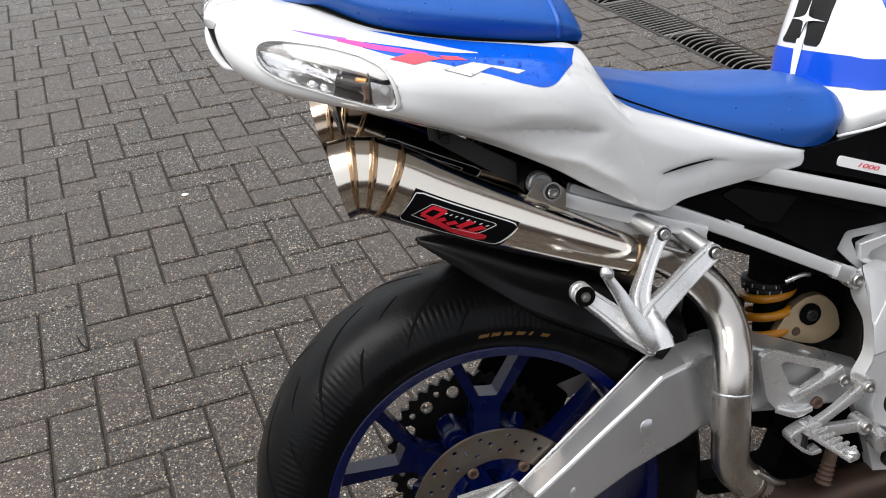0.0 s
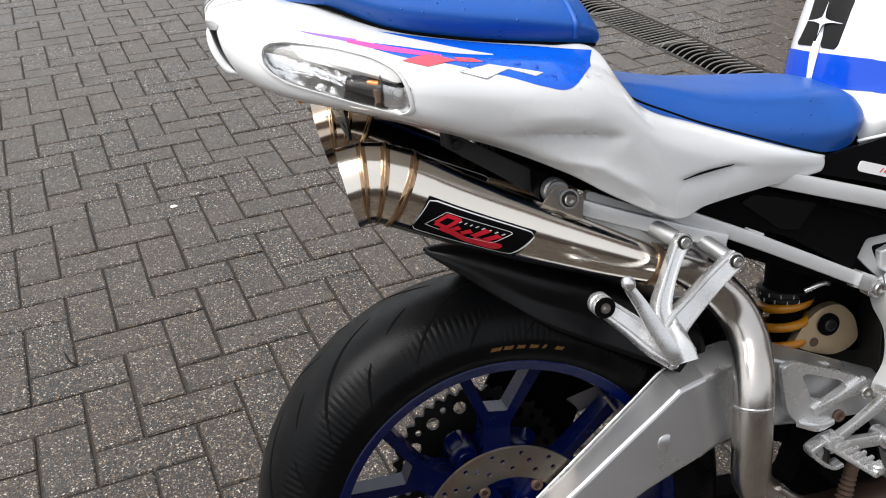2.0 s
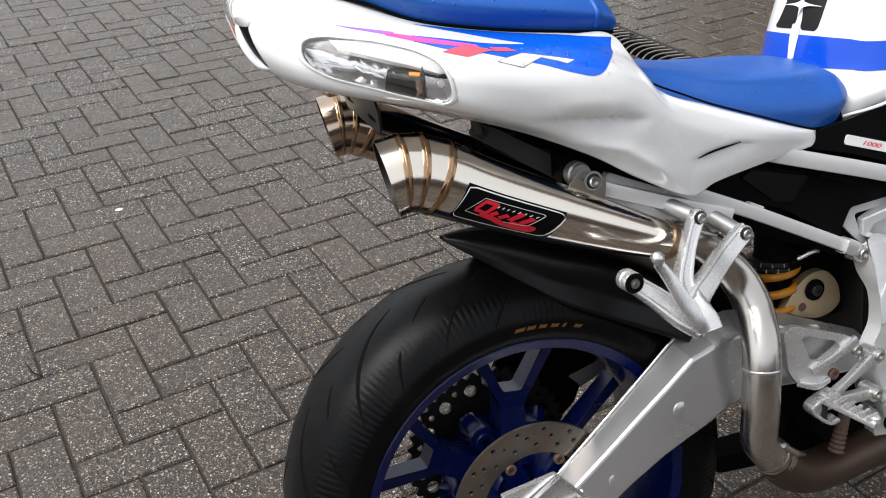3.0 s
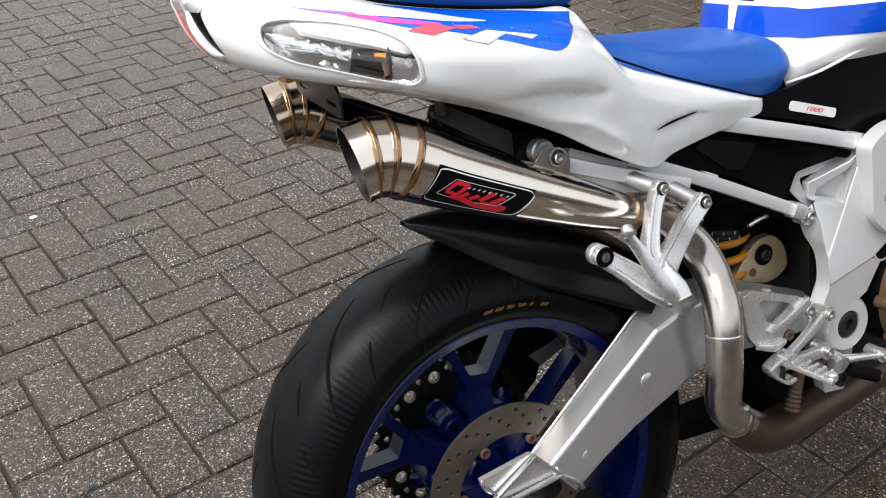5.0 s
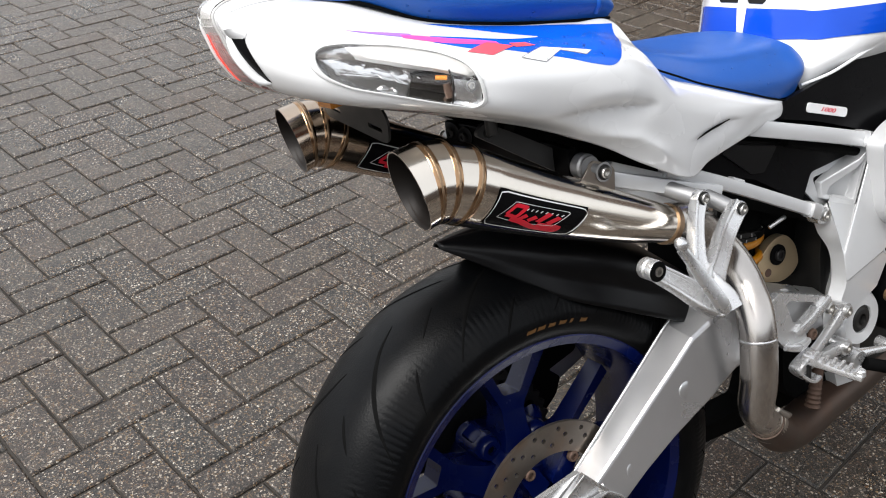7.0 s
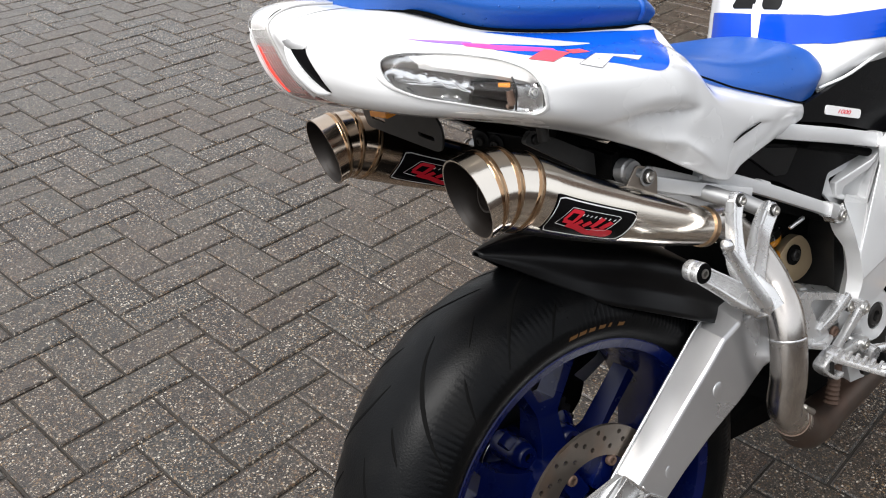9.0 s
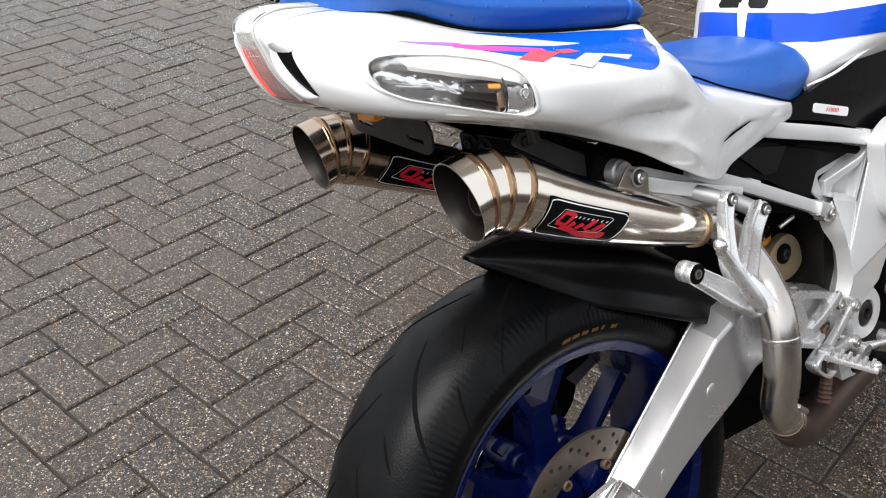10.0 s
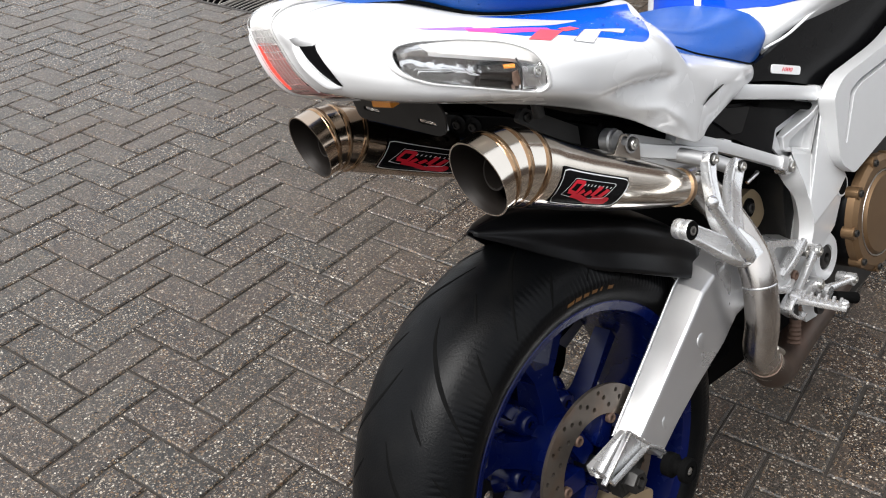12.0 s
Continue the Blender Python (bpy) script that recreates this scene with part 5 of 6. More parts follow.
decal("scoop_roof", [(-0.279, -0.058, 0.963), (-0.274, -0.068, 0.961), (-0.266, -0.080, 0.956)], [(-0.2775, -0.062, 0.958), (-0.273, -0.070, 0.955), (-0.266, -0.079, 0.9525)], tail_tree, DULL_ALLOY, tail, "", 0.0008, 16, 4, (-0.5, -1, 0.4))
part("scoop_lip", tube_bm([(-0.277, -0.056, 0.962), (-0.280, -0.061, 0.953), (-0.279, -0.066, 0.940), (-0.274, -0.073, 0.926), (-0.265, -0.080, 0.913), (-0.252, -0.090, 0.909)], [0.001, 0.0036, 0.0046, 0.0046, 0.0040, 0.001], 14, 40), WHITE, tail, "rounded scoop lip", smooth=60)

# undertray and the brackets below it
tray = part("undertray", grid_bm([[(x, q, z + 0.012 * (1 - (q / 0.15) ** 2)) for q in np.linspace(-w, w, 13)] for x, z, w in ((-0.185, 0.886, 0.09), (-0.140, 0.888, 0.120), (-0.085, 0.878, 0.118), (-0.045, 0.850, 0.092), (0.000, 0.818, 0.090), (0.080, 0.780, 0.094), (0.170, 0.738, 0.115), (0.240, 0.715, 0.140))]), MATT_BLACK, bike, "matt black undertray", smooth=60)
md = tray.modifiers.new("wall", "SOLIDIFY")
md.thickness, md.offset = 0.004, 0
# Unseen black sheet, added to keep blue out of the far muffler's reflection.
part("tray_liner", grid_bm([[(x, q, z) for q in np.linspace(-w, w, 7)] for x, z, w in ((-0.090, 0.902, 0.09), (-0.045, 0.882, 0.10), (0.000, 0.848, 0.105), (0.080, 0.806, 0.105), (0.170, 0.764, 0.105))]), MATT_BLACK, tray)
part("tray_keel", sweep_bm([(0.02, -0.060, 0.796), (0.12, -0.085, 0.746), (0.19, -0.110, 0.712)], rect(0.03, 0.020, 0.005), 12), MATT_BLACK, tray)
cross = part("hanger_crossbar", sweep_bm([(0.054, 0.128, 0.764), (0.050, 0.060, 0.766), (0.050, -0.060, 0.764), (0.054, -0.128, 0.758)], rect(0.012, 0.034, 0.004), 16, (0, 0, 1)), BLACK, tray, "black crossbar between the two mufflers", smooth=40)
bar = part("hanger_bar", plate_bm(round_poly([(-0.052, 0.811), (-0.040, 0.824), (0.000, 0.801), (0.078, 0.755), (0.056, 0.740)], [0.006, 0.008, 0.01, 0.004, 0.004]), -0.104, -0.097), TRAY_GREY, tray, "dark grey hanger bar with a bolt", bevel=0.0015)
bolt(bar, (-0.036, -0.104, 0.811), (0, -1, 0), 0.006, 0.004, DARK_STEEL)
part("tray_peg", cyl_bm((-0.056, -0.140, 0.850), (-0.054, -0.140, 0.818), 0.0065), DARK_STEEL, tray, "dark rubber peg")
for x, z in ((0.020, 0.832), (0.122, 0.768)):
    part("tray_clip", plate_bm(round_poly([(x - 0.012, z - 0.006), (x + 0.014, z - 0.018), (x + 0.016, z - 0.008), (x - 0.010, z + 0.006)], 0.003), -0.172, -0.150), MATT_BLACK, tray, "black edge clip")
for x, z, y in ((0.046, 0.770, 0.100), (0.046, 0.768, 0.070)):
    part("crossbar_eye", lathe_bm([(-0.004, 0.0002), (-0.004, 0.013), (0.006, 0.013), (0.007, 0.011), (0.007, 0.0002)], (x, y, z), (-1, -0.2, 0), 24), BLACK, cross, "round black bush eye", smooth=35)
    bolt(cross, (x - 0.007, y - 0.001, z), (-1, -0.2, 0), 0.006, 0.004, DARK_STEEL)
holder = part("plate_holder", plate_bm(round_poly([(-0.090, 0.824), (0.048, 0.842), (0.052, 0.868), (0.040, 0.885), (-0.074, 0.885), (-0.102, 0.852)], [0.012, 0.008, 0.01, 0.01, 0.02, 0.015]), -0.160, -0.157, [round_poly([(0.008, 0.848), (0.034, 0.852), (0.034, 0.857), (0.008, 0.853)], 0.002, 3), round_poly([(-0.082, 0.836), (-0.054, 0.840), (-0.054, 0.845), (-0.082, 0.841)], 0.002, 3)]), DARK_STEEL, tail, "dark metal number plate holder with slots", smooth=30)
for v in holder.data.vertices:
    v.co = (v.co.y + 0.008 + (v.co.z - 0.84) * -0.12, v.co.x - 0.004, v.co.z)


# -- seats --
def seat_bm(stations, nu=60, nv=40):
    """Stations of half profiles (y, z) from the lower edge to the crown."""
    rows = []
    for x, prof in stations:
        half = [(x, -y, z) for y, z in prof]
        rows.append(crom(half + [(a, -b, c) for a, b, c in half[-2::-1]], nv))
    rows = np.array(rows)
    return grid_bm(np.stack([crom(rows[:, j], nu) for j in range(nv)], 1), caps=True)


def creased(edge, crease, crown, full=0.004):
    """A half profile with a straight side, a soft crease and a flat top."""
    (y0, z0), (y1, z1) = edge, crease
    dy, dz = y1 - y0, z1 - z0
    d = math.hypot(dy, dz)
    side = lambda f, out: (y0 + dy * f + out * dz / d, z0 + dz * f - out * dy / d)
    return [edge, side(0.30, full), side(0.72, full * 0.7), crease, (y1 * 0.62, z1 + (crown - z1) * 0.55), (0, crown)]


pillion = part("pillion_seat", seat_bm([
    (-0.205, [(0.040, 0.978), (0.045, 0.990), (0.020, 0.998), (0, 1.000)]),
    (-0.185, [(0.085, 0.974), (0.095, 0.990), (0.050, 1.010), (0, 1.012)]),
    (-0.155, [(0.104, 0.966), (0.116, 0.985), (0.070, 1.015), (0, 1.018)]),
    (-0.105, [(0.120, 0.943), (0.134, 0.968), (0.080, 1.006), (0, 1.010)]),
    (-0.040, [(0.130, 0.928), (0.146, 0.955), (0.085, 0.992), (0, 0.998)]),
    (0.030, [(0.138, 0.917), (0.152, 0.944), (0.088, 0.980), (0, 0.986)]),
    (0.088, [(0.141, 0.910), (0.152, 0.934), (0.088, 0.970), (0, 0.976)]),
    (0.112, [(0.138, 0.908), (0.146, 0.926), (0.082, 0.960), (0, 0.966)]),
    (0.122, [(0.125, 0.906), (0.132, 0.918), (0.075, 0.948), (0, 0.954)])]), BLUE_SEAT, bike, "blue vinyl pillion seat", smooth=60)
pt_tree = surface_tree(pillion)
seam_path = [pt_tree.find_nearest(Vector((0.090, -y, z)))[0] for y, z in ((0.150, 0.912), (0.160, 0.935), (0.125, 0.962), (0.080, 0.980), (0.03, 0.98))]
part("seat_seam", tube_bm(seam_path, 0.0035, 8, 30), BLUE_SEAT, pillion, "stitched seam welt", smooth=60)
part("seat_piping", tube_bm([(-0.180, -0.086, 0.974), (-0.155, -0.106, 0.965), (-0.105, -0.122, 0.942), (-0.040, -0.132, 0.927), (0.030, -0.140, 0.916), (0.088, -0.143, 0.909), (0.115, -0.138, 0.906)], 0.0018, 8, 50), MATT_BLACK, pillion, "black line along the lower seat edge", smooth=60)
rider = part("rider_seat", seat_bm([
    (0.080, creased((0.130, 0.868), (0.105, 0.883), 0.888, 0.003)),
    (0.112, creased((0.157, 0.860), (0.112, 0.873), 0.878, 0.003)),
    (0.155, creased((0.157, 0.836), (0.112, 0.862), 0.868)),
    (0.200, creased((0.154, 0.818), (0.114, 0.852), 0.859)),
    (0.258, creased((0.148, 0.797), (0.1165, 0.836), 0.848)),
    (0.320, creased((0.138, 0.774), (0.112, 0.828), 0.842, 0.007)),
    (0.380, creased((0.128, 0.758), (0.1055, 0.8245), 0.838, 0.011)),
    (0.420, creased((0.119, 0.752), (0.096, 0.8215), 0.834, 0.016)),
    (0.450, creased((0.110, 0.757), (0.086, 0.816), 0.828, 0.020)),
    (0.470, creased((0.088, 0.766), (0.070, 0.811), 0.820, 0.020)),
    (0.478, creased((0.050, 0.775), (0.045, 0.808), 0.812, 0.012))], 90, 90), BLUE_SEAT, bike, "blue vinyl rider seat beaded with rain", smooth=60)
# Black line drawn along the gap between seat and fairing.
part("seat_piping", tube_bm([(0.112, -0.157, 0.878), (0.128, -0.161, 0.860), (0.152, -0.163, 0.8445), (0.190, -0.159, 0.828), (0.227, -0.154, 0.8125), (0.270, -0.149, 0.797), (0.317, -0.144, 0.7805), (0.382, -0.130, 0.758), (0.420, -0.119, 0.749), (0.452, -0.108, 0.757)], 0.0012, 8, 60), MATT_BLACK, rider, "black line along the lower seat edge", smooth=60)
# rain drops on the vinyl and paint
drops = bmesh.new()
rnd = random.Random(11)
for tree, count, xr, yr, zr in ((surface_tree(rider), 34, (0.13, 0.45), (-0.15, 0.02), 1.0), (tail_tree, 280, (-0.05, 0.10), (-0.21, -0.15), 1.0)):
    for _ in range(count):
        hit, no, _, _ = tree.ray_cast(Vector((rnd.uniform(*xr), rnd.uniform(*yr), zr)), Vector((0, -0.25, -1)).normalized())
        if hit is None:
            continue
        if no.z < 0:
            no = -no
        q = rnd.uniform(0.0007, 0.0020)
        lathe_bm([(0.0002, q), (q * 0.45, q * 0.75), (q * 0.62, 0.0001)], hit + no * 0.0006, no, 7, drops)
tagged(part("rain_drops", drops, CLEAR, rider, "scattered rain drops", smooth=60), kind="stuff")

# -- tank --
LEVELS = [
    (0.735, [(0.450, 0), (0.455, 0.050), (0.468, 0.092), (0.520, 0.108), (0.650, 0.112), (0.950, 0.112)]),
    (0.762, [(0.450, 0), (0.455, 0.055), (0.468, 0.104), (0.520, 0.116), (0.650, 0.116), (0.950, 0.116)]),
    (0.784, [(0.451, 0), (0.456, 0.055), (0.470, 0.108), (0.520, 0.128), (0.650, 0.140), (0.950, 0.145)]),
    (0.808, [(0.452, 0), (0.458, 0.048), (0.482, 0.090), (0.530, 0.130), (0.650, 0.164), (0.950, 0.17)]),
    (0.860, [(0.462, 0), (0.468, 0.046), (0.492, 0.084), (0.540, 0.128), (0.655, 0.175), (0.950, 0.185)]),
    (0.920, [(0.482, 0), (0.488, 0.045), (0.513, 0.082), (0.560, 0.126), (0.670, 0.178), (0.950, 0.19)]),
    (0.980, [(0.508, 0), (0.514, 0.043), (0.538, 0.078), (0.588, 0.118), (0.690, 0.165), (0.950, 0.175)]),
    (1.030, [(0.545, 0), (0.551, 0.045), (0.575, 0.086), (0.620, 0.118), (0.710, 0.140), (0.950, 0.15)]),
    (1.060, [(0.600, 0), (0.605, 0.035), (0.625, 0.066), (0.660, 0.090), (0.735, 0.105), (0.950, 0.11)]),
]
rows = []
for z, half in LEVELS:
    right = [(x, -y, z) for x, y in half]
    rows.append(crom([(x, -y, z) for x, y, z in right[:0:-1]] + right, 81))
rows = np.array(rows)
tank = part("fuel_tank", grid_bm(np.stack([crom(rows[:, j], 50) for j in range(81)], 1), caps=True), WHITE, bike, "white fuel tank with a blue band and black pads", smooth=60)
tank_tree = surface_tree(tank)


def on_tank(name, a, b, mat, label="", lift=0.0008, nu=60, nv=16, smooth_edges=True):
    return decal(name, a, b, tank_tree, mat, tank, label, lift, nu, nv, (-0.7, -0.7, 0.2), smooth_edges)


on_tank("blue_band", [(0.470, 0.10, 0.862), (0.462, 0.05, 0.861), (0.4595, 0.0, 0.859), (0.4665, -0.045, 0.8565), (0.4864, -0.082, 0.852), (0.515, -0.115, 0.8475), (0.650, -0.175, 0.846), (0.92, -0.18, 0.85)],
        [(0.462, 0.10, 0.812), (0.455, 0.05, 0.814), (0.450, 0.0, 0.815), (0.462, -0.058, 0.816), (0.480, -0.090, 0.8145), (0.511, -0.122, 0.8115), (0.65, -0.165, 0.805), (0.92, -0.165, 0.80)], TANK_BLUE, "blue band round the tank", 0.0012, 140, 60)
on_tank("blue_wing", [(0.5185, -0.090, 0.925), (0.530, -0.112, 0.887), (0.560, -0.142, 0.861), (0.700, -0.18, 0.858), (0.92, -0.19, 0.860)], [(0.523, -0.088, 0.932), (0.555, -0.110, 0.935), (0.600, -0.15, 0.94), (0.640, -0.17, 0.95), (0.92, -0.18, 0.975)], TANK_BLUE, "blue wing graphic", 0.0014, 80, 40)
on_tank("white_bar", [(0.4625, -0.0065, 0.872), (0.4604, -0.0055, 0.857), (0.450, -0.0105, 0.812)], [(0.4627, -0.0205, 0.872), (0.4605, -0.0215, 0.857), (0.450, -0.0185, 0.812)], WHITE, "white upright bar", 0.0020, 30, 6, False)
# a raised rubber pad in two halves, slit below a four-pointed star
for a, b in (([(0.4815, 0.0150, 0.9262), (0.4815, 0.0205, 0.9225), (0.4766, 0.0195, 0.9088), (0.4725, 0.0200, 0.8967), (0.4670, 0.0255, 0.8778), (0.4661, 0.0300, 0.8695), (0.4655, 0.0270, 0.8655)], [(0.4815, -0.0158, 0.9262), (0.4815, -0.0160, 0.9225), (0.4763, -0.0160, 0.9088), (0.4740, -0.0150, 0.8967), (0.4652, -0.0098, 0.8778), (0.4638, -0.0072, 0.8695), (0.4635, -0.0045, 0.8652)]),
             ([(0.4815, -0.0161, 0.9262), (0.4815, -0.0163, 0.9225), (0.4763, -0.0163, 0.9088), (0.4740, -0.0168, 0.8945), (0.4660, -0.0205, 0.8778), (0.4640, -0.0208, 0.8695), (0.4630, -0.0240, 0.8642)], [(0.4880, -0.0455, 0.9250), (0.4880, -0.0508, 0.9210), (0.4833, -0.0502, 0.9076), (0.4778, -0.0500, 0.8942), (0.4721, -0.0485, 0.8765), (0.4700, -0.0470, 0.8675), (0.4684, -0.0430, 0.8622)])):
    pad = on_tank("black_pad", a, b, PAD_RUBBER, "black rubber tank pad", 0.0014, 60, 24)
    md = pad.modifiers.new("body", "SOLIDIFY")
    md.thickness, md.offset = 0.0022, 1
STAR = (0.4745, -0.0158, 0.8950)


def star_arm(tip, across):
    """Half a star: two concave edges from the tip to the middle."""
    c, t, w = Vector(STAR), Vector(tip), Vector(across)
    edge = lambda s: [tuple(t + (c - t) * f + w * s * h) for f, h in ((0, 0.03), (0.35, 0.13), (0.62, 0.27), (0.84, 0.60), (1.0, 1.0))]
    on_tank("star_arm", edge(1), edge(-1), WHITE, "white four-pointed star", 0.0048, 24, 6)


star_arm((0.4735, 0.0175, 0.8945), (0, 0, 0.0062))
star_arm((0.4770, -0.0480, 0.8925), (0, 0, 0.0062))
star_arm((0.4805, -0.0162, 0.9180), (0.001, 0.0062, 0))
star_arm((0.4668, -0.0150, 0.8780), (0.001, 0.0075, 0))
part("tank_rim", tube_bm([(0.455, -0.113, 0.759), (0.500, -0.127, 0.768), (0.594, -0.136, 0.790), (0.70, -0.142, 0.788), (0.92, -0.145, 0.780)], [0.002, 0.0022, 0.0025, 0.0025, 0.0025], 10, 40), WHITE, tank, "", smooth=60)

# -- side panel with the capacity badge --
panel_out = round_poly([(0.392, 0.729), (0.404, 0.749), (0.455, 0.757), (0.594, 0.786), (0.92, 0.778), (0.92, 0.600), (0.700, 0.640), (0.574, 0.671), (0.471, 0.708)], [0.003, 0.004, 0.01, 0.015, 0.01, 0.01, 0.02, 0.02, 0.02])
panel = part("side_panel", plate_bm(panel_out, -0.126, -0.118), BLACK_GLOSS, bike, "black plastic side panel", bevel=0.003)
badge_rot = math.atan2(0.706 - 0.732, 0.530 - 0.447)
part("badge", plate_bm(round_poly([(-0.043, -0.0065), (0.043, -0.0065), (0.043, 0.0065), (-0.043, 0.0065)], 0.005, 5), 0, -0.0015), PRINT_WHITE, panel, "white badge reading 1000", bevel=0.0005)
badge = bpy.data.objects["badge"]
badge.matrix_basis = pose(0.4885, -0.1265, 0.7195, 0, math.degrees(-badge_rot), 0)
cu = bpy.data.curves.new("badge_text", "FONT")
cu.body, cu.size, cu.align_x, cu.align_y, cu.extrude, cu.shear = "1000", 0.0092, "CENTER", "CENTER", 0.0002, 0.3
tmp = new("badge_text", cu)
me = bpy.data.meshes.new_from_object(tmp.evaluated_get(bpy.context.evaluated_depsgraph_get()))
bpy.data.objects.remove(tmp)
digits = new("digits", finish(me, RED, 0))
digits.parent = badge
digits.matrix_basis = pose(0, -0.0018, 0, 90, 0, 0) @ Matrix.Diagonal((1.75, 0.9, 1, 1))
tagged(digits, "red digits 1000")

# -- black tray between the rails --
part("battery_tray", plate_bm(round_poly([(0.232, 0.700), (0.300, 0.722), (0.420, 0.690), (0.560, 0.650), (0.558, 0.640), (0.474, 0.634), (0.455, 0.596), (0.365, 0.652)], 0.006), -0.112, 0.10), BLACK_GLOSS, bike, "black plastic battery tray", bevel=0.004)
part("tray_hose", tube_bm([(0.410, -0.122, 0.694), (0.500, -0.122, 0.663), (0.580, -0.120, 0.636)], 0.006, 12, 16), MATT_BLACK, bike, "black rubber hose", smooth=50)

# Black sheet added to block the view through the frame.
part("inner_panel", plate_bm([(0.200, 0.690), (0.300, 0.780), (0.500, 0.780), (0.640, 0.740), (0.640, 0.600), (0.500, 0.550), (0.390, 0.598), (0.290, 0.640), (0.220, 0.665)], -0.100, -0.096), MATT_BLACK, bike, "matt black sheet closing the gap inside the frame", smooth=0)
part("tray_facet", plate_bm(round_poly([(0.300, 0.704), (0.316, 0.712), (0.402, 0.690), (0.376, 0.660), (0.352, 0.664)], 0.003), -0.116, -0.111), HUGGER_BLACK, bpy.data.objects["battery_tray"], "dull tray facet", bevel=0.001)

# -- main frame --
frame_out = round_poly([(0.576, 0.650), (0.545, 0.652), (0.468, 0.628), (0.465, 0.612), (0.490, 0.586), (0.522, 0.560), (0.546, 0.519), (0.552, 0.470), (0.535, 0.430), (0.508, 0.374), (0.524, 0.330), (0.545, 0.250), (0.585, 0.270), (0.600, 0.352), (0.604, 0.420), (0.598, 0.455), (0.630, 0.500), (0.660, 0.560), (0.660, 0.650)], 0.010)
pocket = round_poly([(0.487, 0.621), (0.562, 0.626), (0.588, 0.618), (0.577, 0.594), (0.567, 0.568), (0.500, 0.590)], 0.006)
frame_ob = part("main_frame", plate_bm(frame_out, -0.104, -0.080, [pocket]), SILVER, bike, "cast silver main frame plate with a triangular pocket", bevel=0.003)
part("pocket_floor", plate_bm(round_poly([(0.478, 0.624), (0.568, 0.634), (0.600, 0.622), (0.590, 0.590), (0.572, 0.556), (0.490, 0.584)], 0.006), -0.094, -0.088), SILVER, frame_ob, bevel=0.001)
def faceted_bm(front, back, hole=None, shift=0.0):
    """A block with a front of corners at their own depths, and an optional sunk window (corners, depth)."""
    bm = bmesh.new()
    f = [bm.verts.new(p) for p in front]
    b = [bm.verts.new((x + shift, back, z)) for x, _, z in front]
    n = len(f)
    for i in range(n):
        bm.faces.new((f[i], f[(i + 1) % n], b[(i + 1) % n], b[i]))
    if hole:
        corners, depth = hole
        h = [bm.verts.new(p) for p in corners]
        k = [bm.verts.new((x, y + depth, z)) for x, y, z in corners]
        m = len(h)
        for i in range(m):
            bm.faces.new((h[i], h[(i + 1) % m], k[(i + 1) % m], k[i]))
            bm.faces.new((f[i], f[(i + 1) % n], h[(i + 1) % m], h[i]))
        bm.faces.new(k)
    else:
        bmesh.ops.triangulate(bm, faces=[bm.faces.new(f)])
    return bm


FACE = [(0.566, -0.140, 0.650), (0.581, -0.146, 0.647), (0.577, -0.150, 0.563), (0.614, -0.150, 0.512), (0.581, -0.150, 0.491), (0.4942, -0.1536, 0.473), (0.4945, -0.1485, 0.512), (0.490, -0.1435, 0.546), (0.4885, -0.127, 0.590), (0.555, -0.1235, 0.5655)]
POCKET = [(0.5655, -0.139, 0.650), (0.553, -0.132, 0.636), (0.497, -0.110, 0.613), (0.4975, -0.1105, 0.5915), (0.500, -0.113, 0.588), (0.5545, -0.123, 0.5665)]
POCKET_HOLE = [(0.560, -0.134, 0.634), (0.549, -0.129, 0.622), (0.512, -0.114, 0.603), (0.508, -0.113, 0.594), (0.512, -0.1135, 0.590), (0.552, -0.1215, 0.575)]
part("frame_face", faceted_bm(FACE, -0.110, None, 0.030), SILVER, frame_ob, "raised bright frame face", smooth=12, bevel=0.0025)
part("frame_pocket", faceted_bm(POCKET, -0.098, (POCKET_HOLE, 0.014)), SILVER, frame_ob, "triangular recessed pocket in the frame", smooth=12, bevel=0.0016)
lip_front = [(0.4885, -0.126, 0.588), (0.4900, -0.1425, 0.546), (0.4945, -0.1475, 0.512), (0.4942, -0.1526, 0.473), (0.4835, -0.153, 0.450), (0.484, -0.150, 0.425)]
lip_back = [(0.4865, -0.103, 0.566), (0.4900, -0.109, 0.541), (0.4985, -0.121, 0.512), (0.4955, -0.1275, 0.474), (0.4760, -0.134, 0.448), (0.478, -0.130, 0.425)]
lip_in = [(x + 0.030, y + 0.024, z) for x, y, z in lip_back]
part("frame_lip", grid_bm([crom(e, 40) for e in (lip_front, lip_back, lip_in)]), SILVER, frame_ob, "curved inner side of the frame plate", smooth=30)
web = [(0.4942, -0.152, 0.4725), (0.4835, -0.152, 0.450), (0.484, -0.149, 0.425), (0.520, -0.145, 0.415), (0.575, -0.145, 0.440), (0.600, -0.146, 0.480), (0.581, -0.1485, 0.4905)]
part("frame_web", faceted_bm(web, -0.110, None, 0.028), SILVER, frame_ob, "lower frame web above the pivot", smooth=12)
spar_out = round_poly([(0.553, 0.660), (0.588, 0.682), (0.740, 0.694), (0.92, 0.740), (0.92, 0.600), (0.735, 0.546), (0.606, 0.519), (0.562, 0.552), (0.558, 0.605)], [0.012, 0.02, 0.03, 0.01, 0.01, 0.02, 0.012, 0.020, 0.02])
spar_groove = round_poly([(0.606, 0.654), (0.640, 0.664), (0.760, 0.672), (0.760, 0.664), (0.640, 0.655), (0.618, 0.646), (0.586, 0.576), (0.580, 0.578)], [0.004, 0.01, 0.002, 0.002, 0.01, 0.006, 0.002, 0.002])
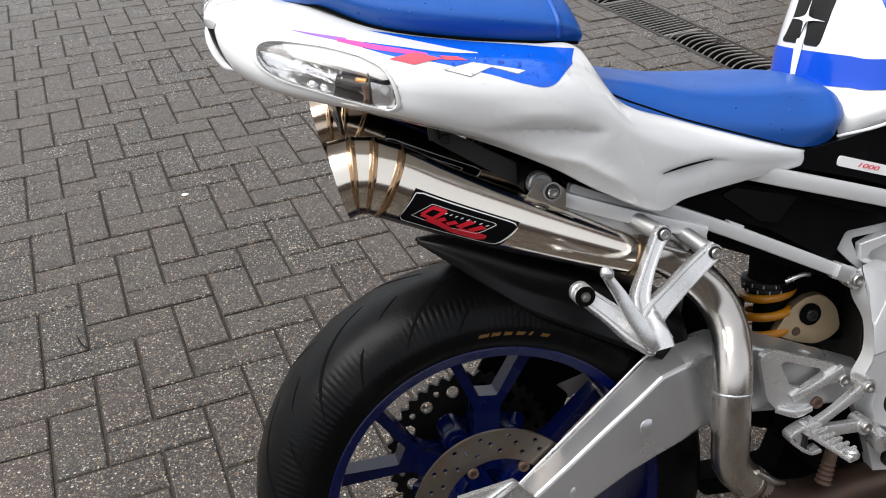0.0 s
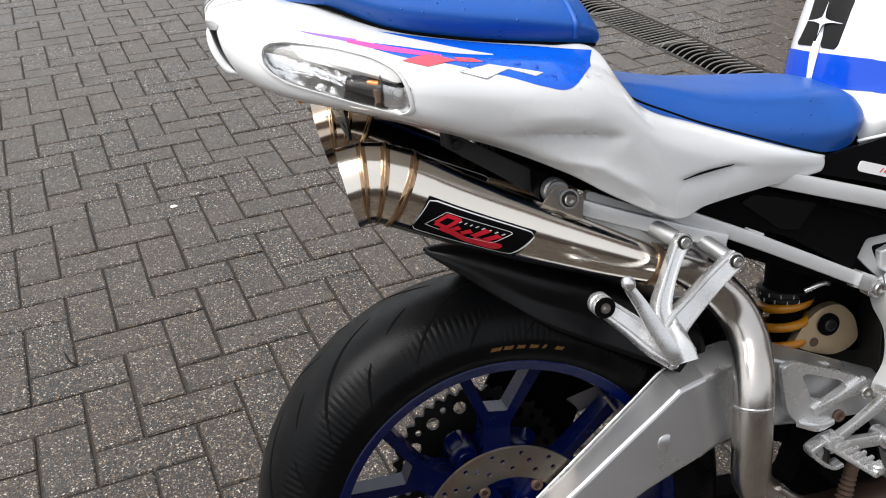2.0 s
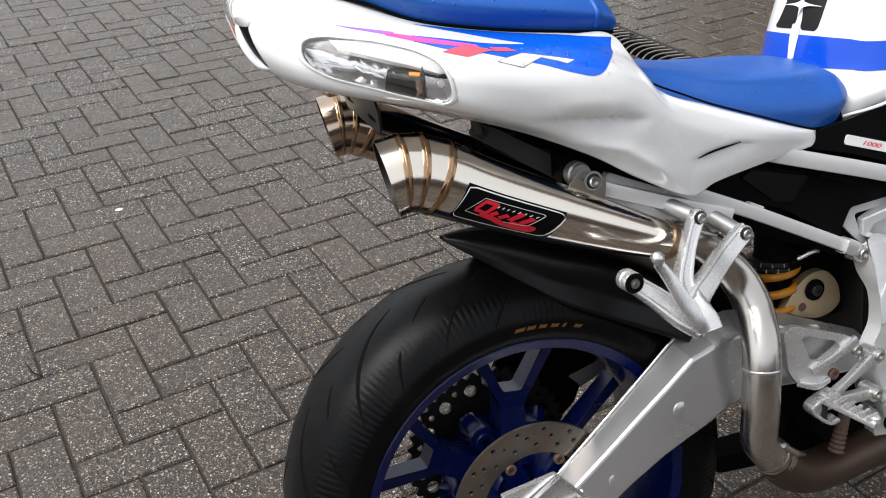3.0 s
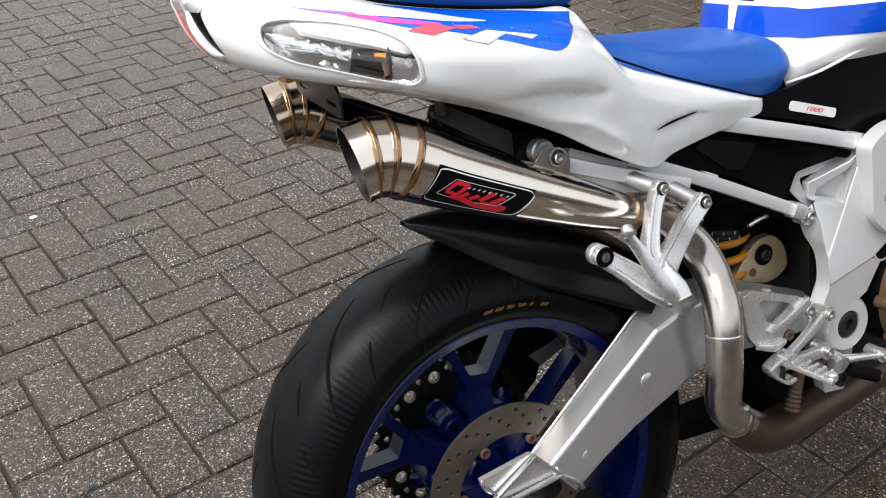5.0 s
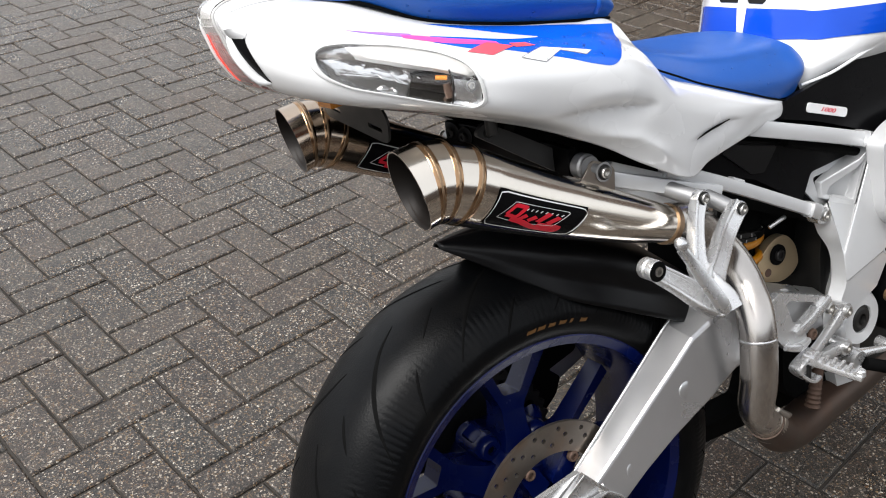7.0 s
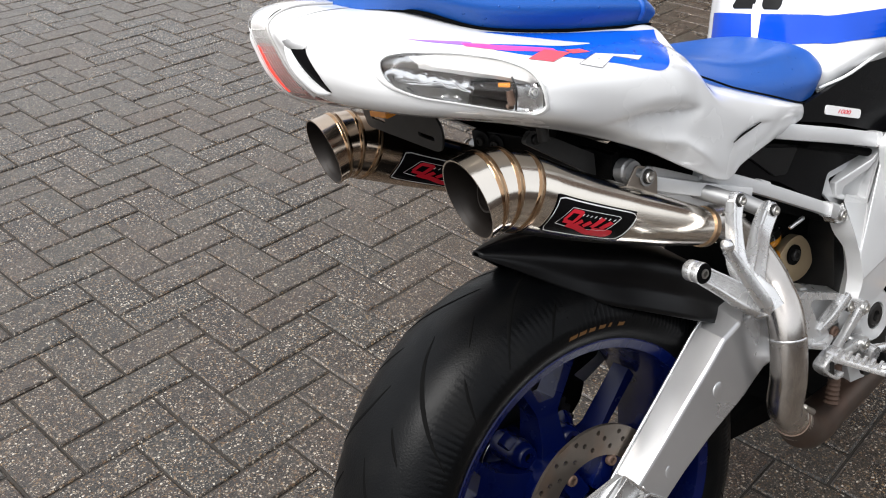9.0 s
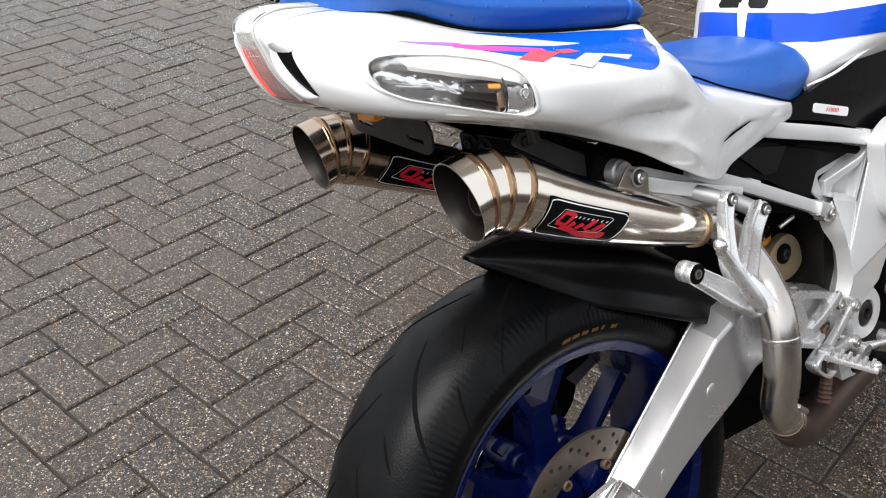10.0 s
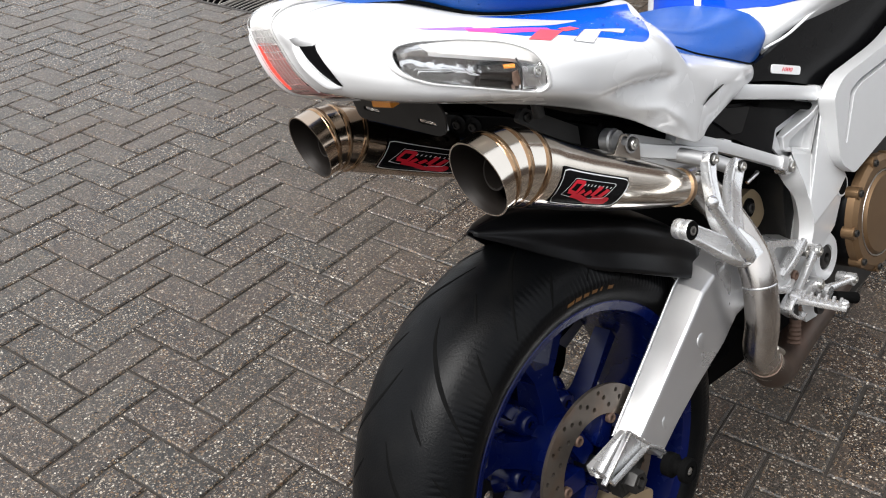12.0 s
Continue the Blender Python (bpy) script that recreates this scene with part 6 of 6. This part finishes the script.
spar = part("frame_spar", plate_bm(spar_out, -0.166, -0.140, [spar_groove]), SILVER, frame_ob, "thick white-silver frame spar", bevel=0.007)
part("spar_floor", plate_bm(round_poly([(0.572, 0.652), (0.62, 0.676), (0.88, 0.690), (0.88, 0.620), (0.615, 0.535), (0.575, 0.560)], 0.01), -0.158, -0.150), DULL_ALLOY, spar)
part("frame_eye", lathe_bm([(0, 0.0180), (0.006, 0.0180), (0.006, 0.0150), (-0.010, 0.0145), (-0.010, 0.0002)], (0.602, -0.142, 0.4985), (0, -1, 0), 32), SILVER, frame_ob, "round eye in the frame", smooth=35)
# Black disc over the eye's bore, with the shade put into the colour.
part("eye_bore", lathe_bm([(0, 0.0148), (0.0065, 0.0148), (0.0065, 0.0002)], (0.602, -0.1415, 0.4985), (0, -1, 0), 32), MATT_BLACK, frame_ob, "black disc over the bore", smooth=35)
boss = part("pivot_boss", lathe_bm([(-0.020, 0.046), (0.006, 0.043), (0.012, 0.038), (0.012, 0.0215), (0.000, 0.0210), (0.000, 0.0002)], (0.5405, -0.133, 0.3975), (0, -1, 0), 48), SILVER, frame_ob, "silver swingarm pivot boss", smooth=35)
part("pivot_nut", lathe_bm([(0, 0.0208), (0.006, 0.0205), (0.009, 0.0175), (0.010, 0.0150), (0.010, 0.0085), (0.003, 0.008), (0.003, 0.0002)], (0.5405, -0.136, 0.3975), (0, -1, 0), 24), DARK_STEEL, boss, "dark pivot nut", smooth=30)

# -- rearset: heel guard, rider footrest, brake lever --
guard_out = round_poly([(0.328, 0.503), (0.344, 0.510), (0.435, 0.475), (0.450, 0.463), (0.448, 0.453), (0.376, 0.441), (0.396, 0.434), (0.400, 0.418), (0.360, 0.418), (0.338, 0.444), (0.332, 0.482)], [0.008, 0.008, 0.008, 0.005, 0.004, 0.002, 0.003, 0.004, 0.008, 0.010, 0.006])
guard_hole = round_poly([(0.357, 0.489), (0.365, 0.4915), (0.412, 0.474), (0.419, 0.465), (0.390, 0.449), (0.371, 0.456)], [0.003, 0.003, 0.003, 0.002, 0.003, 0.004])
guard = part("heel_guard", plate_bm(guard_out, -0.162, -0.152, [guard_hole]), ALLOY, bike, "brushed alloy heel guard with a window", bevel=0.002)
part("guard_back", plate_bm(round_poly([(0.340, 0.498), (0.425, 0.474), (0.440, 0.463), (0.385, 0.440), (0.352, 0.446)], 0.005), -0.1445, -0.142), DULL_ALLOY, guard, bevel=0.001)
part("guard_foot", sweep_bm([(0.352, -0.163, 0.428), (0.376, -0.167, 0.421), (0.400, -0.163, 0.422)], rect(0.012, 0.010, 0.005), 10, (0, -1, 0), scale=[(0.8, 0.7), (1.1, 1.1), (0.7, 0.7)]), ALLOY, guard, smooth=40)
part("guard_rib", sweep_bm([(0.443, -0.163, 0.470), (0.402, -0.165, 0.452), (0.372, -0.163, 0.440)], rect(0.012, 0.008, 0.003), 10, (0, -1, 0)), ALLOY, guard, smooth=40)
for x, z in ((0.447, 0.452), (0.409, 0.427)):
    bolt(guard, (x, -0.160, z), (0, -1, 0), 0.008, 0.005, STEEL if x > 0.42 else RUSTY)
rearset = part("rearset_bracket", sweep_bm([(0.481, -0.158, 0.437), (0.430, -0.162, 0.410), (0.375, -0.166, 0.382)], rect(0.015, 0.012, 0.004), 14, (0, -1, 0), scale=[(1.2, 1), (0.8, 0.9), (1.2, 1.1)]), ALLOY, bike, "brushed alloy rearset bracket", smooth=40)
part("lower_arm", sweep_bm([(0.480, -0.156, 0.380), (0.440, -0.160, 0.384), (0.395, -0.164, 0.388)], rect(0.017, 0.012, 0.004), 12, (0, -1, 0)), ALLOY, rearset, smooth=40)
for x, z in ((0.481, 0.437), (0.480, 0.380)):
    part("bolt_boss", cyl_bm((x, -0.140, z), (x, -0.164, z), 0.0115, 24), ALLOY, rearset, smooth=40)
    bolt(rearset, (x, -0.164, z), (0, -1, 0), 0.0072, 0.005)
part("clevis", sweep_bm([(0.402, -0.168, 0.407), (0.383, -0.168, 0.402), (0.366, -0.168, 0.393), (0.371, -0.168, 0.382), (0.393, -0.168, 0.365), (0.408, -0.168, 0.366)], rect(0.005, 0.020, 0.0015), 30, (0, -1, 0)), ALLOY, rearset, "folded alloy footrest clevis", smooth=40)
part("clevis_pin", cyl_bm((0.386, -0.172, 0.366), (0.388, -0.172, 0.404), 0.004), DARK_STEEL, rearset)
foot = part("footrest", sweep_bm([(0.388, -0.164, 0.402), (0.399, -0.195, 0.395), (0.413, -0.238, 0.387)], rect(0.020, 0.010, 0.003), 16, (0, 0, 1), scale=[(0.9, 1.5), (1.0, 1.0), (0.9, 0.9)]), ALLOY, rearset, "ribbed alloy footrest", smooth=40)
for k in range(6):
    f = 0.25 + 0.13 * k
    c = np.array((0.388, -0.164, 0.409)) * (1 - f) + np.array((0.413, -0.238, 0.3935)) * f
    d = np.array((0.95, 0.31, 0))
    part("tread_rib", sweep_bm([c - d * 0.010, c, c + d * 0.010], rect(0.005, 0.005, 0.001, 2), 4, (0, 0, 1)), ALLOY, foot)
part("peg_end", lathe_bm([(0, 0.0002), (0, 0.007), (0.007, 0.007), (0.009, 0.005), (0.009, 0.0002)], (0.412, -0.234, 0.388), (0, 0, 1), 16), ALLOY, foot)
lever = part("brake_lever", tube_bm([(0.510, -0.150, 0.352), (0.545, -0.160, 0.350), (0.585, -0.162, 0.342)], [0.009, 0.0055, 0.0060], 16, 16), ALLOY, bike, "alloy brake lever", smooth=50)
part("lever_pivot", cyl_bm((0.508, -0.120, 0.358), (0.508, -0.164, 0.350), 0.0135, 24), ALLOY, lever, smooth=40)
part("lever_end", cyl_bm((0.586, -0.140, 0.342), (0.586, -0.168, 0.342), 0.0105, 24), ALLOY, lever, smooth=40)
bolt(lever, (0.586, -0.168, 0.342), (0, -1, 0), 0.0065, 0.004)
part("toe_rubber", cyl_bm((0.522, -0.164, 0.339), (0.558, -0.182, 0.324), 0.0095), MATT_BLACK, lever, "black toe rubber", smooth=40)
bolt(lever, (0.558, -0.182, 0.324), (0.8, -0.4, -0.35), 0.006, 0.003)
part("stand_bolt", lathe_bm([(0, 0.0002), (0, 0.014), (0.006, 0.014), (0.006, 0.006), (0.003, 0.006), (0.003, 0.0002)], (0.552, -0.120, 0.300), (0, -1, 0), 20), DARK_STEEL, frame_ob)

# -- shock absorber and rocker --
shock = part("shock_absorber", lathe_bm([(-0.10, 0.020), (0.10, 0.020), (0.10, 0.034), (0.118, 0.036), (0.118, 0.030), (0.20, 0.030), (0.21, 0.022), (0.21, 0.0002)], (0.412, -0.030, 0.436), (0.06, 0, 1), 36), MATT_BLACK, bike, "black shock absorber body", smooth=40)
coil = [np.array((0.407 + 0.06 * h + 0.0315 * math.cos(w), -0.030 + 0.0315 * math.sin(w), 0.411 + h)) for w, h in ((k * 0.3, k * 0.3 / (2 * math.pi) * 0.0265) for k in range(110))]
part("spring", tube_bm(coil, 0.0062, 12, 330), YELLOW, shock, "yellow coil spring", smooth=60)
part("preload_ring", lathe_bm([(0.0, 0.028), (0.0, 0.0345), (0.006, 0.0352), (0.007, 0.0335), (0.008, 0.0352), (0.014, 0.0352), (0.015, 0.028)], (0.414, -0.030, 0.541), (0.06, 0, 1), 40), DARK_STEEL, shock, "dark notched preload rings", smooth=30)
for k in range(28):
    a = 2 * math.pi * k / 14 + (0.22 if k > 13 else 0)
    z = 0.5415 if k > 13 else 0.5495
    x, y = 0.4145 + 0.0348 * math.cos(a), -0.030 + 0.0348 * math.sin(a)
    part("notch", cyl_bm((x, y, z), (x + 0.0003, y, z + 0.005), 0.0011, 6), ALLOY, shock)
rocker = part("suspension_rocker", plate_bm(round_poly([(0.406, 0.484), (0.425, 0.512), (0.447, 0.530), (0.476, 0.534), (0.500, 0.510), (0.506, 0.478), (0.490, 0.465), (0.466, 0.460), (0.436, 0.469)], [0.006, 0.02, 0.02, 0.02, 0.02, 0.02, 0.02, 0.03, 0.02], 6), -0.064, -0.050), GOLD, bike, "gold anodised suspension rocker plate", bevel=0.002)
part("rocker_washer", lathe_bm([(0, 0.0002), (0, 0.0155), (0.003, 0.0155), (0.003, 0.0002)], (0.4585, -0.064, 0.506), (0, -1, 0), 28), MATT_BLACK, rocker)
bolt(rocker, (0.4585, -0.067, 0.506), (0, -1, 0), 0.0085, 0.005, DARK_STEEL)
part("rocker_hole", lathe_bm([(0, 0.0002), (0, 0.0065), (0.0012, 0.0060), (0.0012, 0.0002)], (0.4385, -0.064, 0.4835), (0, -1, 0), 20), RUSTY, rocker)
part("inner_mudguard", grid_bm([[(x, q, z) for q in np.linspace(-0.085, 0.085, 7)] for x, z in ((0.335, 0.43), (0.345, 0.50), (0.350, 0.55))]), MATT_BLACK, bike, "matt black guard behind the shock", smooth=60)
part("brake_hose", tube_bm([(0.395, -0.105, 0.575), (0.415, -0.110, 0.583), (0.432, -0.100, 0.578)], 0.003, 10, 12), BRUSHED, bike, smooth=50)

# Black plate that fills the hollow behind the rocker.
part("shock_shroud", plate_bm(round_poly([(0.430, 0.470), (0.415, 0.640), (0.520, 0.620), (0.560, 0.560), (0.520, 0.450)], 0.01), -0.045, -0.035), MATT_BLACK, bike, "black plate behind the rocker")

# -- engine --
part("engine_block", plate_bm(round_poly([(0.545, 0.262), (0.520, 0.330), (0.520, 0.520), (0.560, 0.610), (0.92, 0.640), (0.92, 0.250), (0.70, 0.225)], 0.02), -0.090, 0.118), DARK_STEEL, bike, "dark cast engine block", bevel=0.008)
part("engine_rear", plate_bm(round_poly([(0.440, 0.300), (0.440, 0.370), (0.520, 0.400), (0.545, 0.330), (0.545, 0.270), (0.470, 0.268)], 0.012), -0.085, 0.10), MATT_BLACK, bike, "black sump and guard", bevel=0.006)
case = part("clutch_case", lathe_bm([(-0.06, 0.098), (0.030, 0.098), (0.040, 0.094), (0.040, 0.0002)], (0.690, -0.112, 0.420), (0, -1, 0), 56), BLACK, bike, "dark engine side case", smooth=35)
cover = part("clutch_cover", lathe_bm([(0.0, 0.099), (0.012, 0.098), (0.018, 0.090), (0.018, 0.076), (0.014, 0.073), (0.016, 0.070), (0.022, 0.066), (0.024, 0.0002)], (0.690, -0.152, 0.420), (0, -1, 0), 56), BRONZE, case, "bronze clutch cover ring", smooth=35)
part("inspection_ring", lathe_bm([(0.0, 0.0745), (0.003, 0.0735), (0.003, 0.0715), (0.0, 0.071)], (0.690, -0.167, 0.420), (0, -1, 0), 56), STEEL, cover, smooth=40)
for k in range(9):
    a = radians(20 + 40 * k)
    x, z = 0.690 + 0.094 * math.cos(a), 0.420 + 0.094 * math.sin(a)
    part("cover_lug", cyl_bm((x, -0.148, z), (x, -0.169, z), 0.0105, 18), BRONZE, cover, smooth=40)
    bolt(cover, (x, -0.169, z), (0, -1, 0), 0.006, 0.004, DARK_STEEL)


# ---- ground: herringbone block paving, a slotted drain, loose bits ----
GROUND_X, GROUND_Y, GROUND_TURN, PITCH = -0.1716, -1.2571, 10.83, 0.1
lay = pose(GROUND_X, GROUND_Y, 0, 0, 0, GROUND_TURN)
DRAIN_U0, DRAIN_U1 = 2.262, 2.480

bm = bmesh.new()
reach = 4000
for x0, x1, y0, y1 in ((-reach, DRAIN_U0, -reach, reach), (DRAIN_U1, reach, -reach, reach), (DRAIN_U0, DRAIN_U1, -reach, -2.1), (DRAIN_U0, DRAIN_U1, 6.9, reach)):
    bm.faces.new([bm.verts.new((x, y, -0.0052)) for x, y in ((x0, y0), (x1, y0), (x1, y1), (x0, y1))])
bm.transform(lay)
bmesh.ops.remove_doubles(bm, verts=bm.verts, dist=1e-4)
tagged(part("ground", bm, SAND, None, smooth=0), "dark jointing sand under the paving", "ground", kind="structure")


def block_mesh(seed):
    """One paving block with softly worn upper edges, its length along x."""
    rnd = random.Random(seed)
    a, b = (0.0973, 0.0473)
    lo, hi = -0.010, 0.0
    e = 0.0036
    j = lambda: rnd.uniform(-0.0009, 0.0009)
    q = [(-a, -b), (a, -b), (a, b), (-a, b)]
    q = [(x + j(), y + j()) for x, y in q]
    tilt = [rnd.uniform(-0.0008, 0.0008) for _ in range(4)]
    v = [(x, y, lo) for x, y in q] + [(x, y, hi - e * 0.9 + t) for (x, y), t in zip(q, tilt)] + [(x - math.copysign(e, x), y - math.copysign(e, y), hi + t) for (x, y), t in zip(q, tilt)]
    f = [(8, 9, 10, 11)]
    for k in range(4):
        n = (k + 1) % 4
        f += [(k, n, 4 + n, 4 + k), (4 + k, 4 + n, 8 + n, 8 + k)]
    return v, f


def herringbone(u0, u1, v0, v1):
    """Centres and turns of all blocks in a stretch of the laying grid."""
    out = []
    for i in range(u0, u1):
        for j in range(v0, v1):
            d = (i - j) % 4
            if d == 1:
                out.append((i + 1.0, j + 0.5, 0))
            elif d == 0:
                out.append((i + 0.5, j + 1.0, 90))
    return out


shapes = [block_mesh(s) for s in range(12)]
meshes = []
for k, (v, f) in enumerate(shapes):
    me = bpy.data.meshes.new("brick")
    me.from_pydata(v, [], f)
    meshes.append(finish(me, PAVING, 0))
rnd = random.Random(7)
blocks = []
for u, v, turn in herringbone(-30, 52, -22, 74):
    x, y = u * PITCH, v * PITCH
    half = 0.1 if turn == 0 else 0.05
    lo, hi = x - half, x + half
    if hi > DRAIN_U0 and lo < DRAIN_U1:
        if DRAIN_U0 - lo > 0.015:
            hi = DRAIN_U0
        elif hi - DRAIN_U1 > 0.015:
            lo = DRAIN_U1
        else:
            continue
    w = lay @ Vector((x, y, 0))
    blocks.append((math.hypot(w.x + 0.25, w.y - 0.85), (lo + hi) / 2 / PITCH, v, turn, (hi - lo) / 2 / half))
blocks.sort()
paving_ob = tagged(new("pavement"), "grey-brown herringbone block paving with exposed aggregate", "paving", kind="structure")
far_v, far_f = [], []
for n, (_, u, v, turn, cut) in enumerate(blocks):
    m = lay @ pose(u * PITCH, v * PITCH, rnd.uniform(-0.0012, 0.0012), 0, 0, turn + rnd.choice((0, 180)) + rnd.uniform(-0.5, 0.5))
    if cut < 0.999:
        m = m @ Matrix.Diagonal((cut, 1, 1, 1) if turn == 0 else (1, cut, 1, 1))
    if n < 300:
        b = new("brick", meshes[n % 12])
        b.parent = paving_ob
        b.matrix_basis = m
    else:
        k = len(far_v)
        vv, ff = shapes[n % 12]
        far_v += [tuple(m @ Vector(p)) for p in vv]
        far_f += [tuple(k + q for q in face) for face in ff]
me = bpy.data.meshes.new("bricks")
me.from_pydata(far_v, [], far_f)
rest = new("bricks", finish(me, PAVING_FAR, 0))
rest.parent = paving_ob
tagged(rest, "paving blocks further off", kind="stuff")

# paving beyond the drawn blocks
bm = bmesh.new()
inner, outer = (-2.9, 5.1, -2.1, 7.3), 4000
for x0, x1, y0, y1 in ((-outer, outer, inner[3], outer), (-outer, outer, -outer, inner[2]), (-outer, inner[0], inner[2], inner[3]), (inner[1], outer, inner[2], inner[3])):
    bm.faces.new([bm.verts.new((x, y, -0.003)) for x, y in ((x0, y0), (x1, y0), (x1, y1), (x0, y1))])
bm.transform(lay)
tagged(part("pavement_beyond", bm, PAVING_FAR, None, smooth=0), "grey-brown paving that runs on into the distance", "paving", kind="structure")

# plain dark brick walls ahead of the motorcycle and behind the camera, both unseen
BRICK_WALL = material("dark_brick_wall", (0.075, 0.055, 0.045), 0.8, vary=0.25, vary_scale=6, bump=0.5, bump_scale=60)
# Added to dim sky light and reflections, not part of the place.
for name, length, height, place in (("wall_front", 10.5, 8.5, pose(5.4, -1.4, 0, 0, 0, 84)), ("wall_back", 20.0, 2.4, pose(-10.0, -7.0, 0, 0, 0, -3))):
    wall = part(name, plate_bm([(0, 0.0), (length, 0.0), (length, height), (0, height)], 0, 0.25), BRICK_WALL, None, smooth=0)
    wall.matrix_world = place
    tagged(wall, "plain dark brick wall, unseen, added to dim reflections", "wall", kind="structure")

# drain channel along the laying grid
drain = new("drain_channel")
drain.matrix_world = lay
tagged(drain, "dark cast-iron slotted drain channel in the paving", "drain")
part("channel_bed", sweep_bm([((DRAIN_U0 + DRAIN_U1) / 2, -2.1, -0.14), ((DRAIN_U0 + DRAIN_U1) / 2, 6.9, -0.14)], rect(0.20, 0.01, 0.002), 3), MATT_BLACK, drain)
for u in (DRAIN_U0 + 0.006, DRAIN_U1 - 0.006):
    part("channel_side", sweep_bm([(u, -2.1, -0.085), (u, 6.9, -0.085)], rect(0.008, 0.085, 0.002), 3), MATT_BLACK, drain)
for u in (DRAIN_U0 + 0.005, DRAIN_U1 - 0.005):
    part("frame_edge", sweep_bm([(u, -2.1, -0.020), (u, 6.9, -0.020)], rect(0.009, 0.042, 0.002), 3), FRAME_IRON, drain)
for u in (DRAIN_U0 + 0.018, DRAIN_U1 - 0.018):
    part("grate_rim", sweep_bm([(u, -2.1, -0.008), (u, 6.9, -0.008)], rect(0.007, 0.014, 0.002), 3), FRAME_IRON, drain)
w = DRAIN_U1 - DRAIN_U0 - 0.036


def slat_mesh(bow, lean):
    sm = sweep_bm([np.array((DRAIN_U0 + 0.018 + w * f, bow * math.sin(math.pi * f) + lean * (f - 0.5), -0.004)) for f in np.linspace(0, 1, 9)], rect(0.0055, 0.006, 0.0015, 2), 10, (0, 0, 1))
    me = bpy.data.meshes.new("slat")
    sm.to_mesh(me)
    sm.free()
    return finish(me, IRON, 40)


# half-metre gratings, by turns with curved and with straight slats
slat_kinds = (slat_mesh(0.034, 0.030), slat_mesh(0.003, 0.012))
for g in range(18):
    count = 14 if g % 2 == 0 else 18
    for k in range(count):
        s = new("slat", slat_kinds[g % 2])
        s.parent = drain
        s.location = (0, -2.10 + 0.5 * g + 0.5 * (k + 0.5) / count, 0)
for k in range(19):
    part("grate_end", sweep_bm([(DRAIN_U0 + 0.015, -2.10 + 0.5 * k, -0.008), (DRAIN_U1 - 0.015, -2.10 + 0.5 * k, -0.008)], rect(0.007, 0.015, 0.002), 3), IRON, drain)

# small loose bits on the paving
bm = bmesh.new()
bmesh.ops.create_icosphere(bm, subdivisions=2, radius=1)
for v in bm.verts:
    v.co = Vector((v.co.x * 0.011, v.co.y * 0.008, max(v.co.z, -0.3) * 0.003)) * (1 + 0.12 * noise.noise(v.co * 3))
chip = part("pebble", bm, material("white_pebble", (0.72, 0.70, 0.66), 0.6, vary=0.1, vary_scale=200), None, smooth=60)
chip.matrix_world = pose(-0.484, 1.592, 0.002)
tagged(chip, "small flat white pebble on the paving", "pebble")
twig = part("twig", tube_bm([(-0.016, 0.029, 0.006), (-0.0105, 0.0125, 0.004), (0.0, -0.008, 0.003), (0.016, -0.029, 0.005)], [0.0006, 0.0013, 0.0014, 0.0010], 8, 20), material("dark_twig", (0.004, 0.0035, 0.003), 0.7, vary=0.2, spec=0.1), None, smooth=50)
twig.matrix_world = pose(-0.699, 0.909, 0.0)
tagged(twig, "thin dark curved twig on the paving", "twig")


def dead_leaf(length, width, seed):
    """A crumpled leaf: a pointed blade with a raised rib and curled edges."""
    grid = []
    for f in np.linspace(0, 1, 11):
        half = width * math.sin(math.pi * min(max(f, 0.02), 0.98)) ** 0.7
        grid.append([(length * (f - 0.5), half * g, 0.002 + 0.004 * abs(g) ** 1.5 + 0.003 * noise.noise(Vector((f * 4, g * 2, seed)))) for g in np.linspace(-1, 1, 7)])
    return grid_bm(grid)


LEAF = material("wet_dead_leaf", (0.022, 0.012, 0.008), 0.4, vary=0.4, vary_scale=60, bump=0.3, bump_scale=300)
for place, length, width, turn in (((1.601, 2.375, -0.001), 0.050, 0.015, 30), ((1.466, 2.798, -0.001), 0.026, 0.010, 110)):
    leaf = part("leaf", dead_leaf(length, width, turn), LEAF, None, smooth=60)
    md = leaf.modifiers.new("body", "SOLIDIFY")
    md.thickness = 0.0006
    leaf.matrix_world = pose(*place, 0, 0, turn)
    tagged(leaf, "small wet brown leaf caught on the drain grating", "leaf", "leaves on the drain")
